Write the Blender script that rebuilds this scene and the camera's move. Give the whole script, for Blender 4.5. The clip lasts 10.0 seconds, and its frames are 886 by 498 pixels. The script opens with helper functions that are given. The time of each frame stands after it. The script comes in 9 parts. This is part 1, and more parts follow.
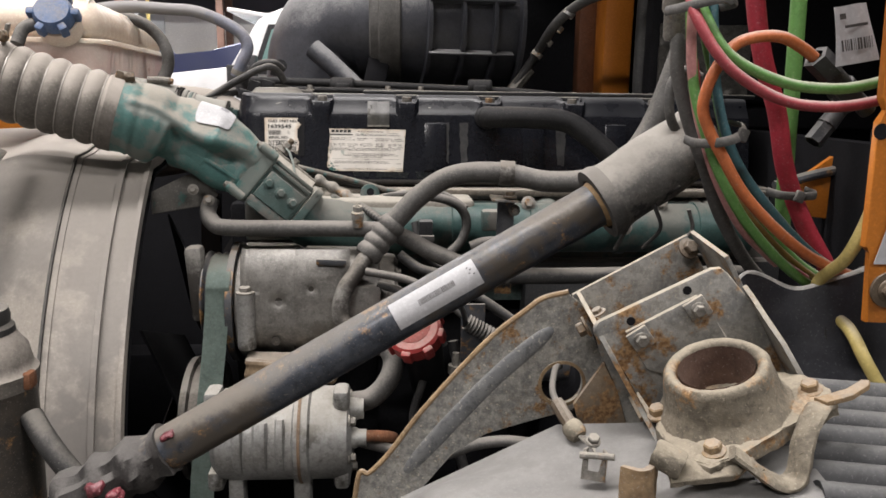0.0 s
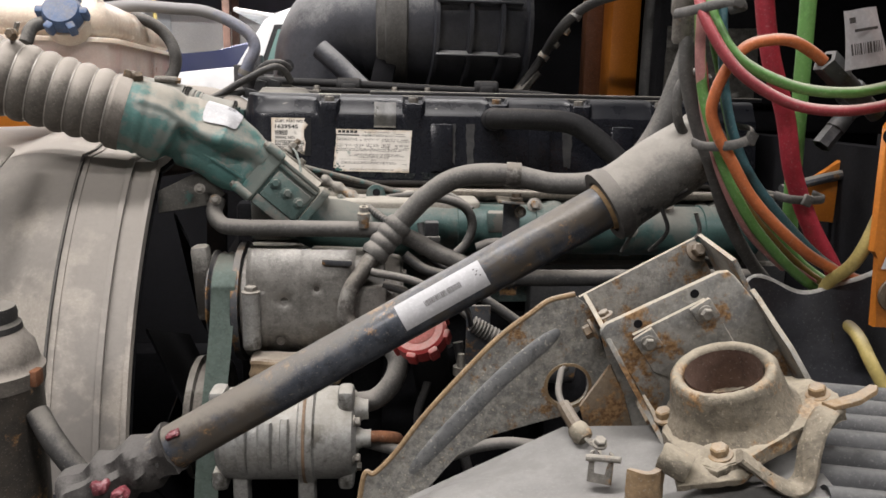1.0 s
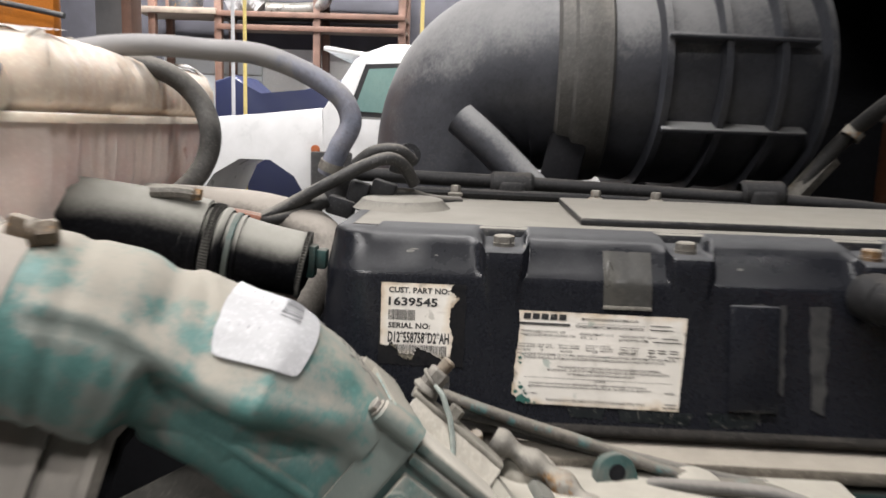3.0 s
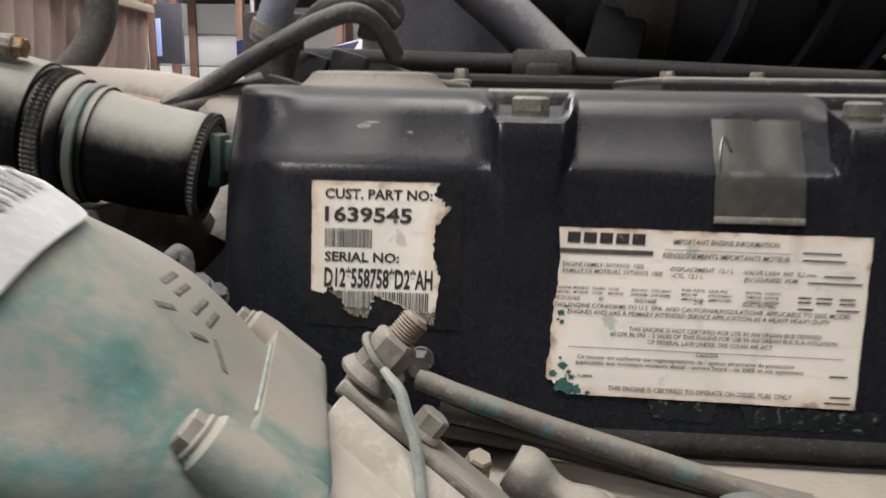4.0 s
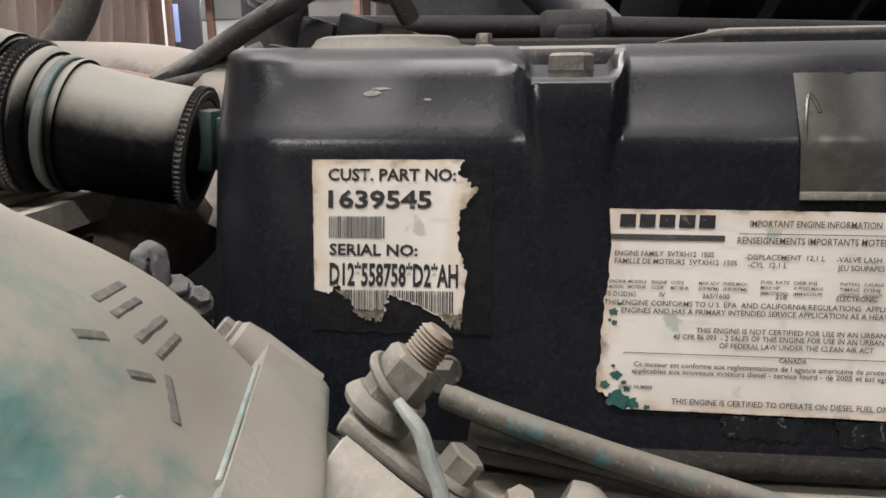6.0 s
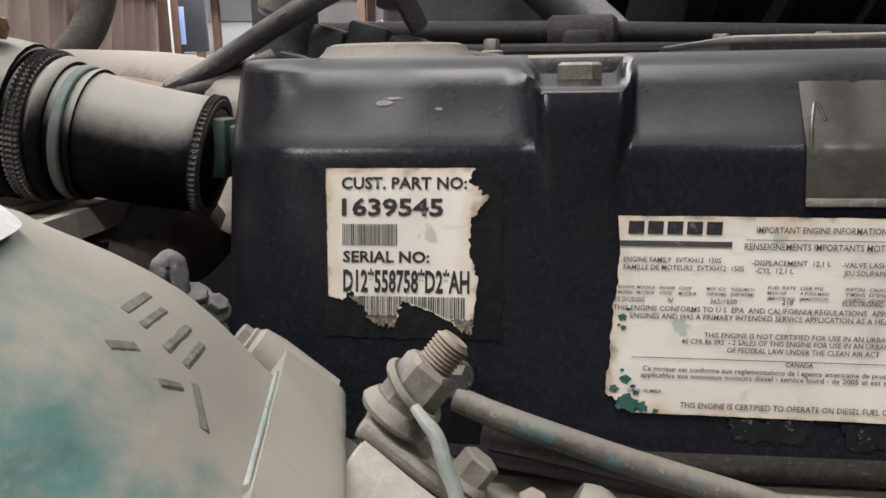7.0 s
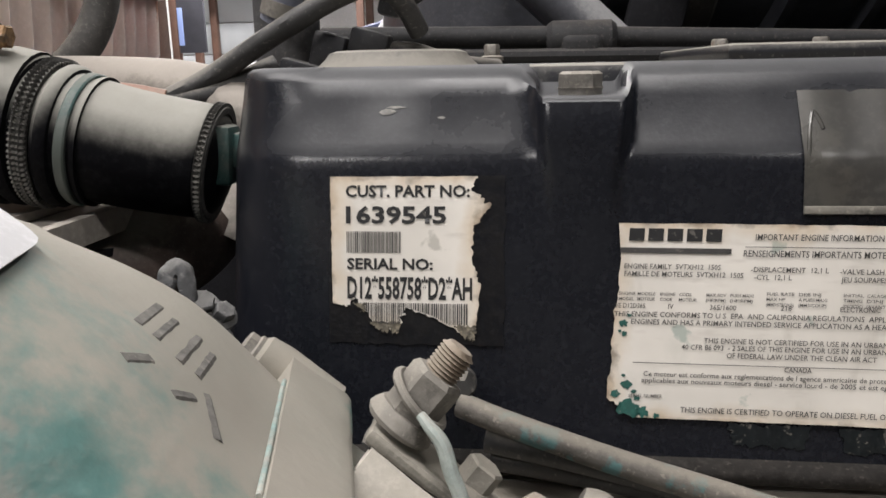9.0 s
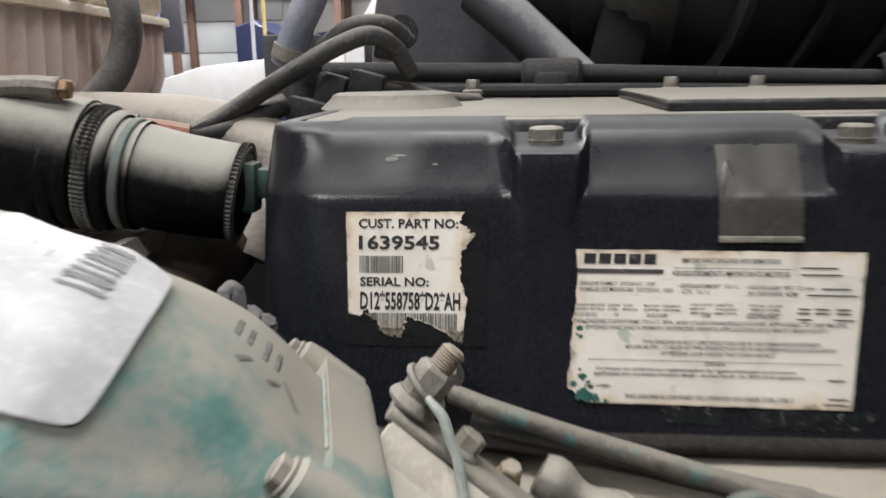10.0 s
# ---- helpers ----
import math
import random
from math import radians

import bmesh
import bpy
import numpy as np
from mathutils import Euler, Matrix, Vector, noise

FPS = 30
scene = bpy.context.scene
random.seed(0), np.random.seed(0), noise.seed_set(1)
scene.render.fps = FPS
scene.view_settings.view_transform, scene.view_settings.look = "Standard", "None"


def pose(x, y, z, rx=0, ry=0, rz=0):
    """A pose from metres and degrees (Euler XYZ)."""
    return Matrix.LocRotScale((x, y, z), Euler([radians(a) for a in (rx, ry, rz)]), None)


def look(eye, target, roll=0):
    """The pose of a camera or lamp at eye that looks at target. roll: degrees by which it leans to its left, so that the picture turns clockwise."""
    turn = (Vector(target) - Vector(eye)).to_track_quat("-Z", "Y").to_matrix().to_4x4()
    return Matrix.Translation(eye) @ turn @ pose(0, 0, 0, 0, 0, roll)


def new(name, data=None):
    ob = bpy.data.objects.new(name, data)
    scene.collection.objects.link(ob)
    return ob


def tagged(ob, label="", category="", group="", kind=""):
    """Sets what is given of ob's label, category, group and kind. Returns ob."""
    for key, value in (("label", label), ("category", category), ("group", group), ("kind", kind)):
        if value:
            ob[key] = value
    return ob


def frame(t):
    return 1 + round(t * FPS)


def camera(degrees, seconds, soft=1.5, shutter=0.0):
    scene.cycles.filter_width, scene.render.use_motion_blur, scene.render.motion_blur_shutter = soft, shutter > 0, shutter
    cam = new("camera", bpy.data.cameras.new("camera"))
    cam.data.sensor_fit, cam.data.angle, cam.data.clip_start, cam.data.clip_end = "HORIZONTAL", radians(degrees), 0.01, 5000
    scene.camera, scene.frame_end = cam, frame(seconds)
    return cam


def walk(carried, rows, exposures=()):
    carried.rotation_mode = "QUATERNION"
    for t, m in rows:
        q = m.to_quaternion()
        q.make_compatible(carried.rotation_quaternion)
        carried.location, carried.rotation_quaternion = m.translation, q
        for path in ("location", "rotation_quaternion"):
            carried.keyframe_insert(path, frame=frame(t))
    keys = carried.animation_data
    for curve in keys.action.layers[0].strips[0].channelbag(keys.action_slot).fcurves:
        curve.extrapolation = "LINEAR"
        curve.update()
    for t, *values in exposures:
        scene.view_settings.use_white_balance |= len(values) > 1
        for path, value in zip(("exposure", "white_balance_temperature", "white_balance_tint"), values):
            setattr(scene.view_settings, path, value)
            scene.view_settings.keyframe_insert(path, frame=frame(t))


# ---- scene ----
cam = camera(60.5, 10.0, soft=1.6, shutter=0.45)
PATH = [
    (0, (0.01, 0.055, 1.867), (0.142, 2.009, 1.46), 0.8),
    (0.5, (0.008, 0.055, 1.867), (0.139, 2.009, 1.461), 1.0),
    (1, (0.007, 0.055, 1.867), (0.129, 2.009, 1.463), 1.2),
    (1.5, (0.003, 0.092, 1.858), (0.103, 2.051, 1.467), 1.2),
    (1.8, (-0.028, 0.172, 1.858), (0.045, 2.135, 1.482), 1.0),
    (2, (-0.062, 0.26, 1.872), (-0.016, 2.228, 1.519), 1.0),
    (2.5, (-0.127, 0.526, 1.931), (-0.155, 2.501, 1.616), 1.1),
    (2.7, (-0.138, 0.654, 1.952), (-0.192, 2.63, 1.646), 1.6),
    (3.8, (-0.137, 1.05, 1.875), (-0.284, 3.005, 1.482), 1.1),
    (4, (-0.125, 1.078, 1.859), (-0.287, 3.029, 1.448), 0.9),
    (4.2, (-0.1246, 1.1029, 1.8515), (-0.3108, 3.0466, 1.4184), 0.52),
    (4.5, (-0.124, 1.13, 1.843), (-0.317, 3.069, 1.395), 0.4),
    (5, (-0.13, 1.134, 1.851), (-0.327, 3.068, 1.384), 0.2),
    (5.5, (-0.132, 1.134, 1.849), (-0.339, 3.067, 1.38), -0.3),
    (6, (-0.131, 1.133, 1.851), (-0.352, 3.066, 1.389), -0.7),
    (7.5, (-0.135, 1.127, 1.855), (-0.372, 3.059, 1.395), -1.0),
    (8, (-0.137, 1.127, 1.854), (-0.368, 3.06, 1.395), -1.0),
    (8.5, (-0.137, 1.127, 1.855), (-0.367, 3.06, 1.396), -1.0),
    (9, (-0.134, 1.125, 1.858), (-0.366, 3.057, 1.399), -1.1),
    (9.5, (-0.136, 1.124, 1.858), (-0.354, 3.058, 1.399), -1.2),
    (9.7, (-0.1348, 1.1134, 1.8662), (-0.35, 3.043, 1.3861), -1.07),
    (9.8, (-0.1347, 1.103, 1.872), (-0.3303, 3.0368, 1.4004), -0.88),
    (9.9, (-0.133, 1.0811, 1.8782), (-0.3261, 3.0195, 1.4249), -0.85),
    (10, (-0.133, 1.054, 1.886), (-0.308, 2.991, 1.422), -0.9),
]
EXPOSURES = [(0, 0.2, 6500, 13), (2.7, 0.2, 6400, 11), (3.8, 0.02, 6500, 11), (4.5, 0.02, 6650, 14), (7.5, 0.02, 6420, 12), (9.5, 0.05, 6420, 12), (10, 0.1, 6330, 10)]
walk(cam, [(t, look(eye, target, roll)) for t, eye, target, roll in PATH], EXPOSURES)

# ---- world and light ----
world = bpy.data.worlds.new("world")
scene.world = world
world.use_nodes = True
world.node_tree.nodes["Background"].inputs[0].default_value = (0.80, 0.86, 0.95, 1)
world.node_tree.nodes["Background"].inputs[1].default_value = 0.035
scene.view_settings.exposure = 0.0
CEILING = 6.2
LAMPS = [(-3.0, 1.2), (-0.4, 0.3), (3.5, -2.5), (-3.0, -3.5), (-3.4, 7.5), (1.5, 7.5), (-4.0, 11.5), (-5.6, 13.6), (-1.6, 13.6)]
LAMP_WATTS = 185.0
# Rear lamps get added power to brighten the workshop background.
for lx, ly in LAMPS:
    lamp = bpy.data.lights.new("tube_light", "AREA")
    lamp.shape, lamp.size, lamp.size_y, lamp.energy, lamp.color = "RECTANGLE", 2.6, 0.5, LAMP_WATTS * (2.1 if ly > 11 else 1.6 if ly > 7 else 1.0), (1.0, 0.968, 0.935)
    ob = new("tube_light", lamp)
    ob.matrix_world = pose(lx, ly, CEILING - 0.16, 0, 0, 0)
    tagged(ob, "long white shop light under the ceiling", "light", kind="structure")

# ---- materials ----
MATS = {}


def nodes_of(name):
    m = bpy.data.materials.new(name)
    m.use_nodes = True
    nt = m.node_tree
    return m, nt, nt.nodes["Principled BSDF"]


def mat(name, base, base2=None, rough=0.6, metal=0.0, scale=30.0, bump=0.15, dust=0.0, dust_col=(0.34, 0.31, 0.27), rust=0.0, patch=None, patch_amt=0.0, patch_scale=9.0, coat=0.0, fine=260.0, spec=0.5, dust_var=0.75, dust_max=0.0, grime=0.5, dust_at=None, fleck=(430.0, 0.5), wrinkle=0.0, dust_fine=0.25, inner=0.0):
    """Painted, cast, rubber or dusty surface: two-scale colour, settled dust on what faces up, rust patches, fine relief."""
    if name in MATS:
        return MATS[name]
    m, nt, b = nodes_of(name)
    N, L = nt.nodes, nt.links
    base2 = base2 or tuple(0.62 * c for c in base)

    def node(kind, **kw):
        n = N.new(kind)
        for k, v in kw.items():
            n.inputs[k].default_value = v
        return n

    def mix(fac, a, c):
        n = N.new("ShaderNodeMix")
        n.data_type = "RGBA"
        L.new(fac, n.inputs[0])
        for sock, val in ((n.inputs[6], a), (n.inputs[7], c)):
            if isinstance(val, tuple):
                sock.default_value = (*val, 1)
            else:
                L.new(val, sock)
        return n.outputs[2]

    def ramp(val, lo, hi):
        n = N.new("ShaderNodeMapRange")
        n.interpolation_type = "SMOOTHSTEP"
        L.new(val, n.inputs[0])
        n.inputs[1].default_value, n.inputs[2].default_value = lo, hi
        return n.outputs[0]

    def math(op, a, c):
        n = N.new("ShaderNodeMath")
        n.operation = op
        for sock, val in ((n.inputs[0], a), (n.inputs[1], c)):
            if isinstance(val, (int, float)):
                sock.default_value = val
            else:
                L.new(val, sock)
        return n.outputs[0]

    co = N.new("ShaderNodeNewGeometry")
    big = node("ShaderNodeTexNoise", Scale=scale, Detail=5.0, Roughness=0.6)
    small = node("ShaderNodeTexNoise", Scale=fine, Detail=3.0, Roughness=0.65)
    wide = node("ShaderNodeTexNoise", Scale=patch_scale, Detail=6.0, Roughness=0.65)
    for n in (big, small, wide):
        L.new(co.outputs["Position"], n.inputs["Vector"])
    col = mix(ramp(big.outputs[0], 0.3, 0.7), base, base2)
    col = mix(math("MULTIPLY", ramp(small.outputs[0], 0.45, 0.75), 0.35), col, tuple(min(1, 1.5 * c + 0.015) for c in base))
    rough_out = None
    if grime:
        gn = node("ShaderNodeTexNoise", Scale=115.0, Detail=7.0, Roughness=0.75)
        L.new(co.outputs["Position"], gn.inputs["Vector"])
        col = mix(math("MULTIPLY", ramp(gn.outputs[0], 0.47, 0.66), 0.75 * grime), col, tuple(0.38 * c for c in base))
        fl = node("ShaderNodeTexNoise", Scale=fleck[0], Detail=2.0, Roughness=0.5)
        L.new(co.outputs["Position"], fl.inputs["Vector"])
        col = mix(math("MULTIPLY", ramp(fl.outputs[0], 0.62, 0.70), fleck[1] * grime), col, dust_col)
    if patch:
        f = ramp(wide.outputs[0], 0.62 - 0.3 * patch_amt, 0.70 - 0.3 * patch_amt)
        col = mix(f, col, patch)
    metal_out = None
    if rust:
        rn = node("ShaderNodeTexNoise", Scale=22.0, Detail=8.0, Roughness=0.72)
        L.new(co.outputs["Position"], rn.inputs["Vector"])
        rf = ramp(rn.outputs[0], 0.60 - 0.2 * rust, 0.68 - 0.2 * rust)
        rc = mix(ramp(small.outputs[0], 0.35, 0.65), (0.14, 0.072, 0.03), (0.34, 0.205, 0.095))
        col = mix(rf, col, rc)
    if dust:
        sep = N.new("ShaderNodeSeparateXYZ")
        L.new(co.outputs["Normal"], sep.inputs[0])
        up = math("ADD", math("MULTIPLY", sep.outputs[2], 0.75), math("MULTIPLY", math("ADD", wide.outputs[0], -0.5), dust_var))
        up = math("ADD", up, 0.375)
        up = math("ADD", up, math("MULTIPLY", math("ADD", small.outputs[0], -0.5), dust_fine))
        up = math("ADD", up, 0.125)
        if grime:
            up = math("ADD", up, math("MULTIPLY", math("ADD", gn.outputs[0], -0.5), 0.9 * grime))
        if dust_at:
            dv = N.new("ShaderNodeVectorMath")
            dv.operation = "DISTANCE"
            L.new(co.outputs["Position"], dv.inputs[0])
            dv.inputs[1].default_value = dust_at[0]
            up = math("ADD", up, math("MULTIPLY", ramp(dv.outputs["Value"], dust_at[1], 0.0), dust_at[2]))
        df = math("MULTIPLY", ramp(up, 1.02 - 0.8 * dust, 1.5 - 0.8 * dust), dust_max or min(1.0, 0.5 + 0.45 * dust))
        dc = mix(big.outputs[0], dust_col, tuple(0.72 * c for c in dust_col))
        col = mix(df, col, dc)
        r = N.new("ShaderNodeMix")
        L.new(df, r.inputs[0])
        r.inputs[2].default_value, r.inputs[3].default_value = rough, 0.95
        rough_out = r.outputs[0]
        if metal:
            mm = N.new("ShaderNodeMix")
            L.new(df, mm.inputs[0])
            mm.inputs[2].default_value, mm.inputs[3].default_value = metal, 0.0
            metal_out = mm.outputs[0]
    L.new(col, b.inputs["Base Color"])
    if rough_out:
        L.new(rough_out, b.inputs["Roughness"])
    else:
        rr = N.new("ShaderNodeMapRange")
        L.new(big.outputs[0], rr.inputs[0])
        rr.inputs[3].default_value, rr.inputs[4].default_value = max(0.04, rough - 0.12), min(1.0, rough + 0.12)
        L.new(rr.outputs[0], b.inputs["Roughness"])
    if metal_out:
        L.new(metal_out, b.inputs["Metallic"])
    else:
        b.inputs["Metallic"].default_value = metal
    b.inputs["Coat Weight"].default_value = coat
    if inner:
        b.inputs["Subsurface Weight"].default_value, b.inputs["Subsurface Scale"].default_value = inner, 0.02
        b.inputs["Subsurface Radius"].default_value = (1.0, 0.85, 0.75)
    b.inputs["Specular IOR Level"].default_value = spec
    if bump:
        bp = node("ShaderNodeBump", Strength=bump, Distance=0.0012)
        h = math("ADD", math("MULTIPLY", small.outputs[0], 0.5), big.outputs[0])
        L.new(h, bp.inputs["Height"])
        L.new(bp.outputs[0], b.inputs["Normal"])
        if wrinkle:
            wr = node("ShaderNodeTexNoise", Scale=520.0, Detail=4.0, Roughness=0.6, Distortion=0.6)
            wm = node("ShaderNodeTexNoise", Scale=17.0, Detail=4.0, Roughness=0.6)
            for n in (wr, wm):
                L.new(co.outputs["Position"], n.inputs["Vector"])
            b2 = node("ShaderNodeBump", Strength=wrinkle, Distance=0.0010)
            L.new(math("MULTIPLY", ramp(wr.outputs[0], 0.35, 0.7), ramp(wm.outputs[0], 0.42, 0.68)), b2.inputs["Height"])
            L.new(bp.outputs[0], b2.inputs["Normal"])
            L.new(b2.outputs[0], b.inputs["Normal"])
    MATS[name] = m
    return m


GREEN_PIPE = mat("green_paint_under_tan_dust", (0.060, 0.155, 0.144), (0.082, 0.168, 0.154), rough=0.5, dust=0.265, dust_col=(0.33, 0.303, 0.258), scale=26, patch=(0.150, 0.176, 0.161), patch_amt=0.45, patch_scale=17, dust_var=2.0, dust_max=0.92, bump=0.45, grime=0.30, dust_at=((-0.205, 1.305, 1.790), 0.092, 0.75), dust_fine=0.12, fleck=(430.0, 0.2))
GREEN = mat("engine_green_paint", (0.024, 0.062, 0.058), (0.036, 0.080, 0.074), rough=0.5, dust=0.34, dust_col=(0.21, 0.20, 0.175), patch=(0.075, 0.088, 0.080), patch_amt=0.45, scale=20, bump=0.3, dust_var=1.6)
GREEN_DARK = mat("dirty_green_casting", (0.055, 0.095, 0.088), (0.085, 0.105, 0.098), rough=0.65, dust=0.48, patch=(0.12, 0.115, 0.103), patch_amt=0.65, patch_scale=20, grime=0.8)
# dust_at here lays a soft pale blotch of wear and highlight on the shoulder.
COVER = mat("black_valve_cover_paint", wrinkle=0.05, dust_at=((-0.190, 1.432, 1.8425), 0.022, 0.12), grime=0.0, fleck=(430.0, 0.0), base=(0.0070, 0.0078, 0.0110), base2=(0.0095, 0.0103, 0.0135), rough=0.25, dust=0.29, dust_max=0.6, dust_col=(0.13, 0.131, 0.135), bump=0.05, scale=60, fine=420, patch_scale=13, dust_var=0.30, spec=0.38, dust_fine=0.03)
COVER_TOP = mat("black_paint_under_settled_dust", (0.012, 0.013, 0.017), rough=0.4, dust=0.52, dust_col=(0.33, 0.31, 0.27), bump=0.15, dust_var=0.8, grime=0.3)
RUBBER = mat("dusty_black_rubber", (0.022, 0.022, 0.023), (0.035, 0.034, 0.033), rough=0.6, dust=0.40, dust_col=(0.24, 0.222, 0.195), dust_var=1.0)
RUBBER_GREY = mat("grey_dusty_rubber", (0.085, 0.082, 0.078), (0.055, 0.053, 0.05), rough=0.7, dust=0.48, dust_col=(0.27, 0.25, 0.225))
BELLOWS = mat("tan_dusty_bellows_rubber", (0.150, 0.135, 0.118), (0.105, 0.095, 0.084), rough=0.82, dust=0.62, dust_col=(0.41, 0.372, 0.33), dust_var=1.1)
AIR_BOX = mat("dusty_black_air_box", (0.036, 0.038, 0.046), (0.050, 0.052, 0.061), rough=0.40, dust=0.58, dust_col=(0.29, 0.288, 0.288), fleck=(430.0, 0.1), dust_var=0.9)
RAIL = mat("dark_rail_rubber", (0.011, 0.011, 0.012), (0.018, 0.018, 0.019), rough=0.7, spec=0.3, dust=0.10, dust_col=(0.11, 0.10, 0.09))
DIRT = mat("dark_oily_dirt", (0.024, 0.021, 0.018), (0.014, 0.013, 0.012), rough=0.85, spec=0.2, fleck=(430.0, 0.07), bump=0.8, grime=1.0)
PLASTIC_BLACK = mat("black_moulded_plastic", (0.018, 0.019, 0.022), (0.03, 0.03, 0.033), rough=0.42, dust=0.42, dust_col=(0.20, 0.197, 0.192), dust_var=1.2)
SHROUD = mat("grey_dusty_shroud_plastic", (0.355, 0.322, 0.282), (0.30, 0.273, 0.242), rough=0.7, dust=0.45, dust_col=(0.42, 0.385, 0.345), patch=(0.20, 0.186, 0.172), patch_amt=0.42, patch_scale=4.5, scale=9, grime=0.3, dust_fine=0.1)
ALU = mat("dirty_cast_aluminium", grime=0.7, base= (0.42, 0.42, 0.41), base2=(0.30, 0.295, 0.28), rough=0.52, metal=0.75, dust=0.5, dust_col=(0.36, 0.34, 0.30), patch=(0.10, 0.095, 0.085), patch_amt=0.25, bump=0.4)
DUSTY = mat("dust_caked_casting", (0.19, 0.178, 0.152), (0.115, 0.108, 0.094), rough=0.9, dust=0.5, dust_col=(0.31, 0.288, 0.245), bump=0.8, grime=0.9)
ALU_DARK = mat("grimy_cast_aluminium", (0.25, 0.24, 0.222), (0.10, 0.096, 0.088), rough=0.6, metal=0.4, grime=0.9, patch_scale=14.0, dust=0.40, dust_col=(0.29, 0.262, 0.226), patch=(0.055, 0.05, 0.045), patch_amt=0.5, bump=0.45)
STEEL_RUST = mat("rusty_galvanised_steel", (0.31, 0.30, 0.275), (0.165, 0.166, 0.163), rough=0.52, metal=0.2, dust=0.48, dust_col=(0.42, 0.37, 0.29), rust=0.46, bump=0.7, grime=0.9)
STEEL_DARK = mat("dark_bare_steel", (0.045, 0.05, 0.06), (0.09, 0.092, 0.098), rough=0.42, metal=0.4, dust=0.42, dust_col=(0.25, 0.23, 0.20), rust=0.25)
CAST = mat("dusty_cast_iron", (0.23, 0.20, 0.152), (0.10, 0.09, 0.07), rough=0.85, dust=0.32, dust_col=(0.40, 0.355, 0.275), rust=0.40, bump=1.0, grime=1.0)
RUST = mat("brown_rust", (0.22, 0.09, 0.04), (0.12, 0.05, 0.025), rough=0.9, bump=0.6)
BOLT = mat("zinc_bolt", (0.27, 0.255, 0.23), (0.15, 0.14, 0.125), rough=0.55, metal=0.5, dust=0.36, dust_col=(0.33, 0.305, 0.26), rust=0.18, grime=1.0, bump=0.4)
BOLT_RUST = mat("rusty_bolt", (0.15, 0.115, 0.08), (0.09, 0.066, 0.045), rough=0.7, metal=0.3, rust=0.30, dust=0.3)
ORANGE = mat("orange_truck_paint", grime=0.12, base= (0.49, 0.165, 0.02), base2=(0.42, 0.138, 0.018), rough=0.35, bump=0.03, scale=8, patch=(0.38, 0.14, 0.03), patch_amt=0.1)
# Near-black for black parts; in the bay's depths it stands in for shade.
BLACK = mat("black_parts_and_shade", fleck=(430.0, 0.0), base=(0.005, 0.005, 0.0065), base2=(0.008, 0.008, 0.010), rough=0.85, spec=0.2, bump=0.3)
TANK = mat("yellowed_translucent_plastic", (0.74, 0.635, 0.53), (0.66, 0.54, 0.44), rough=0.45, bump=0.06, dust=0.3, dust_col=(0.62, 0.555, 0.49), scale=10, grime=0.12, inner=0.6)
TANK_PINK = mat("coolant_behind_plastic", (0.80, 0.56, 0.53), (0.78, 0.66, 0.60), rough=0.45, bump=0.06, grime=0.08, dust=0.2, dust_col=(0.66, 0.60, 0.54), scale=7, patch=(0.50, 0.27, 0.20), patch_amt=0.12, inner=0.6)
BLUE_CAP = mat("faded_blue_plastic", (0.05, 0.10, 0.22), (0.09, 0.14, 0.25), rough=0.55, dust=0.4)
BLUE_HOSE = mat("faded_blue_silicone", (0.16, 0.175, 0.23), (0.20, 0.20, 0.235), rough=0.7, dust=0.5, dust_col=(0.33, 0.32, 0.32), patch=(0.24, 0.235, 0.235), patch_amt=0.5)
PAPER = mat("white_sticker_paper", (0.40, 0.40, 0.413), (0.37, 0.37, 0.38), rough=0.5, bump=0.03, grime=0.08)
INK = mat("black_ink", (0.012, 0.012, 0.013), rough=0.6, bump=0)
INK_SOFT = mat("faded_black_ink", (0.05, 0.047, 0.045), rough=0.7, bump=0)
BELT = mat("worn_green_belt", (0.20, 0.26, 0.23), (0.15, 0.20, 0.18), rough=0.7, dust=0.2)
RED = mat("red_plastic", (0.33, 0.03, 0.028), (0.25, 0.025, 0.025), rough=0.5, dust=0.35)
WHITE = mat("white_truck_paint", grime=0, base=(0.64, 0.64, 0.645), base2=(0.74, 0.74, 0.75), rough=0.3, bump=0, scale=3)
# Floor colour is lowered to cut light bounced up under the engine.
CONCRETE = mat("stained_concrete", grime=0, base=(0.16, 0.155, 0.145), base2=(0.11, 0.107, 0.10), rough=0.7, scale=2.0, patch_scale=0.7, patch=(0.07, 0.068, 0.065), patch_amt=0.3, fine=60)
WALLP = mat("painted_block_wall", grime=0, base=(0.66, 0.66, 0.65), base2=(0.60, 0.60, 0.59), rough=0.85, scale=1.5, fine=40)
# Darker copy of the wall paint, to lessen light bounced off unseen walls.
WALL_LOW_BOUNCE = mat("wall_grey_low_bounce", grime=0, base=(0.26, 0.26, 0.26), base2=(0.21, 0.21, 0.21), rough=0.9, scale=1.5, fine=40)
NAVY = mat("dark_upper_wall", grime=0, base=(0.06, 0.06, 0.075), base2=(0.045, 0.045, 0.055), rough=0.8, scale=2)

# ---- building helpers ----
X, Y, Z = Vector((1, 0, 0)), Vector((0, 1, 0)), Vector((0, 0, 1))


def thing(name, at, label, category, group="", kind=""):
    ob = new(name)
    ob.empty_display_size = 0.03
    ob.matrix_world = Matrix.Translation(at)
    return tagged(ob, label, category, group, kind)


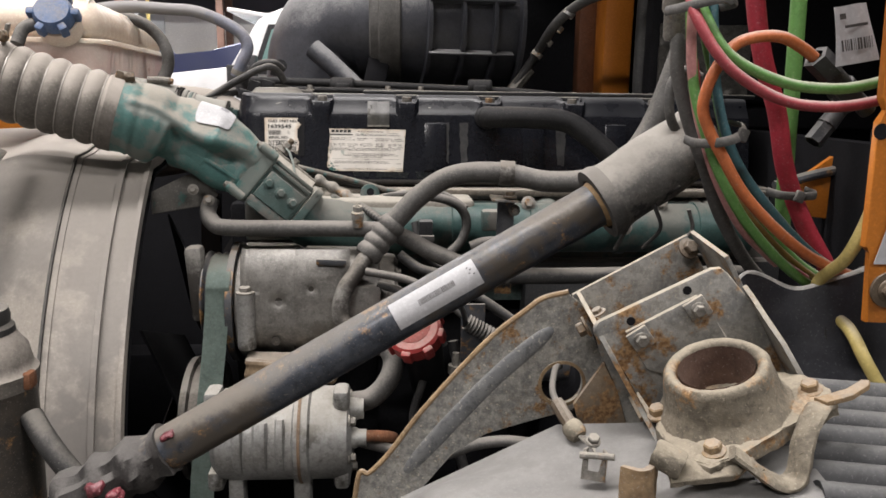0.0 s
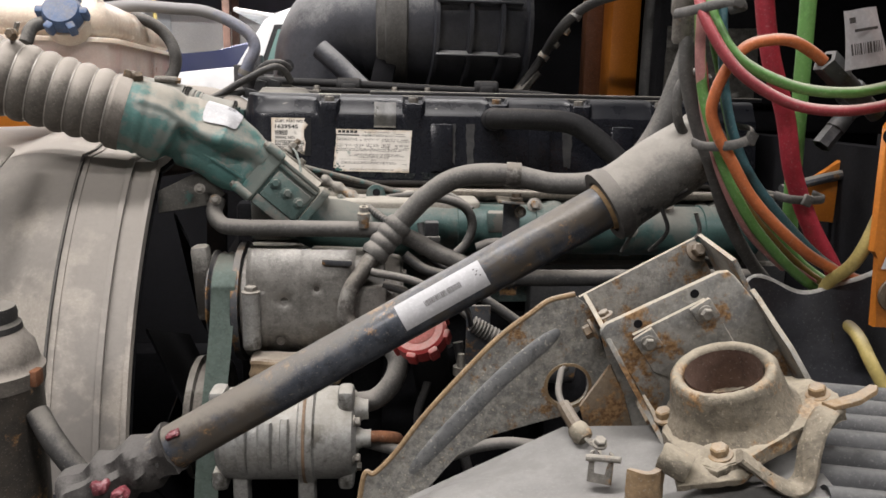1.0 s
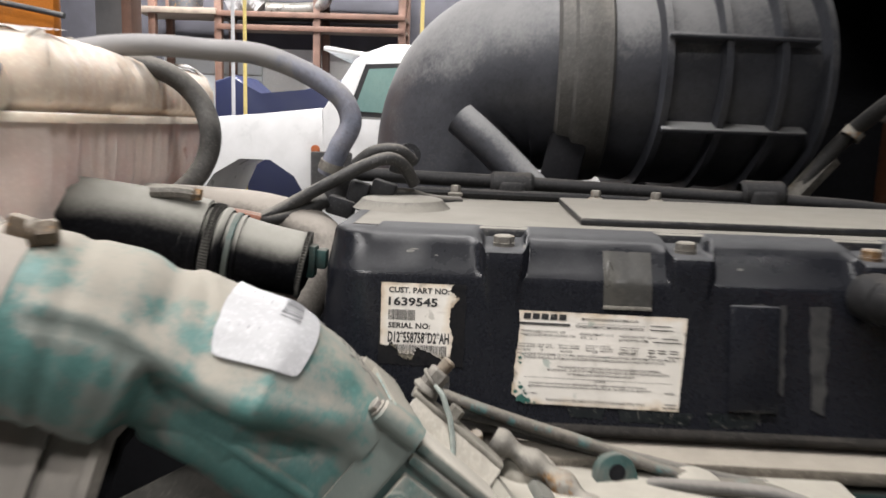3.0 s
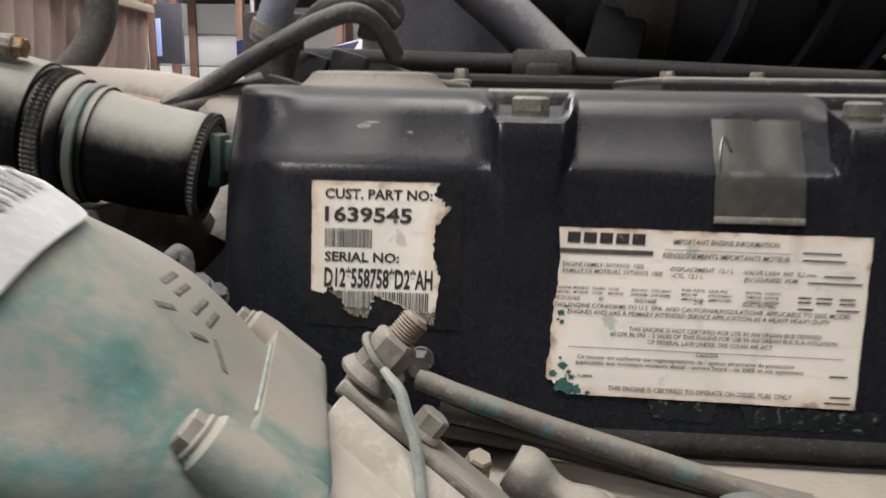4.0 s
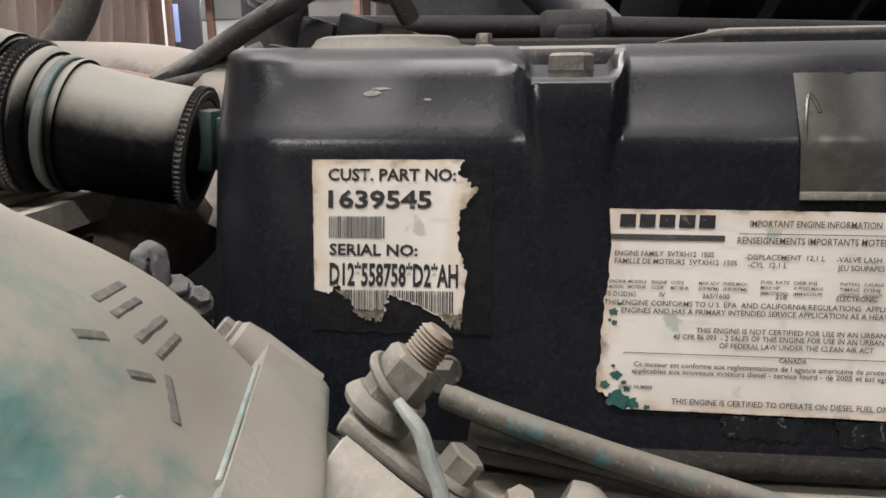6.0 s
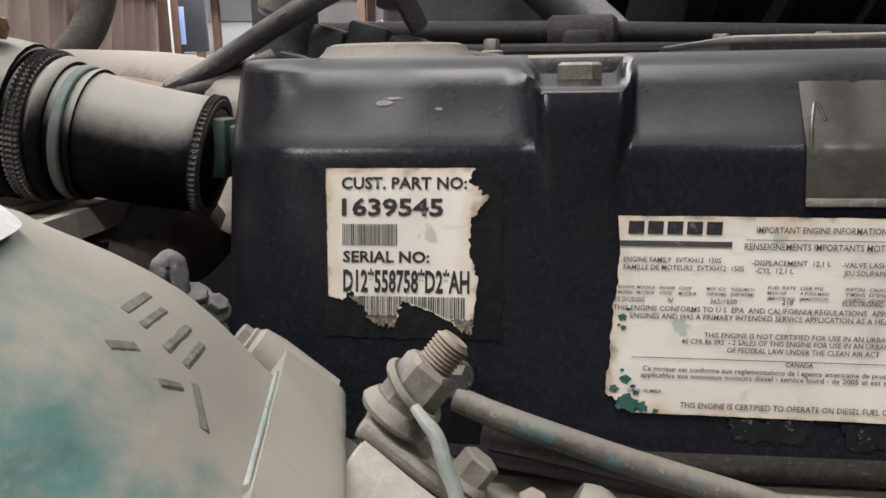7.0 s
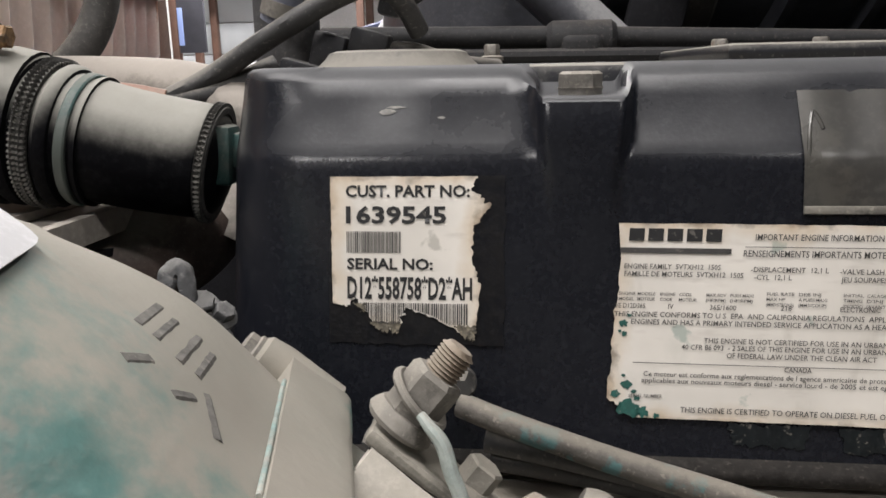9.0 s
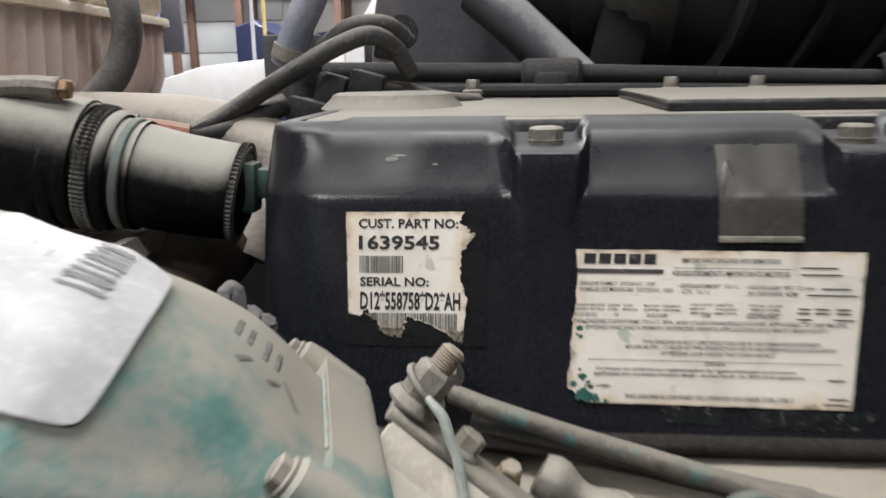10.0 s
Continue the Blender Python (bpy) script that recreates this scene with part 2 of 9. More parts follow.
def part(name, bm, material, parent=None, label="", smooth=35):
    me = bpy.data.meshes.new(name)
    bmesh.ops.recalc_face_normals(bm, faces=bm.faces)
    bm.to_mesh(me)
    bm.free()
    me.materials.append(material)
    if smooth:
        me.shade_smooth()
        me.set_sharp_from_angle(angle=radians(smooth))
    ob = new(name, me)
    if parent is not None:
        ob.parent = parent
        top = parent
        while top.parent is not None:
            top = top.parent
        ob.matrix_parent_inverse = Matrix.Translation(-top.location) if parent is top and top.type == "EMPTY" else Matrix()
    if label:
        ob["label"] = label
    return ob


def spline(pts, res=8):
    p = [Vector(q) for q in pts]
    if len(p) == 2:
        return [p[0].lerp(p[1], i / 4) for i in range(5)]
    p = [2 * p[0] - p[1], *p, 2 * p[-1] - p[-2]]
    out = []
    for i in range(1, len(p) - 2):
        a, b, c, d = p[i - 1 : i + 3]
        for k in range(res):
            t = k / res
            out.append(0.5 * (2 * b + (c - a) * t + (2 * a - 5 * b + 4 * c - d) * t * t + (3 * b - a - 3 * c + d) * t**3))
    out.append(p[-2])
    return out


def tube(pts, r, bm=None, seg=14, res=8, cap=True, wobble=0.0, flat=(1.0, 1.0), raw=False):
    """A round bar along a smooth line; r: a radius, or a function of the share of the way."""
    bm = bm or bmesh.new()
    line = [Vector(q) for q in pts] if raw else spline(pts, res)
    n = len(line)
    tan = [(line[min(i + 1, n - 1)] - line[max(i - 1, 0)]).normalized() for i in range(n)]
    side = tan[0].cross(Z if abs(tan[0].z) < 0.9 else X).normalized()
    rings = []
    run, total = 0.0, sum((line[i + 1] - line[i]).length for i in range(n - 1))
    for i in range(n):
        side = (side - tan[i] * side.dot(tan[i])).normalized()
        up = side.cross(tan[i])
        if i:
            run += (line[i] - line[i - 1]).length
        rad = r(run / total) if callable(r) else r
        ring = []
        for k in range(seg):
            a = 2 * math.pi * k / seg
            rr = rad * (1 + wobble * noise.noise(line[i] * 40 + Vector((k * 0.9, 0, 0))))
            ring.append(bm.verts.new(line[i] + side * (math.cos(a) * rr * flat[0]) + up * (math.sin(a) * rr * flat[1])))
        rings.append(ring)
    for a, b in zip(rings, rings[1:]):
        for k in range(seg):
            bm.faces.new((a[k], a[(k + 1) % seg], b[(k + 1) % seg], b[k]))
    if cap:
        bm.faces.new(rings[0][::-1])
        bm.faces.new(rings[-1])
    return bm


def basis(at, axis, up=Z):
    """A frame at a place with its z along axis and its y near up."""
    z = Vector(axis).normalized()
    u = Vector(up)
    if abs(z.dot(u.normalized())) > 0.95:
        u = Y
    x = u.cross(z).normalized()
    y = z.cross(x)
    return Matrix.Translation(at) @ Matrix((x, y, z)).transposed().to_4x4()


def lathe(profile, at, axis, bm=None, seg=28, start=0.0, end=360.0):
    """Turns (along, radius) pairs about an axis through a place."""
    bm = bm or bmesh.new()
    m = basis(at, axis)
    full = end - start >= 360
    cnt = seg if full else seg + 1
    rings = []
    for h, r in profile:
        if r < 1e-6:
            rings.append([bm.verts.new(m @ Vector((0, 0, h)))])
            continue
        ring = []
        for k in range(cnt):
            a = radians(start + (end - start) * k / seg)
            ring.append(bm.verts.new(m @ Vector((math.cos(a) * r, math.sin(a) * r, h))))
        rings.append(ring)
    for a, b in zip(rings, rings[1:]):
        for k in range(seg if full else seg):
            j = (k + 1) % cnt
            if len(a) == 1 and len(b) == 1:
                continue
            if len(a) == 1:
                bm.faces.new((a[0], b[j], b[k]))
            elif len(b) == 1:
                bm.faces.new((a[k], a[j], b[0]))
            else:
                bm.faces.new((a[k], a[j], b[j], b[k]))
    return bm


def box(size, m, bm=None, bevel=0.002, seg=2):
    bm = bm or bmesh.new()
    if not isinstance(m, Matrix):
        m = Matrix.Translation(m)
    geo = bmesh.ops.create_cube(bm, size=1.0, matrix=m @ Matrix.Diagonal((*size, 1)))
    if bevel:
        edges = {e for v in geo["verts"] for e in v.link_edges}
        bmesh.ops.bevel(bm, geom=list(edges), offset=bevel, segments=seg, profile=0.5, affect="EDGES")
    return bm


def slab(outline, thick, m=None, bm=None, bevel=0.0, holes=()):
    """A flat outline in its own xy plane, given a thickness along its z."""
    bm = bm or bmesh.new()
    m = m or Matrix()
    lo = [bm.verts.new(m @ Vector((x, y, 0))) for x, y in outline]
    hi = [bm.verts.new(m @ Vector((x, y, thick))) for x, y in outline]
    n = len(outline)
    faces = [bm.faces.new(lo[::-1]), bm.faces.new(hi)]
    for i in range(n):
        faces.append(bm.faces.new((lo[i], lo[(i + 1) % n], hi[(i + 1) % n], hi[i])))
    if bevel:
        bmesh.ops.bevel(bm, geom=[e for e in faces[1].edges], offset=bevel, segments=2, profile=0.5, affect="EDGES")
    return bm


def bolt(at, axis, r=0.008, h=0.007, washer=1.5, bm=None, stud=0.0):
    """A hexagon head with its flange, and a stud end where there is one."""
    bm = bm or bmesh.new()
    lathe([(0, 0), (0, r * washer), (h * 0.22, r * washer), (h * 0.32, r * 1.05), (h * 0.32, 0)], at, axis, bm, 20)
    lathe([(h * 0.3, 0), (h * 0.3, r), (h * 0.88, r), (h, r * 0.82), (h, 0)], at, axis, bm, 6)
    if stud:
        prof = [(h, r * 0.55)]
        turns = max(3, int(stud / 0.0016))
        for i in range(turns):
            prof += [(h + stud * (i + 0.25) / turns, r * 0.58), (h + stud * (i + 0.75) / turns, r * 0.48)]
        lathe([(h * 0.9, 0), *prof, (h + stud, r * 0.45), (h + stud, 0)], at, axis, bm, 16)
    return bm


def sheet(fun, nu, nv, thick=0.0, bm=None):
    """A surface fun(u, v), u and v from 0 to 1, with a thickness along its normal."""
    bm = bm or bmesh.new()
    g = [[Vector(fun(i / nu, j / nv)) for j in range(nv + 1)] for i in range(nu + 1)]
    vs = [[bm.verts.new(p) for p in row] for row in g]
    for i in range(nu):
        for j in range(nv):
            bm.faces.new((vs[i][j], vs[i + 1][j], vs[i + 1][j + 1], vs[i][j + 1]))
    if thick:
        bm.normal_update()
        bmesh.ops.solidify(bm, geom=list(bm.faces), thickness=thick)
    return bm


def arc(cx, cy, r, a0, a1, n):
    return [(cx + r * math.cos(radians(a0 + (a1 - a0) * i / n)), cy + r * math.sin(radians(a0 + (a1 - a0) * i / n))) for i in range(n + 1)]


def rounded(w, h, r, n=4):
    """An outline of a rounded rectangle about the origin."""
    x, y = w / 2 - r, h / 2 - r
    return arc(x, y, r, 0, 90, n) + arc(-x, y, r, 90, 180, n) + arc(-x, -y, r, 180, 270, n) + arc(x, -y, r, 270, 360, n)


def smooth01(t):
    t = max(0.0, min(1.0, t))
    return t * t * (3 - 2 * t)


def hump(x, at, wide):
    return math.exp(-((x - at) / wide) ** 2)


def lettering(text, m, cap, width, material, parent, name="lettering", weight=0.006):
    """A line of raised print: m has x along the line and y up; cap: the height of capitals; width: the line's length."""
    cu = bpy.data.curves.new("print", "FONT")
    cu.body, cu.size, cu.resolution_u, cu.offset = text, 1.0, 2, weight
    tmp = bpy.data.objects.new("print", cu)
    scene.collection.objects.link(tmp)
    me = bpy.data.meshes.new_from_object(tmp.evaluated_get(bpy.context.evaluated_depsgraph_get()))
    bpy.data.objects.remove(tmp)
    bpy.data.curves.remove(cu)
    xs = [v.co.x for v in me.vertices]
    lo, hi = min(xs), max(xs)
    sx, sy = width / (hi - lo), cap / 0.70
    for v in me.vertices:
        v.co = m @ Vector(((v.co.x - lo) * sx, v.co.y * sy, 0))
    me.materials.append(material)
    me.name = name
    ob = new(name, me)
    ob.parent = parent
    if parent.type == "EMPTY":
        ob.matrix_parent_inverse = Matrix.Translation(-parent.location)
    return ob


def bar(x0, y0, x1, y1, m, material, parent, name="print_bar"):
    bm = bmesh.new()
    bm.faces.new([bm.verts.new(m @ Vector(p)) for p in ((x0, y0, 0), (x1, y0, 0), (x1, y1, 0), (x0, y1, 0))])
    return part(name, bm, material, parent, smooth=0)


def roughen(bm, amp, scale, cuts=2):
    """Cuts the faces finer and gives them a cast, lumpy skin."""
    bmesh.ops.triangulate(bm, faces=list(bm.faces))
    for _ in range(cuts):
        long = [e for e in bm.edges if e.calc_length() > 0.006]
        if long:
            bmesh.ops.subdivide_edges(bm, edges=long, cuts=1)
            bmesh.ops.triangulate(bm, faces=[f for f in bm.faces if len(f.verts) > 3])
    bm.normal_update()
    for v in bm.verts:
        v.co += v.normal * (amp * noise.noise(v.co * scale) + 0.5 * amp * noise.noise(v.co * scale * 2.7))
    return bm

# ---- the shop ----
def slab_box(name, lo, hi, material, label, category, bevel=0.0, kind="structure"):
    size = [b - a for a, b in zip(lo, hi)]
    mid = [(a + b) / 2 for a, b in zip(lo, hi)]
    return tagged(part(name, box(size, mid, bevel=bevel), material, smooth=0), label, category, kind=kind)


slab_box("floor", (-12, -9, -0.1), (12, 15, 0.0), CONCRETE, "grey stained concrete workshop floor", "floor")
slab_box("wall_back", (-12, 15, 0), (12, 15.2, 3.25), WALLP, "grey painted workshop wall", "wall")
# Shade on the upper wall is put into its dark colour.
slab_box("wall_upper", (-12, 15.003, 3.25), (12, 15.2, CEILING), NAVY, "upper workshop wall with its shade painted dark", "wall")
# Side walls, front wall and ceiling are darkened to cut fill light.
slab_box("wall_left", (-12.2, -9, 0), (-12, 15, CEILING), WALL_LOW_BOUNCE, "grey painted workshop wall", "wall")
slab_box("wall_right", (12, -9, 0), (12.2, 15, CEILING), WALL_LOW_BOUNCE, "grey painted workshop wall", "wall")
slab_box("wall_front", (-12, -9.2, 0), (12, -9, CEILING), WALL_LOW_BOUNCE, "grey painted workshop wall", "wall")
slab_box("ceiling", (-12, -9, CEILING), (12, 15, CEILING + 0.15), WALL_LOW_BOUNCE, "plain workshop ceiling, darkened to cut bounced light", "ceiling")

GLOW = bpy.data.materials.new("lit_diffuser")
GLOW.use_nodes = True
GLOW.node_tree.nodes["Principled BSDF"].inputs["Emission Color"].default_value = (1, 0.95, 0.87, 1)
GLOW.node_tree.nodes["Principled BSDF"].inputs["Emission Strength"].default_value = 6.0
for lx, ly in LAMPS:
    f = thing("ceiling_light", (lx, ly, CEILING - 0.1), "long white shop light with lit diffuser under the ceiling", "ceiling light", "shop lights")
    part("housing", box((2.8, 0.62, 0.09), (lx, ly, CEILING - 0.05), bevel=0.01), WHITE, f)
    part("diffuser", box((2.6, 0.5, 0.02), (lx, ly, CEILING - 0.11), bevel=0.005), GLOW, f)

# ---- engine: valve cover ----
COV_X0, COV_X1 = -0.271, 0.66
POCKETS = [-0.115, 0.035, 0.185, 0.335, 0.485]
PLAIN = [(1.3955, 1.704), (1.3915, 1.705), (1.3905, 1.708), (1.3915, 1.711), (1.3965, 1.713), (1.4002, 1.727), (1.4052, 1.7525), (1.410, 1.7775), (1.4145, 1.800),
         (1.4178, 1.817), (1.4190, 1.8232), (1.4205, 1.8262), (1.4235, 1.8305), (1.4335, 1.847), (1.4368, 1.8537), (1.4410, 1.8578), (1.448, 1.8595), (1.462, 1.860), (1.478, 1.860)]
NOTCH = [(1.3955, 1.704), (1.3915, 1.705), (1.3905, 1.708), (1.3915, 1.711), (1.3965, 1.713), (1.4002, 1.727), (1.4052, 1.7525), (1.410, 1.7775), (1.4140, 1.800),
         (1.4152, 1.817), (1.4158, 1.8232), (1.4162, 1.8262), (1.4166, 1.8305), (1.4174, 1.8450), (1.419, 1.8468), (1.430, 1.8472), (1.450, 1.8472), (1.464, 1.8520), (1.470, 1.860)]


def cover_skirt():
    """The cover's skirt, swept round the front corner and along the engine, with the bolt notches."""
    R = 0.05
    plan = [(COV_X0, 1.74 - 0.01 * i, -1.0, 0.0) for i in range(0, 28)]
    for i in range(0, 11):
        a = math.pi + (math.pi / 2) * i / 10
        plan.append((COV_X0 + R + R * math.cos(a), 1.40 + R + R * math.sin(a), math.cos(a), math.sin(a)))
    x = COV_X0 + R + 0.004
    while x < COV_X1:
        plan.append((x, 1.40, 0.0, -1.0))
        x += 0.0013 if min(abs(x - p) for p in POCKETS) < 0.022 else 0.006
    bm = bmesh.new()
    rows = []
    for px, py, nx, ny in plan:
        near = 1.0
        if ny < -0.99:
            near = min(abs(px - p) for p in POCKETS)
        row = []
        for (ya, za), (yb, zb) in zip(PLAIN, NOTCH):
            half = 0.0070 + 0.0080 * smooth01((za - 1.800) / 0.045)
            w = 1 - smooth01((near - half) / 0.0060)
            y, z = ya + (yb - ya) * w, za + (zb - za) * w
            d = (1.40 - y) * (0.35 + 0.65 * max(0.0, -ny))
            if ny > -0.999:
                d = max(d, -0.047)
            n = 0.0003 * noise.noise(Vector((px * 30, py * 30, z * 30)))
            row.append(bm.verts.new((px + nx * (d + n), py + ny * (d + n), z)))
        rows.append(row)
    for a, b in zip(rows, rows[1:]):
        for j in range(len(a) - 1):
            bm.faces.new((a[j], b[j], b[j + 1], a[j + 1]))
    return bm


cover = thing("valve_cover", (0.2, 1.57, 1.70), "dusty black engine valve cover with bolt notches and two data stickers", "valve cover")
skirt = part("skirt", cover_skirt(), COVER, cover, "black painted side with worn shiny upper edge", smooth=50)
skirt.data.materials.append(DIRT)
for face in skirt.data.polygons:
    if face.center.z < 1.7145:
        face.material_index = 1
top = bmesh.new()
box((COV_X1 - COV_X0 - 0.024, 0.28, 0.03), ((COV_X0 + COV_X1) / 2 + 0.012, 1.604, 1.8448), top, 0.004)
box((0.75, 0.20, 0.008), (0.33, 1.60, 1.8635), top, 0.003)
part("top", top, COVER_TOP, cover, "flat dusty top with a raised panel")
bump_bm = bmesh.new()
lathe([(0, 0), (0, 0.051), (0.002, 0.049), (0.006, 0.0445), (0.0095, 0.042), (0.0108, 0.038), (0.0112, 0)], (-0.2165, 1.60, 1.859), Z, bump_bm, 40)
part("filler_boss", bump_bm, COVER_TOP, cover, "low round dusty boss on the top")
for px in POCKETS:
    part("cover_bolt", bolt((px, 1.444, 1.8470), Z, 0.0088, 0.0095, 1.0), BOLT, cover, "dull zinc hexagon bolt in its notch")
# vertical stiffening panels of the side
for sx in (0.085, 0.26, 0.41):
    part("side_rib", box((0.040, 0.006, 0.085), pose(sx, 1.4065, 1.770, -11, 0, 0), bevel=0.003), COVER, cover)

FACE = Matrix(((1, 0, 0, 0), (0, 0.1948, -0.9809, 0), (0, 0.9809, 0.1948, 0), (0, 0, 0, 1)))


def on_face(x, z, lift=0.0009):
    """A frame on the cover's side: x along the engine, y up the face, z out of it."""
    y = 1.40 + (z - 1.727) * 0.1986
    return Matrix.Translation((x, y, z)) @ FACE @ Matrix.Translation((0, 0, lift))


def worn_paper(name, seed, stain, green, sheet_box):
    m, nt, b = nodes_of(name)
    N, L = nt.nodes, nt.links
    g = N.new("ShaderNodeNewGeometry")

    def nz(scale, detail, stretch=(1, 1, 1)):
        mp = N.new("ShaderNodeMapping")
        mp.inputs["Scale"].default_value = stretch
        mp.inputs["Location"].default_value = (seed, seed * 2, 0)
        L.new(g.outputs["Position"], mp.inputs[0])
        n = N.new("ShaderNodeTexNoise")
        n.inputs["Scale"].default_value, n.inputs["Detail"].default_value = scale, detail
        L.new(mp.outputs[0], n.inputs["Vector"])
        return n.outputs[0]

    def mixed(a, c, f, lo, hi, amt):
        r = N.new("ShaderNodeMapRange")
        L.new(f, r.inputs[0])
        r.inputs[1].default_value, r.inputs[2].default_value, r.inputs[4].default_value = lo, hi, amt
        n = N.new("ShaderNodeMix")
        n.data_type = "RGBA"
        L.new(r.outputs[0], n.inputs[0])
        if isinstance(a, tuple):
            n.inputs[6].default_value = (*a, 1)
        else:
            L.new(a, n.inputs[6])
        n.inputs[7].default_value = (*c, 1)
        return n.outputs[2]

    c = mixed((0.69, 0.655, 0.60), (0.58, 0.55, 0.50), nz(22, 4), 0.4, 0.65, 0.8)
    c = mixed(c, stain, nz(38, 6, (1, 1, 0.5)), 0.58, 0.72, 0.6)
    c = mixed(c, (0.44, 0.40, 0.36), nz(160, 5, (0.25, 1, 1)), 0.60, 0.74, 0.5)
    c = mixed(c, green, nz(70, 6), 0.66, 0.70, 0.8)
    c = mixed(c, (0.36, 0.33, 0.285), nz(30, 8, (1.6, 1, 0.7)), 0.60, 0.74, 0.6)
    # scorched and grimy towards the sheet's edges
    x0, x1, z0, z1 = sheet_box
    sep = N.new("ShaderNodeSeparateXYZ")
    L.new(g.outputs["Position"], sep.inputs[0])

    def calc(op, a, d):
        n = N.new("ShaderNodeMath")
        n.operation = op
        for sock, val in ((n.inputs[0], a), (n.inputs[1], d)):
            if isinstance(val, (int, float)):
                sock.default_value = val
            else:
                L.new(val, sock)
        return n.outputs[0]

    near = calc("MINIMUM", calc("MINIMUM", calc("SUBTRACT", sep.outputs[0], x0), calc("SUBTRACT", x1, sep.outputs[0])), calc("MINIMUM", calc("SUBTRACT", sep.outputs[2], z0), calc("SUBTRACT", z1, sep.outputs[2])))
    brown = calc("ADD", near, calc("MULTIPLY", calc("SUBTRACT", nz(60, 6), 0.5), 0.020))
    c = mixed(c, (0.52, 0.40, 0.26), brown, 0.0070, -0.0010, 0.62)
    c = mixed(c, (0.25, 0.17, 0.10), brown, 0.0015, -0.0040, 0.5)
    soot = calc("ADD", near, calc("MULTIPLY", calc("SUBTRACT", nz(130, 7), 0.5), 0.016))
    c = mixed(c, (0.045, 0.035, 0.028), soot, 0.0010, -0.0022, 0.6)
    L.new(c, b.inputs["Base Color"])
    b.inputs["Roughness"].default_value = 0.55
    return m


PAPER_OLD = worn_paper("yellowed_torn_paper", 3.1, (0.50, 0.46, 0.40), (0.40, 0.38, 0.34), (-0.2135, -0.154, 1.756, 1.8175))
PAPER_DATA = worn_paper("stained_data_paper", 7.7, (0.47, 0.47, 0.42), (0.33, 0.38, 0.34), (-0.1042, 0.0325, 1.7265, 1.800))
GREEN_CHIP = mat("green_paint_showing", (0.018, 0.11, 0.09), (0.025, 0.07, 0.06), rough=0.5, bump=0.1)
RESIDUE = mat("black_glue_residue", (0.0050, 0.0054, 0.0072), (0.0085, 0.0080, 0.0085), rough=0.34, grime=0, bump=0.2, scale=190, fine=600, spec=0.32)
MM = 0.001


def ragged(a, b, n, amp, seed):
    """Points from a to b with a torn, uneven line between them."""
    out = []
    d = (Vector(b) - Vector(a)).to_3d()
    nrm = Vector((-d.y, d.x, 0)).normalized()
    for i in range(n):
        t = i / n
        k = amp * (noise.noise(Vector((t * 6, seed, 0))) + 0.6 * noise.noise(Vector((t * 19, seed, 5))) + 0.4 * noise.noise(Vector((t * 45, seed, 9))))
        q = Vector(a).to_3d() + d * t + nrm * k * min(1, 8 * t, 8 * (1 - t))
        out.append((q.x, q.y))
    return out


def flat_piece(outline, m):
    bm = bmesh.new()
    f = bm.faces.new([bm.verts.new(m @ Vector((x, y, 0))) for x, y in outline])
    bmesh.ops.triangulate(bm, faces=[f])
    return bm


def barcode(x0, y0, w, h, count, m, parent, seed, skip=None):
    rnd = random.Random(seed)
    x, pitch = x0, w / (count * 2)
    while x < x0 + w:
        bw = pitch * rnd.choice((0.6, 0.8, 1.0, 1.7))
        lo, hi = y0, y0 + h
        if skip:
            lo = max(lo, skip(x - x0))
        if lo < hi:
            bm = bmesh.new()
            bm.faces.new([bm.verts.new(m @ Vector(p)) for p in ((x, lo, 0), (x + bw, lo, 0), (x + bw, hi, 0), (x, hi, 0))])
            part("code_bar", bm, INK_SOFT, parent, smooth=0)
        x += bw + pitch * rnd.choice((0.7, 0.9, 1.3))


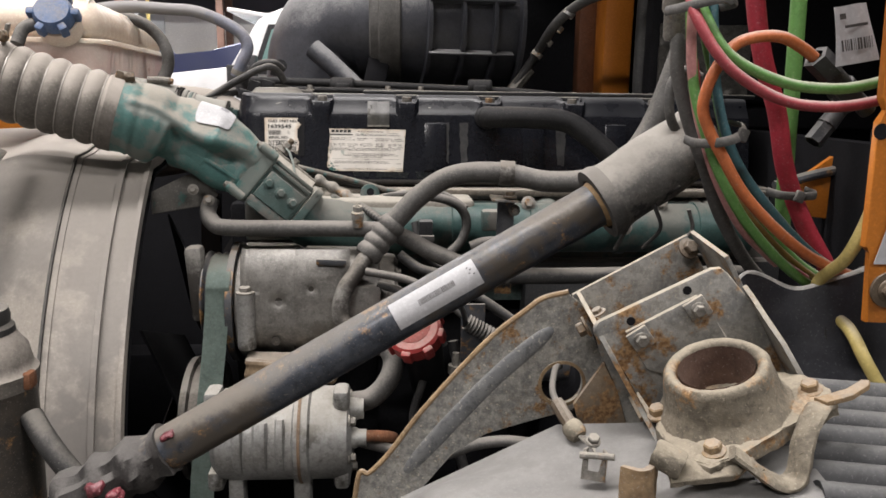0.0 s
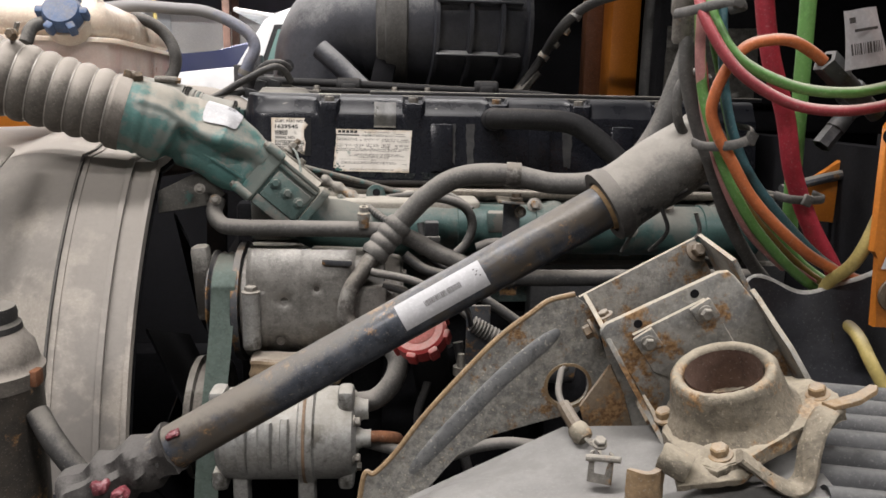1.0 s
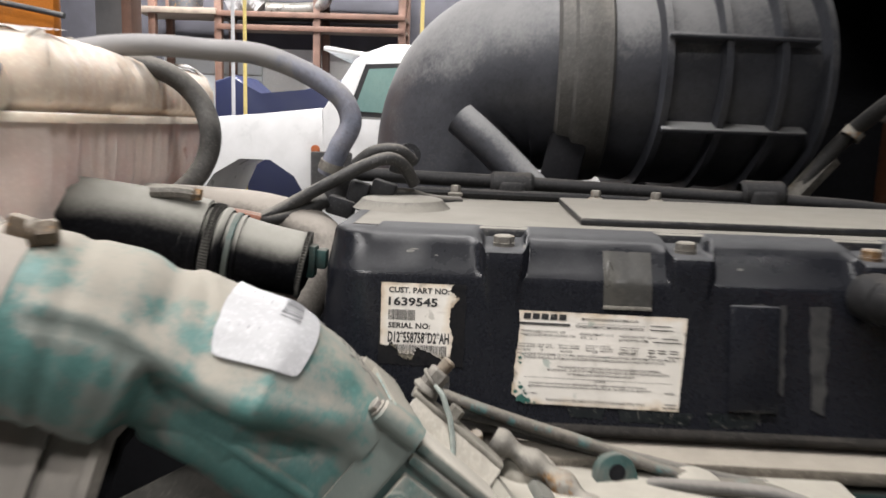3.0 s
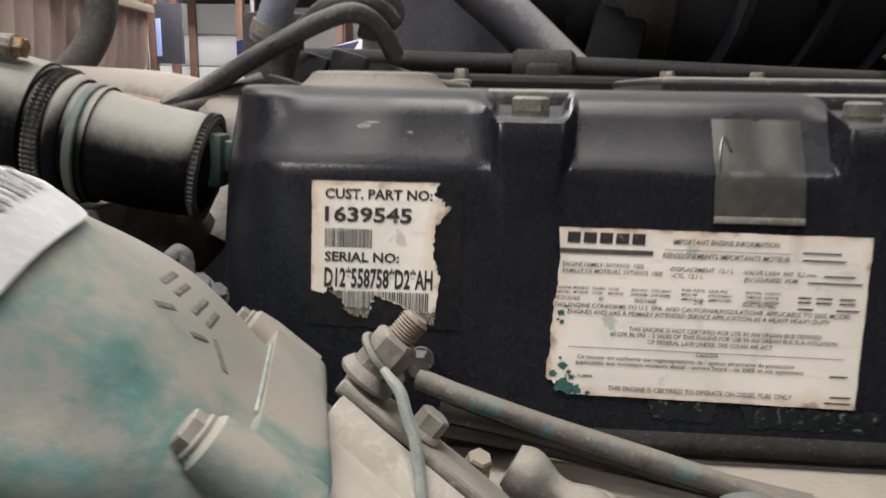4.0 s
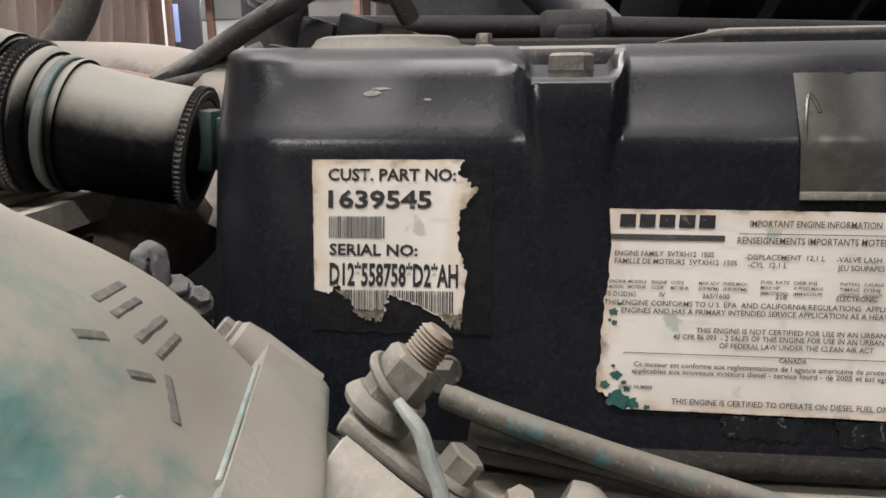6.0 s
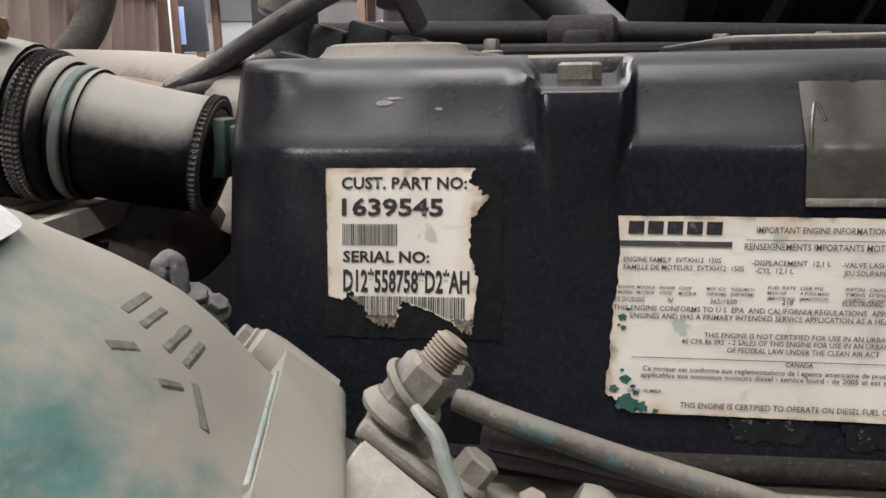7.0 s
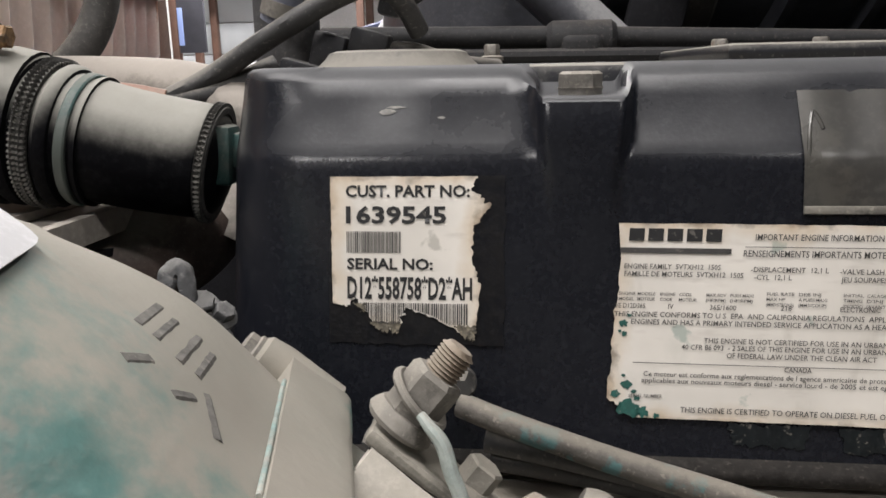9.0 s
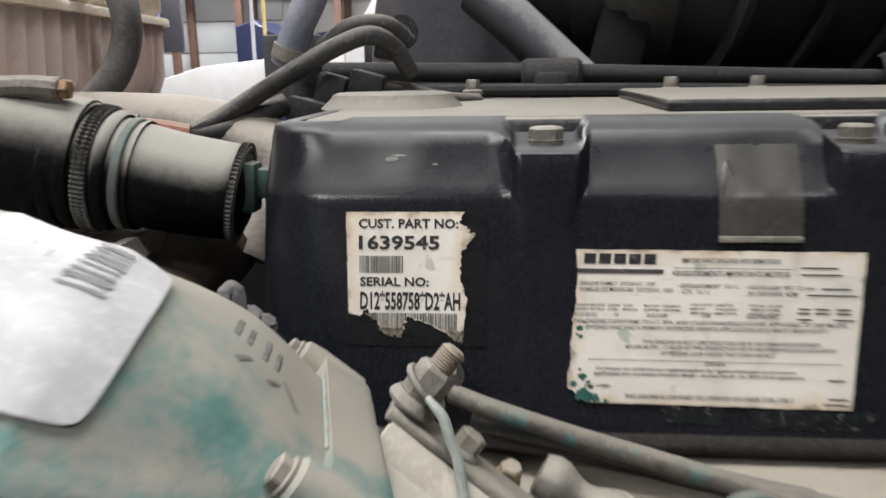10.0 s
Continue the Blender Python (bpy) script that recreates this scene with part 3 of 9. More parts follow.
# small torn sticker
s1 = on_face(-0.2135, 1.8175)
sticker = thing("part_number_sticker", s1.translation, "small torn yellowed part number sticker on the black cover", "sticker")
part("residue", flat_piece(ragged((-0.5 * MM, 0.3 * MM), (69 * MM, 0.3 * MM), 30, 0.5 * MM, 1) + ragged((69 * MM, 0.3 * MM), (69 * MM, -66 * MM), 30, 1.2 * MM, 2) + ragged((69 * MM, -66 * MM), (-0.5 * MM, -66 * MM), 30, 1 * MM, 3) + [(-0.5 * MM, -66 * MM)], s1 @ Matrix.Translation((0, 0, -0.0005))), RESIDUE, sticker, "matt black glue left by the torn sticker", smooth=0)
edge1 = [(0, 0), (0, 0), *ragged((0.2 * MM, 0), (58.5 * MM, 0), 12, 0.2 * MM, 4), *ragged((58.5 * MM, 0), (56 * MM, -5 * MM), 10, 1.2 * MM, 5), *ragged((56 * MM, -5 * MM), (64 * MM, -11 * MM), 14, 1.6 * MM, 6),
         *ragged((64 * MM, -11 * MM), (57 * MM, -20 * MM), 14, 1.6 * MM, 7), *ragged((57 * MM, -20 * MM), (56.5 * MM, -33 * MM), 14, 1.0 * MM, 8), *ragged((56.5 * MM, -33 * MM), (60 * MM, -43 * MM), 14, 1.4 * MM, 9),
         *ragged((60 * MM, -43 * MM), (57.5 * MM, -62 * MM), 16, 1.3 * MM, 10), *ragged((57.5 * MM, -62 * MM), (52 * MM, -61 * MM), 10, 1.5 * MM, 11), *ragged((52 * MM, -61 * MM), (41 * MM, -55 * MM), 12, 1.2 * MM, 12),
         *ragged((41 * MM, -55 * MM), (30 * MM, -51.5 * MM), 12, 1.2 * MM, 13), *ragged((30 * MM, -51.5 * MM), (27 * MM, -61 * MM), 12, 1.6 * MM, 14), *ragged((27 * MM, -61 * MM), (17 * MM, -57 * MM), 12, 1.8 * MM, 15),
         *ragged((17 * MM, -57 * MM), (10 * MM, -47 * MM), 12, 1.6 * MM, 16), *ragged((10 * MM, -47 * MM), (7 * MM, -51.5 * MM), 10, 1.4 * MM, 17), *ragged((7 * MM, -51.5 * MM), (1.0 * MM, -50 * MM), 8, 0.8 * MM, 18), *ragged((1.0 * MM, -50 * MM), (0, -1 * MM), 30, 0.6 * MM, 19)]
edge1 = [p for i, p in enumerate(edge1) if i == 0 or (Vector(p) - Vector(edge1[i - 1])).length > 1e-5]
part("paper", flat_piece(edge1, s1), PAPER_OLD, sticker, "yellowed paper with a torn edge", smooth=0)
ink1 = s1 @ Matrix.Translation((0, 0, 0.0003))
for text, x, base, cap, width in (("CUST. PART NO:", 6.3, -7.9, 4.4, 49.2), ("1639545", 6.4, -18.2, 6.4, 40.0), ("SERIAL NO:", 6.9, -36.4, 4.2, 34.2), ("D12*558758*D2*AH", 7.0, -47.9, 8.3, 49.6)):
    lettering(text, ink1 @ Matrix.Translation((x * MM, base * MM, 0)), cap * MM, width * MM, INK, sticker, weight=0.028)
barcode(6.7 * MM, -30.0 * MM, 21.2 * MM, 8.4 * MM, 34, ink1, sticker, 5)
TEAR = ((10, -47), (17, -57), (27, -61), (30, -51.2), (41, -54.6), (52, -60.5), (60, -62))


def torn(x):
    """Height of the tear across the lower edge of the paper."""
    p = x / MM + 10.5
    for (xa, ya), (xb, yb) in zip(TEAR, TEAR[1:]):
        if p <= xb:
            return (ya + (yb - ya) * max(0.0, p - xa) / (xb - xa)) * MM
    return -0.062


barcode(10.5 * MM, -58.0 * MM, 44.0 * MM, 8.3 * MM, 62, ink1, sticker, 6, skip=torn)
FIBRE = mat("brown_torn_paper_fibre", (0.21, 0.185, 0.135), (0.06, 0.054, 0.045), rough=0.9, grime=0.7, bump=0.6, scale=420)
for k, (xa, xb, ya, yb) in enumerate(((15.5, 28.5, -57.2, -61.5), (49.5, 58.5, -58.2, -64.0), (9.0, 14.5, -50.0, -53.5))):
    part("torn_fibre", flat_piece(ragged((xa * MM, ya * MM), (xb * MM, ya * MM), 24, 0.9 * MM, 30 + k) + ragged((xb * MM, ya * MM), ((xb - 1) * MM, yb * MM), 12, 0.8 * MM, 40 + k) + ragged(((xb - 1) * MM, yb * MM), ((xa + 4) * MM, (yb + 1) * MM), 40, 2.6 * MM, 50 + k) + ragged(((xa + 4) * MM, (yb + 1) * MM), (xa * MM, ya * MM), 16, 1.0 * MM, 60 + k), s1 @ Matrix.Translation((0, 0, 0.0002))), FIBRE, sticker, "fuzzy brown torn paper fibre", smooth=0)

# large data sticker
s2 = on_face(-0.1012, 1.800, 0.0013) @ pose(0, 0, 0, 0, 0, -0.4) @ Matrix(((1, 0.06, 0, 0), (0, 1, 0, 0), (0, 0, 1, 0), (0, 0, 0, 1)))
data = thing("engine_data_sticker", s2.translation, "wide stained engine data sticker with fine print on the black cover", "sticker")
W2, H2 = 134.0 * MM, 74.5 * MM
part("paper", flat_piece(ragged((0, 0), (W2, 0), 40, 0.3 * MM, 31) + ragged((W2, 0), (W2 - 0.4 * MM, -H2), 40, 0.5 * MM, 32) + ragged((W2 - 0.4 * MM, -H2), (12 * MM, -H2 + 0.5 * MM), 40, 0.3 * MM, 33) + ragged((12 * MM, -H2 + 0.5 * MM), (0.6 * MM, -67 * MM), 20, 2.2 * MM, 34) + ragged((0.6 * MM, -67 * MM), (1.8 * MM, -12 * MM), 40, 1.2 * MM, 35), s2), PAPER_DATA, data, "dirty cream paper", smooth=0)
for cx, cy, r0, sd in ((8.5, -70.5, 5.6, 1), (7.5, -61.5, 2.4, 2), (4.6, -38.0, 2.0, 3), (5.2, -42.0, 1.3, 4), (14.5, -71.5, 3.0, 5), (3.6, -65.0, 2.2, 6), (10.5, -64.0, 1.3, 7), (6.5, -35.0, 1.0, 8), (12.0, -66.5, 1.5, 9), (3.5, -41.0, 0.9, 10), (6.2, -58.0, 0.9, 11), (19.5, -73.0, 1.4, 12)):
    pts = []
    for k in range(40):
        a = 2 * math.pi * k / 40
        r = r0 * (0.75 + 0.55 * noise.noise(Vector((math.cos(a) * 2.2, math.sin(a) * 2.2, sd * 3.3))) + 0.25 * noise.noise(Vector((math.cos(a) * 7, math.sin(a) * 7, sd))))
        pts.append(((cx + r * math.cos(a)) * MM, (cy + r * 0.8 * math.sin(a)) * MM))
    part("worn_spot", flat_piece(pts, s2 @ Matrix.Translation((0, 0, 0.00018 + 0.000016 * sd))), GREEN_CHIP, data, "green paint showing through", smooth=0)
ink2 = s2 @ Matrix.Translation((0, 0, 0.0004)) @ Matrix.Diagonal((1.085, 1, 1, 1))
PRINT = [
    ("IMPORTANT ENGINE INFORMATION", 46.2, 87.7, 90 - 45, 2.3), ("RENSEIGNEMENTS IMPORTANTS MOTEUR", 42.7, 92.4, 138 - 45, 2.4),
    ("ENGINE FAMILY  5VTXH12  150S", 3.0, 35.5, 178 - 45, 1.9), ("FAMILLE DE MOTEURS  5VTXH12  150S", 3.2, 43.2, 200 - 45, 1.9),
    ("-DISPLACEMENT  12,1 L", 45.6, 71, 182 - 45, 1.9), ("-CYL  12,1 L", 46.8, 59.2, 204 - 45, 1.9),
    ("-VALVE LASH  INT  0,2 mm", 74.6, 103, 184 - 45, 1.9), ("JEU SOUPAPES  ADM", 75.2, 96, 207 - 45, 1.9),
    ("VE D12D365", 0.8, 11.2, 294 - 45, 1.8), ("IV", 19.0, 20.8, 294 - 45, 1.8), ("365/1600", 33.0, 41.8, 294 - 45, 1.8), ("218", 56.5, 60.0, 292 - 45, 1.8), ("ELECTRONIC", 75.8, 88.6, 292 - 45, 1.8),
    ("THIS ENGINE CONFORMS TO U S  EPA  AND CALIFORNIA REGULATIONS  APPLICABLE TO 2005 MODEL", 0.8, 118, 319 - 45, 1.95),
    ("ENGINES AND HAS A PRIMARY INTENDED SERVICE APPLICATION AS A HEAVY HEAVY-DUTY", 6.8, 110, 341 - 45, 1.95),
    ("THIS ENGINE IS NOT CERTIFIED FOR USE IN AN URBAN BUS DEFINED", 32.0, 107.5, 392 - 45, 1.9),
    ("40 CFR 86 093  - 2 SALES OF THIS ENGINE FOR USE IN AN URBAN BUS IS A VIOLATION", 24.7, 114, 412 - 45, 1.9),
    ("OF FEDERAL LAW UNDER THE CLEAN AIR ACT", 40.0, 89, 434 - 45, 1.9),
    ("CANADA", 59.5, 68.4, 470 - 45, 1.8),
    ("Ce moteur est conforme aux reglementations de l agence americaine de protection", 12.5, 98, 494 - 45, 1.9),
    ("applicables aux nouveaux moteurs diesel - service lourd - de 2005 et est egalement", 12.0, 102, 513 - 45, 1.9),
    ("THIS ENGINE IS CERTIFIED TO OPERATE ON DIESEL FUEL ONLY", 26.0, 98.5, 598 - 45, 2.1), ("SERIAL NUMBER", 8.0, 19.5, 558 - 45, 1.3),
]
for text, xa, xb, base, cap in PRINT:
    lettering(text, ink2 @ Matrix.Translation((xa * MM, -base / 7.75 * MM, 0)), cap * MM, (xb - xa) * MM, INK_SOFT, data)
# the maker's mark and name, small table heads: plain bars
for k in range(5):
    bar((3.8 + 6.5 * k) * MM, -6.6 * MM, (9.0 + 6.5 * k) * MM, -1.9 * MM, ink2, INK, data, "mark_block")
bar(1.2 * MM, -11.2 * MM, 38.6 * MM, -9.2 * MM, ink2, INK_SOFT, data)
HEADS = [(2.0, 5.5, "ENGINE MODEL"), (8.3, 6.0, "MODELE MOTEUR"), (16.0, 5.0, "ENGINE CODE"), (22.4, 6.0, "CODE MOTEUR"), (31.5, 6.6, "MAX_ADV (HP/RPM)"), (39.5, 7.6, "PUISS.MAXI (HP/RPM)"),
         (51.5, 9.0, "FUEL_RATE MAX_HP (MM3/STROKE)"), (62.0, 9.2, "DEB_INJ A_PUISS.MAXI (MM3/COUP)"), (76.5, 6.4, "INITIAL TIMING (DEGBTDC)"), (84.0, 6.4, "CALAGE D'INJ (AVANT")]
for xa, wide, words in HEADS:
    words = words.split(" ")
    for r, word in enumerate(words):
        lettering(word.replace("_", " "), ink2 @ Matrix.Translation((xa * MM, (-27.2 + (0.9 if len(words) == 3 else 0.0) - 2.0 * r) * MM, 0)), 1.15 * MM, min(wide, 1.02 * len(word)) * MM, INK_SOFT, data)
for bx0, bx1, by in ((97, 102, 27), (104, 110, 27), (113, 119, 27), (97, 102, 29), (104, 110, 29), (113, 119, 29), (97, 112, 7.6), (97, 114, 10.8), (106, 118, 17.4), (100, 121, 20.4), (97, 103, 31.9), (112, 121, 31.9), (113, 121, 69.4), (111, 121, 72), (112, 119, 60.5)):
    bar(bx0 * MM, (-by - 0.35) * MM, bx1 * MM, (-by + 0.35) * MM, ink2, INK_SOFT, data)
bar(43 * MM, -8.5 * MM, 93 * MM, -8.25 * MM, ink2, INK_SOFT, data, "rule")
bar(8.5 * MM, -53.0 * MM, 117 * MM, -52.75 * MM, ink2, INK_SOFT, data, "rule")
# worn spots on the sloping shoulder, with highlights painted in as bright pieces
RUBBED_GLINT = mat("rubbed_paint_and_glint", (0.10, 0.097, 0.091), (0.18, 0.172, 0.155), rough=0.35, metal=0.2, bump=0.1, grime=0.6, scale=200)
SHOULDER = [(1.4190, 1.8232), (1.4205, 1.8262), (1.4235, 1.8305), (1.4335, 1.847), (1.4368, 1.8537)]


def shoulder(x, z):
    for (ya, za), (yb, zb) in zip(SHOULDER, SHOULDER[1:]):
        if z <= zb:
            break
    return Vector((x, ya + (yb - ya) * (z - za) / (zb - za) - 0.0004, z))


for cx, cz, rx, rz, sd in ((-0.192, 1.8420, 0.0046, 0.0016, 1), (-0.170, 1.8395, 0.0022, 0.0007, 2), (-0.1885, 1.8437, 0.0050, 0.0006, 3), (0.075, 1.838, 0.004, 0.0014, 8)):
    wb = bmesh.new()
    rim_ = []
    for k in range(28):
        a = 2 * math.pi * k / 28
        r = 0.70 + 0.25 * noise.noise(Vector((math.cos(a) * 2.3 + 0.3, math.sin(a) * 2.3 + 0.7, sd * 2.13)))
        rim_.append(wb.verts.new(shoulder(cx + rx * r * math.cos(a), cz + rz * r * math.sin(a))))
    mid_ = wb.verts.new(shoulder(cx, cz))
    for k in range(28):
        wb.faces.new((mid_, rim_[k], rim_[(k + 1) % 28]))
    part("worn_spot", wb, RUBBED_GLINT, cover, "rubbed spot with painted highlight on the shoulder", smooth=0)
# clear tape above it
TAPE = mat("dusty_clear_tape", (0.050, 0.048, 0.042), (0.034, 0.033, 0.031), rough=0.30, bump=0.06, grime=0.25, fleck=(430.0, 0.0), patch=(0.060, 0.057, 0.050), patch_amt=0.3, patch_scale=25)
tape = bmesh.new()
prof = [(1.4148, 1.8035), (1.4174, 1.8170), (1.4187, 1.8232), (1.4202, 1.8262), (1.4232, 1.8305), (1.4300, 1.8410), (1.4345, 1.848)]
sheet(lambda u, v: (-0.0345 + 0.0385 * u, prof[min(int(v * 6), 5)][0] + (prof[min(int(v * 6), 5) + 1][0] - prof[min(int(v * 6), 5)][0]) * (v * 6 - min(int(v * 6), 5)) - 0.0009 - 0.0006 * math.sin(u * 9), prof[min(int(v * 6), 5)][1] + (prof[min(int(v * 6), 5) + 1][1] - prof[min(int(v * 6), 5)][1]) * (v * 6 - min(int(v * 6), 5))), 10, 6, 0.0005, tape)
tape_strip = thing("tape_strip", (-0.015, 1.42, 1.826), "dusty clear tape strip over the cover's edge", "tape")
part("film", tape, TAPE, tape_strip)
part("dusty_edge", box((0.0385, 0.0012, 0.0030), pose(-0.0153, 1.4139, 1.8052, -12, 0, 0), bevel=0.0003), DUSTY, tape_strip, "dust caught along the lower edge")
part("wrinkle", tube([(-0.0320, 1.4172, 1.8180), (-0.0325, 1.4205, 1.8290), (-0.0300, 1.4280, 1.8400), (-0.0280, 1.4262, 1.8375), (-0.0268, 1.4240, 1.8340)], 0.0007, None, 6), TAPE, tape_strip, "raised wrinkle in the film")

# pale streaks down the side and old green showing along its foot
RUN = mat("pale_side_streak", (0.026, 0.0265, 0.028), (0.050, 0.049, 0.048), rough=0.42, bump=0.1, grime=0.5, scale=90, fleck=(430.0, 0.1))
FOOT_GREEN = mat("dark_green_under_black", (0.006, 0.0085, 0.0098), (0.008, 0.0105, 0.0118), rough=0.3, bump=0.15, grime=0.6, scale=120)
for k, (x, z0, w, h) in enumerate(((0.082, 1.835, 0.012, 0.105), (0.104, 1.832, 0.006, 0.080), (0.128, 1.828, 0.016, 0.095), (0.253, 1.822, 0.010, 0.070), (0.300, 1.826, 0.020, 0.085), (0.402, 1.825, 0.012, 0.080))):
    z0 = min(z0, 1.8120)
    fr = on_face(x, z0, 0.0008)
    part("pale_streak", flat_piece(ragged((0, 0), (w, 0.001), 10, 0.0008, 60 + k) + ragged((w, 0), (w * 0.8, -h * 0.9), 30, 0.0022, 70 + k) + ragged((w * 0.8, -h * 0.9), (w * 0.2, -h * 0.85), 8, 0.002, 80 + k) + ragged((w * 0.2, -h * 0.85), (0, 0), 30, 0.0018, 90 + k), fr), RUN, cover, "pale upright streak", smooth=0)
for k, (x, z0, w, h) in enumerate(((-0.060, 1.7262, 0.030, 0.009), (-0.020, 1.7255, 0.060, 0.010), (0.050, 1.7265, 0.040, 0.012))):
    fr = on_face(x, z0, 0.0008)
    part("green_foot", flat_piece(ragged((0, 0), (w, -0.0005), 30, 0.0022, 160 + k) + ragged((w, 0), (w * 0.92, -h), 12, 0.002, 170 + k) + ragged((w * 0.92, -h), (0.002, -h * 0.9), 30, 0.0018, 180 + k) + ragged((0.002, -h * 0.9), (0, 0), 10, 0.0015, 190 + k), fr), FOOT_GREEN, cover, "dark green paint showing through", smooth=0)

# ---- engine: head, block and manifold ----
head = thing("cylinder_head", (0.2, 1.5, 1.55), "dirty green cylinder head under the valve cover", "engine block")
hb = bmesh.new()
box((0.95, 0.36, 0.10), (0.225, 1.575, 1.652), hb, 0.006)
box((0.95, 0.40, 0.10), (0.225, 1.56, 1.55), hb, 0.006)
part("head_casting", hb, GREEN_DARK, head)
LEDGE_DUST = mat("brown_settled_dust", (0.15, 0.130, 0.106), (0.085, 0.075, 0.062), rough=0.95, dust=0.55, dust_col=(0.36, 0.325, 0.275), bump=0.8, grime=0.8, dust_var=1.2)
part("gasket_ledge", box((0.93, 0.045, 0.012), (0.215, 1.385, 1.694), bevel=0.003), LEDGE_DUST, head, "dust-covered ledge under the cover")
shelf = bmesh.new()
box((0.30, 0.075, 0.040), (-0.005, 1.334, 1.672), shelf, 0.008, 3)
lathe([(0, 0.022), (0.006, 0.021), (0.011, 0.016), (0.0135, 0.008), (0.014, 0)], (-0.093, 1.352, 1.690), Z, shelf, 24)
lathe([(0, 0.016), (0.008, 0.015), (0.010, 0.011), (0.010, 0)], (0.030, 1.345, 1.690), Z, shelf, 20)
part("head_shelf", roughen(shelf, 0.0012, 60, 2), mat("pale_dust_on_casting", (0.27, 0.25, 0.215), (0.20, 0.185, 0.16), rough=0.95, dust=0.6, dust_col=(0.42, 0.395, 0.34), bump=0.5, grime=0.5), head, "pale dust-covered casting shelf")
# Block is near-black throughout: the shade below the head is in its colour.
block = thing("engine_block", (0.2, 1.45, 0.6), "engine block below the head, shade put into its near-black", "engine block")
bb = bmesh.new()
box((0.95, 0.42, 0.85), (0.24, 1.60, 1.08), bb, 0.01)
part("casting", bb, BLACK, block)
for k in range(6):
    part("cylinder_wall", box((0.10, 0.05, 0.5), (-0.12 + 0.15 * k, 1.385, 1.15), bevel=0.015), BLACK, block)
for k, (x, z) in enumerate(((0.115, 1.668), (0.235, 1.690), (0.255, 1.648), (0.33, 1.688), (0.39, 1.655), (0.46, 1.690))):
    part("head_bolt", bolt((x, 1.262 if z < 1.66 else 1.296, z - 0.004), (0, -1, 0.35), 0.008, 0.010), BOLT, head)
man = thing("intake_manifold", (0.25, 1.29, 1.6), "green cast intake manifold on the engine's side", "manifold")
mb = bmesh.new()
tube([(0.06, 1.315, 1.642), (0.2, 1.315, 1.642), (0.62, 1.315, 1.642)], 0.042, mb, 20, 4)
part("casting", mb, GREEN, man)
for x in (0.115, 0.245, 0.395, 0.53):
    part("cast_band", lathe([(-0.009, 0.040), (-0.007, 0.0445), (0.007, 0.0445), (0.009, 0.040)], (x, 1.315, 1.642), X, None, 24), GREEN, man)
part("cast_pad", box((0.07, 0.03, 0.03), (0.31, 1.285, 1.672), bevel=0.005), GREEN_DARK, man)
part("cast_pad", box((0.05, 0.03, 0.034), (0.18, 1.285, 1.660), bevel=0.005), GREEN_DARK, man)
for k in range(4):
    part("runner", tube([(0.13 + 0.15 * k, 1.315, 1.645), (0.13 + 0.15 * k, 1.36, 1.655), (0.13 + 0.15 * k, 1.40, 1.655)], 0.03, None, 14, 4), GREEN, man)
part("manifold_flange", box((0.60, 0.03, 0.07), (0.34, 1.385, 1.645), bevel=0.006), GREEN, man)
for k in range(4):
    part("manifold_bolt", bolt((0.10 + 0.15 * k, 1.372, 1.672), (0, -1, 0.3), 0.008, 0.009), BOLT, man)

# ---- intake side: bellows, charge pipe, throttle housing ----
bel = thing("charge_air_bellows", (-0.55, 1.19, 1.83), "dusty tan ribbed rubber charge air bellows hose", "hose")


def bellow_radius(s):
    return 0.0490 + 0.0065 * abs(math.sin(math.pi * (0.5 + s * 17.0))) ** 0.55


BEL = [(-0.80, 1.13, 1.955), (-0.70, 1.150, 1.925), (-0.60, 1.172, 1.893), (-0.50, 1.197, 1.860), (-0.405, 1.220, 1.830)]
part("ribbed_hose", tube(BEL, bellow_radius, None, 32, 40), BELLOWS, bel, smooth=60)
for at, ax in (((-0.402, 1.221, 1.829), (1, 0.24, -0.31)),):
    cl = bmesh.new()
    lathe([(-0.009, 0.0545), (-0.009, 0.0565), (0.009, 0.0565), (0.009, 0.0545)], at, ax, cl, 36)
    part("hose_clamp", cl, BELLOWS, bel, "steel band clamp")
part("clamp_bolt", bolt((-0.376, 1.205, 1.880), (0.9, 0.3, 0.1), 0.0075, 0.014, 1.1, box((0.016, 0.010, 0.018), pose(-0.382, 1.208, 1.880, 0, 18, 15), bevel=0.002)), BOLT_RUST, bel, "rusty clamp bolt")
BEL_LINE = spline(BEL, 40)
BEL_LEN = [0.0]
for p0, p1 in zip(BEL_LINE, BEL_LINE[1:]):
    BEL_LEN.append(BEL_LEN[-1] + (p1 - p0).length)
for k in range(9, 17):
    want = (k + 0.5) / 17 * BEL_LEN[-1]
    i = min(range(len(BEL_LINE) - 1), key=lambda j: abs(BEL_LEN[j] - want))
    part("wire_ring", lathe([(-0.0011, 0.0508), (-0.0006, 0.0522), (0.0006, 0.0522), (0.0011, 0.0508)], BEL_LINE[i], BEL_LINE[i + 1] - BEL_LINE[i], None, 36), mat("bright_wire", (0.50, 0.48, 0.45), (0.36, 0.34, 0.31), rough=0.4, metal=0.4, dust=0.3), bel, "thin bright reinforcing ring")
part("clamp_tab", box((0.004, 0.012, 0.030), pose(-0.517, 1.166, 1.935, 10, 20, 10), bevel=0.001), BOLT, bel, "bent clamp tab")
part("clamp_bolt", bolt((-0.517, 1.160, 1.932), (-0.2, -1, 0.1), 0.007, 0.009, 1.2), BOLT_RUST, bel)

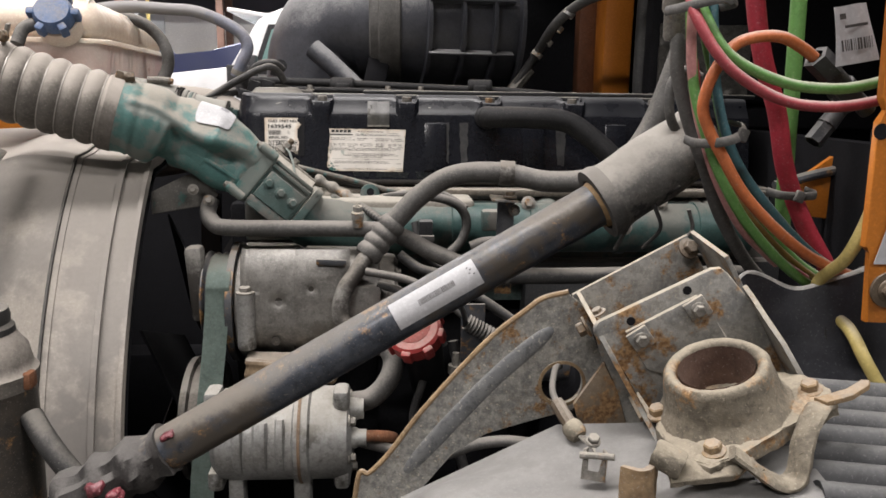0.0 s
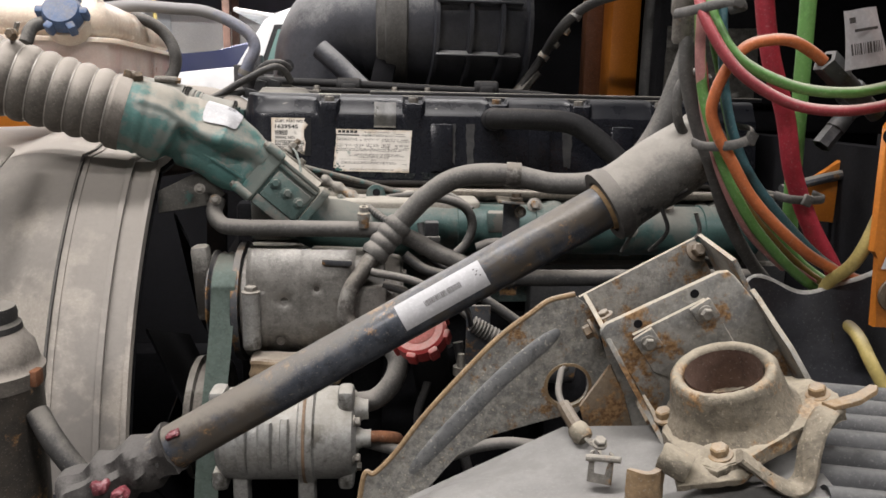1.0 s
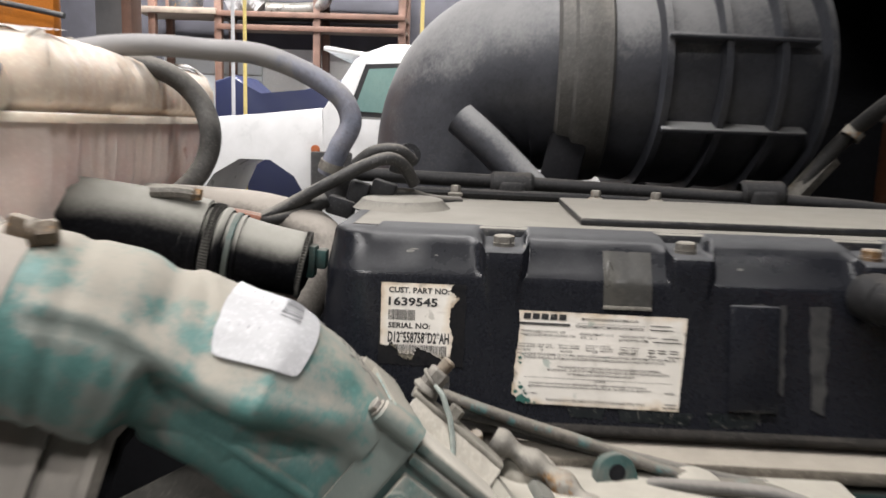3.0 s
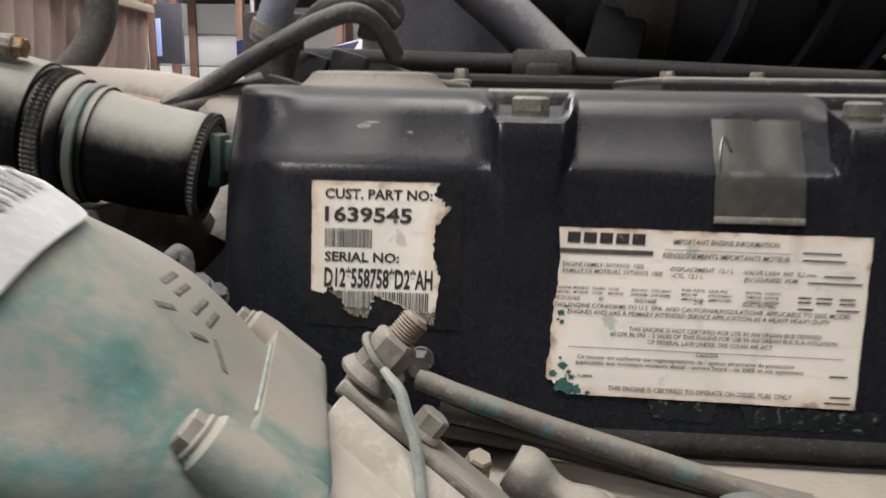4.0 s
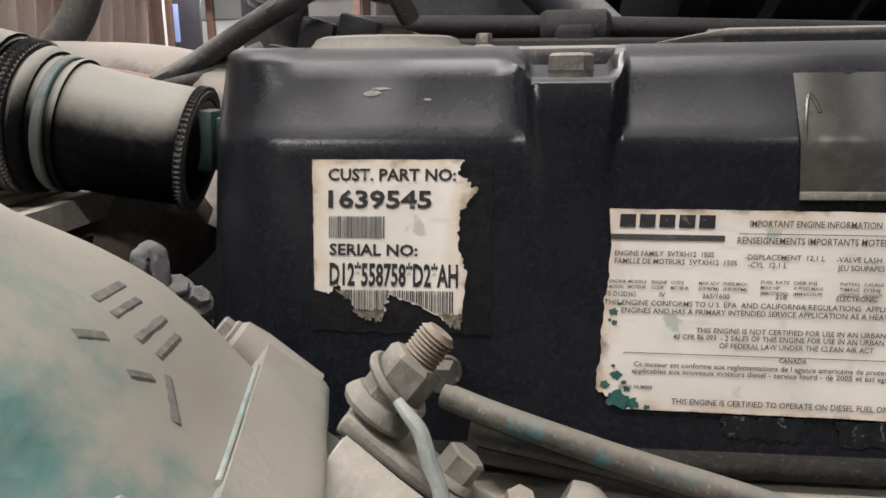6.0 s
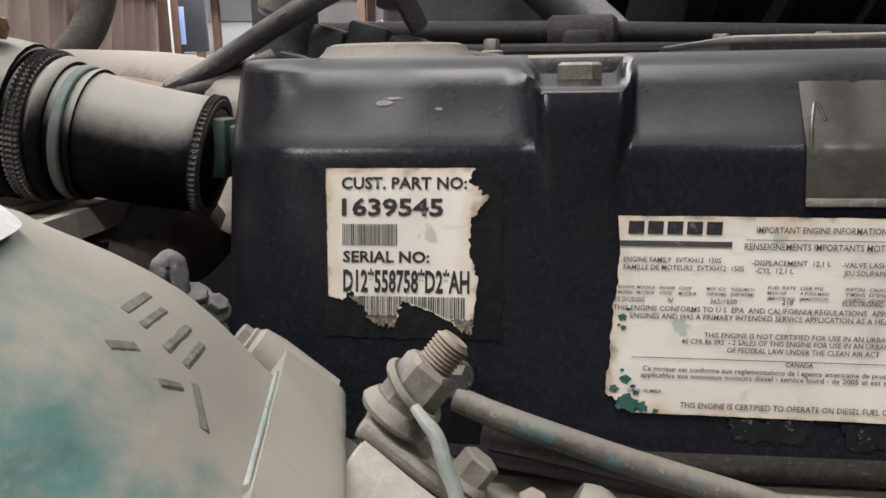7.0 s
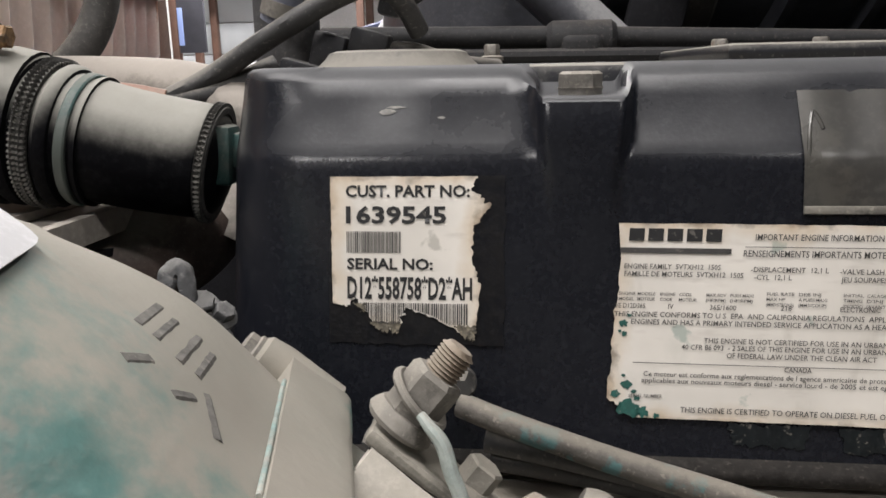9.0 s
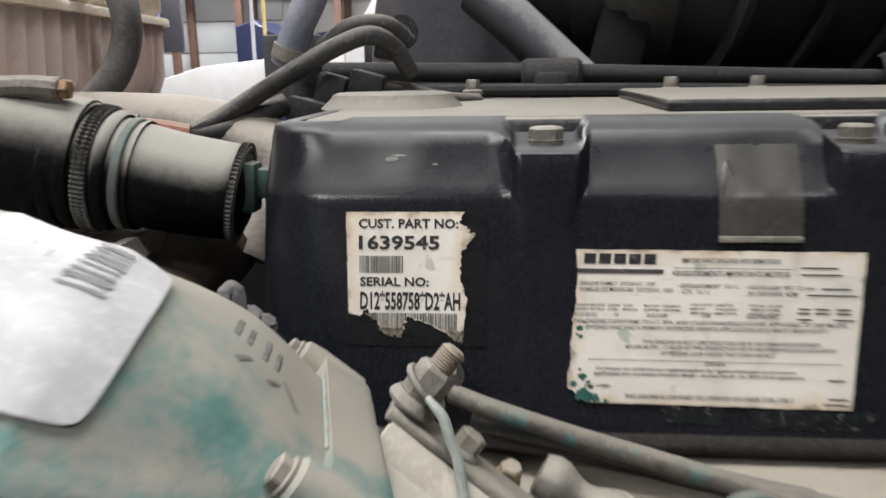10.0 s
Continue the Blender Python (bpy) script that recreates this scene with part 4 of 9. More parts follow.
pipe = thing("charge_air_pipe", (-0.30, 1.26, 1.75), "green cast charge air pipe with a coat of tan dust", "pipe")
CHALK = mat("chalky_dust", (0.46, 0.43, 0.38), (0.36, 0.335, 0.29), rough=0.95, dust=0.4, dust_col=(0.52, 0.49, 0.43), bump=0.3, grime=0.25)
# the flange's own frame: along the pipe, out of its upper face, away from the near side
QA, QT, QD = Vector((0.7435, 0.1317, -0.6557)), Vector((0.6192, 0.2347, 0.7493)), Vector((-0.2526, 0.9631, -0.0929))
QO = Vector((-0.179, 1.230, 1.782))
QM = Matrix((QT, QD, QA)).transposed().to_4x4()
QM.translation = QO


def on_flange(a, t, d):
    return QO + QA * a + QT * t + QD * d


PIPE = [(-0.402, 1.220, 1.8285), (-0.372, 1.229, 1.822), (-0.345, 1.240, 1.811), (-0.312, 1.253, 1.793), (-0.278, 1.263, 1.776), (-0.248, 1.269, 1.7585), tuple(on_flange(0.002, -0.045, 0.056))]


def along(s, values):
    """A smooth value at the share s of a way with even stations."""
    k = min(int(s * (len(values) - 1)), len(values) - 2)
    return values[k] + (values[k + 1] - values[k]) * (s * (len(values) - 1) - k)


def casting():
    """The pipe: round at the hose, growing square towards its flange, with a step along its near side."""
    line = spline(PIPE, 16)
    n = len(line)
    bm = bmesh.new()
    rows, seg = [], 96
    for i, p in enumerate(line):
        s = i / (n - 1)
        tan = (line[min(i + 1, n - 1)] - line[max(i - 1, 0)]).normalized()
        tan = tan.lerp(QA, smooth01((s - 0.7) / 0.3)).normalized()
        k = smooth01((s - 0.2) / 0.7)
        up = Vector((0.12, 0.05, 1.0)).normalized().lerp(QT, k)
        up = (up - tan * up.dot(tan)).normalized()
        near = up.cross(tan)
        if near.y > 0:
            near = -near
        sq = smooth01((s - 0.42) / 0.5)
        pw = 2.0 + 1.6 * sq + 1.4 * smooth01((s - 0.85) / 0.15)
        rn = along(s, (0.0550, 0.0550, 0.0555, 0.0610, 0.0740, 0.0670, 0.0590))
        ru = along(s, (0.0550, 0.0550, 0.0560, 0.0575, 0.0620, 0.0535, 0.0430))
        mid = smooth01((s - 0.36) / 0.07)
        row = []
        for j in range(seg):
            a = 2 * math.pi * j / seg
            c, d = math.cos(a), math.sin(a)
            deg = math.degrees(a) if a < math.pi else math.degrees(a) - 360
            r = 1 / ((abs(c) / rn) ** pw + (abs(d) / ru) ** pw) ** (1 / pw)
            r *= 1 + 0.010 * noise.noise(p * 30 + Vector((c, d, 0)) * 1.5)
            # folds where the hose socket meets the pipe
            r *= 1 - 0.035 * hump(s, 0.17, 0.022) * smooth01((deg + 150) / 60) + 0.02 * hump(s, 0.30, 0.04)
            # raised field that carries the sticker
            r *= 1 + 0.045 * smooth01((s - (0.43 + 0.0009 * (90 - deg))) / 0.018) * smooth01((deg - 32) / 14) * smooth01((150 - deg) / 14) * (1 - smooth01((s - 0.84) / 0.14))
            r *= 1 - 0.05 * hump(s, 0.38, 0.03) * smooth01((deg - 20) / 20) * smooth01((150 - deg) / 20)
            # long lip, and the hollow under it
            lip = 24 - 14 * smooth01((s - 0.15) / 0.5) + 8 * smooth01((s - 0.6) / 0.3)
            live = smooth01((s - 0.08) / 0.06) * (1 - smooth01((s - 0.86) / 0.1))
            r *= 1 + 0.075 * hump(deg, lip, 7) * live
            low = smooth01((lip - 6 - deg) / 9) * smooth01((deg + 175) / 40)
            r *= 1 - (0.26 * mid - 0.05 * (1 - mid) * live) * low * (1 - 0.75 * smooth01((s - 0.86) / 0.12))
            q = p + near * c * r + up * d * r
            # the crown falls away on the far side
            q -= up * (0.0085 * math.exp(-((q.x + 0.262) / 0.0245) ** 2) * smooth01((q.y - 1.25) / 0.05) * smooth01(d / 0.3))
            row.append(bm.verts.new(q))
        rows.append(row)
    for a, b in zip(rows, rows[1:]):
        for j in range(seg):
            bm.faces.new((a[j], a[(j + 1) % seg], b[(j + 1) % seg], b[j]))
    bm.faces.new(rows[0][::-1])
    bm.faces.new(rows[-1])
    return bm


casting_ob = part("casting", casting(), GREEN_PIPE, pipe, smooth=60)
part("lower_tube", tube([(-0.322, 1.246, 1.772), (-0.300, 1.238, 1.768), (-0.278, 1.237, 1.758), (-0.252, 1.240, 1.740), tuple(on_flange(0.002, -0.056, 0.030))], lambda s: 0.0245 + 0.004 * s, None, 24), GREEN_PIPE, pipe, "moulded tube along the casting", smooth=60)
part("tube_rib", tube([(-0.296, 1.214, 1.776), (-0.272, 1.212, 1.764), (-0.246, 1.212, 1.748), (-0.226, 1.216, 1.733)], 0.0035, None, 10), GREEN_PIPE, pipe)
part("flange", roughen(slab([(x - 0.045, y + 0.062) for x, y in rounded(0.092, 0.128, 0.012)], 0.0235, QM, bevel=0.0025), 0.0005, 60, 3), GREEN_PIPE, pipe, "square bolted flange")
for t, d in ((-0.006, -0.001), (-0.084, 0.003), (-0.006, 0.118)):
    part("flange_lug", lathe([(-0.010, 0.0), (-0.010, 0.0052), (-0.008, 0.0072), (-0.001, 0.0080), (0.020, 0.0078), (0.0225, 0.0)], on_flange(0, t, d), QA, None, 20), GREEN_PIPE, pipe)
    part("flange_bolt", bolt(on_flange(-0.0095, t, d), -QA, 0.0048, 0.005, 1.2), BOLT, pipe)
# barcoded sticker on the pipe
stq = thing("pipe_sticker", (-0.255, 1.240, 1.823), "white barcode sticker on the green pipe", "sticker")
thr = thing("throttle_housing", tuple(on_flange(0.06, -0.045, 0.055)), "green cast throttle housing with a bolted cover plate", "throttle housing")
THR = mat("dust_veiled_green_casting", (0.055, 0.100, 0.093), (0.075, 0.115, 0.107), rough=0.6, dust=0.50, dust_col=(0.34, 0.32, 0.275), patch=(0.10, 0.115, 0.105), patch_amt=0.45, dust_var=1.0, dust_max=0.85, bump=0.4)
body = bmesh.new()
slab([(x - 0.047, y + 0.056) for x, y in rounded(0.080, 0.104, 0.006)], 0.074, QM @ Matrix.Translation((0, 0, 0.0240)), body, 0.002)
part("body", body, THR, thr)
part("top_skin", box((0.003, 0.075, 0.070), QM @ Matrix.Translation((-0.0066, 0.044, 0.0600)), bevel=0.001), CHALK, thr, "chalky dust on the upper face")
step = bmesh.new()
for t0, w, dd in ((-0.0085, 0.0055, 0.0015), (-0.0165, 0.0060, -0.0005)):
    box((w, 0.030, 0.070), QM @ Matrix.Translation((t0, 0.015 + dd, 0.0600)), step, 0.0010)
part("edge_steps", step, THR, thr, "stepped upper edge")
part("rear_flange", slab([(x - 0.046, y + 0.055) for x, y in rounded(0.094, 0.118, 0.010)], 0.013, QM @ Matrix.Translation((0, 0, 0.0985)), bevel=0.0025), THR, thr)
part("cover_plate", box((0.046, 0.006, 0.064), QM @ Matrix.Translation((-0.048, 0.0015, 0.0605)), bevel=0.0015), THR, thr, "grimy cover plate")
part("lower_plate", box((0.016, 0.005, 0.068), QM @ Matrix.Translation((-0.080, 0.0030, 0.0600)), bevel=0.0012), GREEN_DARK, thr)
for k in range(3):
    part("plate_bolt", bolt(on_flange(0.036 + 0.0235 * k, -0.043 - 0.0005 * k, -0.0015), -QD, 0.0062, 0.0075, 1.4), THR, thr)
for t, d in ((-0.012, 0.002), (-0.084, 0.004)):
    part("corner_bolt", bolt(on_flange(0.104, t, d), -QD, 0.0055, 0.006, 1.2), THR, thr)
el = bmesh.new()
tube([tuple(on_flange(0.108, -0.046, 0.055)), tuple(on_flange(0.135, -0.046, 0.055)), (-0.085, 1.298, 1.648), (-0.02, 1.308, 1.637), (0.08, 1.315, 1.642)], 0.043, el, 20)
part("outlet_elbow", el, GREEN, thr)

# ---- fan shroud ----
shr = thing("fan_shroud", (-0.5, 1.4, 0.8), "dusty grey plastic fan shroud ring before the radiator", "fan shroud")
SC, SR = (1.770, 1.208), 0.75


def shroud_line(x, lift, v):
    """From low at the front up the curved side, then over the flat top."""
    a0, a1 = 200.0, 133.5
    if v < 0.8:
        a = radians(a0 + (a1 - a0) * v / 0.8)
        return (x, SC[0] + (SR + lift) * math.cos(a), SC[1] + (SR + lift) * math.sin(a))
    a = radians(a1)
    y, z = SC[0] + (SR + lift) * math.cos(a), SC[1] + (SR + lift) * math.sin(a)
    w = (v - 0.8) / 0.2
    return (x, y + 0.55 * w, z + 0.032 * smooth01(w * 3))


def band(x0, x1, l0, l1, nx=3, thick=0.004):
    return sheet(lambda u, v: shroud_line(x0 + (x1 - x0) * u, l0 + (l1 - l0) * u, v), nx, 60, thick)


part("rim", band(-0.366, -0.359, 0.006, 0.006, 2, 0.014), SHROUD, shr, "pale edge of the ring")
part("band", band(-0.395, -0.366, 0.001, 0.0), SHROUD, shr)
part("band", band(-0.402, -0.394, 0.008, 0.008), SHROUD, shr)
part("band", band(-0.458, -0.402, 0.010, 0.003, 5), SHROUD, shr)
part("rib", band(-0.467, -0.458, 0.012, 0.012, 2, 0.008), SHROUD, shr, "narrow dark rib")
part("seal", band(-0.470, -0.4665, 0.016, 0.016, 2, 0.006), RUBBER, shr, "black rubber seal strip")
part("duct", sheet(lambda u, v: shroud_line(-0.47 - 0.33 * u, 0.004 - 0.03 * u + 0.018 * math.sin(u * 8) * math.sin(v * 9), v), 24, 60, 0.004), SHROUD, shr, "wide duct towards the radiator")
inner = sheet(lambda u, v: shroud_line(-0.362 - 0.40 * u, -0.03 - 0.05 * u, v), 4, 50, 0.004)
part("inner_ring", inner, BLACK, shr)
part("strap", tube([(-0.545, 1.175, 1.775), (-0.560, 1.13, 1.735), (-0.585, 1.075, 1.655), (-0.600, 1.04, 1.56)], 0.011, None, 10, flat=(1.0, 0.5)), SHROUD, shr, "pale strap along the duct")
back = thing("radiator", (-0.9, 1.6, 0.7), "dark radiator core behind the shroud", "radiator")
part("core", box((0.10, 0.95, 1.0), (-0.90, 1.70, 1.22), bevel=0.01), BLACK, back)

# bracket between shroud and engine
brk = thing("pipe_bracket", (-0.30, 1.24, 1.69), "grimy flat steel bracket bolted under the charge pipe", "bracket")
bm_ = slab([(0, -0.024), (0.075, -0.012), (0.098, 0.004), (0.080, 0.040), (0.052, 0.036), (0.0, 0.010)], 0.004, basis((-0.357, 1.232, 1.700), (0.15, -1, 0.25)), bevel=0.001)
part("plate", bm_, mat("brown_grey_grime", (0.085, 0.08, 0.07), (0.05, 0.047, 0.042), rough=0.7, dust=0.2, patch=(0.04, 0.09, 0.08), patch_amt=0.2, patch_scale=30), brk)
part("bracket_bolt", bolt((-0.292, 1.222, 1.716), (0.15, -1, 0.25), 0.0055, 0.007), BOLT, brk)
part("bracket_bolt", bolt((-0.268, 1.218, 1.700), (0.15, -1, 0.25), 0.0055, 0.007), BOLT, brk)

# ---- coolant tank ----
tank = thing("coolant_tank", (-0.56, 1.45, 1.86), "yellowed coolant expansion tank with pink coolant and blue cap", "coolant tank")


def tank_half(z0, z1, grow, rib_amp):
    """One half of the tank: a rounded box with upright ribs on its side."""
    bm = bmesh.new()
    W, D = 0.27, 0.560
    prof = [(z0, -0.012), (z0 + 0.15 * (z1 - z0), 0.0), (z0 + 0.55 * (z1 - z0), 0.0), (z0 + 0.85 * (z1 - z0), -0.012), (z1, -0.034), (z1 + 0.004, -0.09)] if grow > 0 else [(z1, 0.0), (z0 + 0.3 * (z1 - z0), -0.004), (z0, -0.018)]
    rows = []
    base = rounded(W, D, 0.035, 8)
    dense = []
    for i, p in enumerate(base):
        q = base[(i + 1) % len(base)]
        n = max(1, int((Vector(q) - Vector(p)).length / 0.004))
        for k in range(n):
            dense.append(Vector(p).lerp(Vector(q), k / n))
    for z, off in prof:
        row = []
        for p in dense:
            d = p.normalized()
            n = Vector((d.x, d.y))
            if abs(p.x) > W / 2 - 0.004:
                n = Vector((math.copysign(1, p.x), 0))
            elif abs(p.y) > D / 2 - 0.004:
                n = Vector((0, math.copysign(1, p.y)))
            rib = rib_amp * abs(math.sin(p.y * 115)) if p.x > W / 2 - 0.02 and abs(p.y) < D / 2 - 0.02 else 0.0
            q = p + n * (off - rib)
            c, s_ = math.cos(radians(5.9)), math.sin(radians(5.9))
            row.append(bm.verts.new((-0.635 + q.x * c - q.y * s_, 1.660 + q.x * s_ + q.y * c, z)))
        rows.append(row)
    for a, b in zip(rows, rows[1:]):
        for k in range(len(a)):
            j = (k + 1) % len(a)
            bm.faces.new((a[k], a[j], b[j], b[k]))
    bm.faces.new(rows[-1])
    bm.faces.new(rows[0][::-1])
    return bm


part("upper_half", tank_half(1.944, 2.012, 1, 0.004), TANK, tank, "yellowed upper half", smooth=50)
part("lower_half", tank_half(1.855, 1.937, -1, 0.007), TANK_PINK, tank, "lower half stained pink by coolant", smooth=50)
seam = bmesh.new()
c7 = pose(-0.635, 1.660, 1.9365, 0, 0, 5.9)
slab(rounded(0.282, 0.572, 0.04, 8), 0.008, c7, seam, 0.002)
part("seam_flange", seam, TANK, tank, "welded seam round the tank")
cap_at, cap_ax = Vector((-0.531, 1.366, 1.973)), Vector((0.1, -0.86, 0.5)).normalized()
capm = bmesh.new()
lathe([(0, 0.030), (0.006, 0.032), (0.020, 0.030), (0.026, 0.026), (0.028, 0.0)], cap_at, cap_ax, capm, 24)
cb = basis(cap_at, cap_ax)
cap_ob = part("cap", capm, BLUE_CAP, tank, "faded blue six-lobed cap")
for k in range(6):
    a = 2 * math.pi * k / 6
    part("lobe", box((0.017, 0.013, 0.024), cb @ pose(math.cos(a) * 0.031, math.sin(a) * 0.031, 0.011, 0, 0, math.degrees(a)), bevel=0.003), BLUE_CAP, cap_ob)
part("filler_neck", lathe([(-0.03, 0.034), (0.0, 0.034), (0.0, 0.0)], cap_at, cap_ax, None, 24), TANK, tank)
part("side_spigot", tube([(-0.548, 1.360, 1.968), (-0.570, 1.338, 1.955), (-0.577, 1.325, 1.930)], 0.010, None, 12), RUBBER_GREY, tank, "short grey overflow stub")


def hose(name, pts, r, material, label, group="", seg=14, res=8, wobble=0.02):
    bm = tube(pts, r, None, seg, res, wobble=wobble)
    ob = part(name, bm, material)
    return tagged(ob, label, "hose", group)


bch = hose("blue_coolant_hose", [(-0.58, 1.60, 2.005), (-0.53, 1.62, 2.016), (-0.485, 1.63, 2.019), (-0.43, 1.63, 2.016), (-0.374, 1.62, 2.012), (-0.326, 1.62, 1.996), (-0.287, 1.62, 1.972), (-0.275, 1.62, 1.945), (-0.287, 1.62, 1.918), (-0.300, 1.625, 1.890)], 0.0115, BLUE_HOSE, "faded blue-grey coolant hose from the expansion tank")
hose("grey_coolant_hose", [(-0.56, 1.66, 2.004), (-0.52, 1.675, 2.001), (-0.483, 1.68, 1.987), (-0.455, 1.68, 1.957), (-0.443, 1.67, 1.920), (-0.452, 1.66, 1.885), (-0.478, 1.65, 1.855)], 0.012, RUBBER_GREY, "grey coolant hose bending down beside the tank")

part("band_clamp", lathe([(-0.005, 0.0118), (-0.005, 0.0132), (0.005, 0.0132), (0.005, 0.0118)], (-0.296, 1.6235, 1.898), (-0.35, 0.1, -0.93), None, 24), BOLT, bch, "steel band clamp")
part("band_clamp", lathe([(-0.005, 0.0118), (-0.005, 0.0132), (0.005, 0.0132), (0.005, 0.0118)], (-0.566, 1.606, 2.009), (0.9, 0.3, 0.2), None, 24), BOLT, bch, "steel band clamp")

# ---- air cleaner behind the engine ----
air = thing("air_cleaner", (0.1, 1.95, 1.87), "dusty black air cleaner canister with intake elbow", "air cleaner")
AC = (1.95, 2.022)
TURN = Matrix.Translation((0, *AC)) @ pose(0, 0, 0, 0, 0, 10) @ Matrix.Translation((0, -AC[0], -AC[1]))
AX = TURN.to_3x3() @ X
part("elbow", tube([(-0.01, AC[0], AC[1]), (-0.05, AC[0], AC[1]), (-0.10, AC[0], AC[1] - 0.006), (-0.145, AC[0] + 0.005, AC[1] - 0.035), (-0.168, AC[0] + 0.01, AC[1] - 0.09), (-0.172, AC[0] + 0.01, AC[1] - 0.17), (-0.172, AC[0] + 0.01, AC[1] - 0.25)], lambda s: 0.139 - 0.018 * smooth01(s / 0.5), None, 40, 10), AIR_BOX, air, "moulded elbow", smooth=60)
band_ = bmesh.new()
lathe([(-0.038, 0.139), (-0.034, 0.146), (-0.018, 0.147), (-0.014, 0.152), (0.006, 0.154), (0.014, 0.150), (0.030, 0.148), (0.034, 0.142)], (-0.005, *AC), X, band_, 48)
part("clamp_band", band_, RUBBER_GREY, air, "grey joint band")
can = bmesh.new()
lathe([(0.0, 0.140), (0.05, 0.146), (0.10, 0.150), (0.22, 0.155), (0.272, 0.156), (0.292, 0.148), (0.306, 0.120), (0.312, 0.06), (0.313, 0.0)], (0.0, *AC), AX, can, 56)
part("canister", can, AIR_BOX, air)
for k, hx in enumerate((0.068, 0.145, 0.218, 0.284)):
    part("ring_rib", lathe([(hx - 0.005, 0.14), (hx - 0.005, 0.166 + 0.003 * k), (hx + 0.004, 0.166 + 0.003 * k), (hx + 0.005, 0.14)], (0, *AC), AX, None, 56), AIR_BOX, air)
for ang in (110, 165, 205):
    d = Vector((0, math.cos(radians(ang)), math.sin(radians(ang))))
    n0 = Vector((0, AC[0], AC[1])) + d * 0.162
    mm = basis(n0, d, X)
    part("long_rib", box((0.006, 0.20, 0.026), TURN @ Matrix.Translation((0.165, 0, 0)) @ mm, bevel=0.002), AIR_BOX, air)
part("stub_pipe", tube([(-0.165, 1.80, 1.955), (-0.135, 1.79, 1.930), (-0.095, 1.78, 1.893), (-0.06, 1.77, 1.86)], 0.022, None, 16), AIR_BOX, air, "short grey breather stub")
part("mount", box((0.05, 0.02, 0.10), pose(-0.03, 1.84, 1.89, 0, 12, 0), bevel=0.006), BLACK, air)

# ---- pipes along the back of the cover ----
rail = thing("fuel_pipe", (0.1, 1.735, 1.86), "black pipe in clamps along the back of the cover", "pipe")
part("pipe", tube([(-0.30, 1.735, 1.884), (-0.2, 1.735, 1.882), (-0.1, 1.735, 1.880), (0.1, 1.738, 1.873), (0.3, 1.742, 1.866), (0.40, 1.75, 1.855)], 0.0085, None, 12), RAIL, rail)
part("lower_pipe", tube([(-0.22, 1.72, 1.867), (0.0, 1.72, 1.865), (0.3, 1.725, 1.858), (0.5, 1.73, 1.853)], 0.006, None, 10), RAIL, rail)
for bx in (-0.098, 0.198):
    part("saddle", box((0.034, 0.026, 0.030), (bx, 1.73, 1.868), bevel=0.007, seg=3), RAIL, rail, "black clamp saddle")
    part("grommet", lathe([(-0.026, 0.013), (-0.022, 0.016), (0.022, 0.016), (0.026, 0.013)], (bx, 1.735, 1.877), X, None, 18), RAIL, rail)
for bx in (-0.165, 0.0, 0.07):
    part("rail_bolt", bolt((bx, 1.715, 1.864), Z, 0.006, 0.012), BOLT, rail)

# ---- cab and hood of this truck ----
cab = thing("truck_cab", (0.9, 2.2, 1.0), "orange truck cab wall with black firewall panel", "truck cab")
part("door_pillar", box((0.072, 0.10, 1.5), (0.543, 1.935, 2.60), bevel=0.012), ORANGE, cab, "orange painted pillar")
# Brown here is the orange paint with its shade put into the colour.
part("inner_pillar", box((0.045, 0.05, 1.5), (0.488, 1.985, 2.60), bevel=0.006), mat("orange_in_shade", (0.16, 0.06, 0.025), (0.12, 0.045, 0.02), rough=0.6, dust=0.2), cab, "inner pillar, shaded orange painted as brown")
part("seal", tube([(0.563, 1.76, 1.86), (0.562, 1.76, 1.95), (0.566, 1.76, 2.1), (0.60, 1.75, 2.20), (0.75, 1.74, 2.26)], 0.018, None, 12), RUBBER, cab, "black rubber seal")
part("firewall", box((0.9, 0.05, 0.62), (1.005, 1.72, 2.16), bevel=0.02), BLACK, cab, "black firewall panel")
part("insulation", sheet(lambda u, v: (0.575 + 0.20 * u, 1.688 + 0.006 * noise.noise(Vector((u * 9, v * 12, 2))), 1.862 + 0.15 * v), 30, 30, 0.004), mat("crumpled_foil", (0.13, 0.125, 0.115), (0.07, 0.068, 0.062), rough=0.4, metal=0.5, bump=0.8, scale=90), cab, "crumpled foil insulation")
# Black backdrop added for the shaded gap between air cleaner and cab.
part("shade_backdrop", box((1.30, 0.04, 2.4), (0.77, 2.25, 2.0), bevel=0.01), BLACK, cab, "added black backdrop for the shade beside the cab")
part("side_sill", box((1.0, 0.30, 0.05), (1.0, 1.87, 1.82), bevel=0.01), BLACK, cab)

strut = thing("brake_pipe", (0.32, 1.97, 1.87), "black pipe with pale crimped fittings rising to the cab", "pipe")
part("pipe", tube([(0.286, 1.86, 1.868), (0.335, 1.84, 1.945), (0.356, 1.74, 2.005), (0.394, 1.70, 2.045), (0.445, 1.66, 2.067), (0.58, 1.68, 2.10), (0.70, 1.67, 2.12)], 0.0105, None, 12), RUBBER, strut)
part("fitting", tube([(0.280, 1.86, 1.858), (0.312, 1.86, 1.898), (0.330, 1.86, 1.920)], 0.015, None, 8), BOLT, strut, "pale crimped fitting")
for k in range(4):
    p = Vector((0.338, 1.825, 1.952)).lerp(Vector((0.382, 1.712, 2.032)), k / 3)
    part("collar", lathe([(-0.006, 0.0105), (-0.006, 0.0132), (0.006, 0.0132), (0.006, 0.0105)], p, (0.56, 0, 0.75), None, 14), STEEL_RUST, strut)

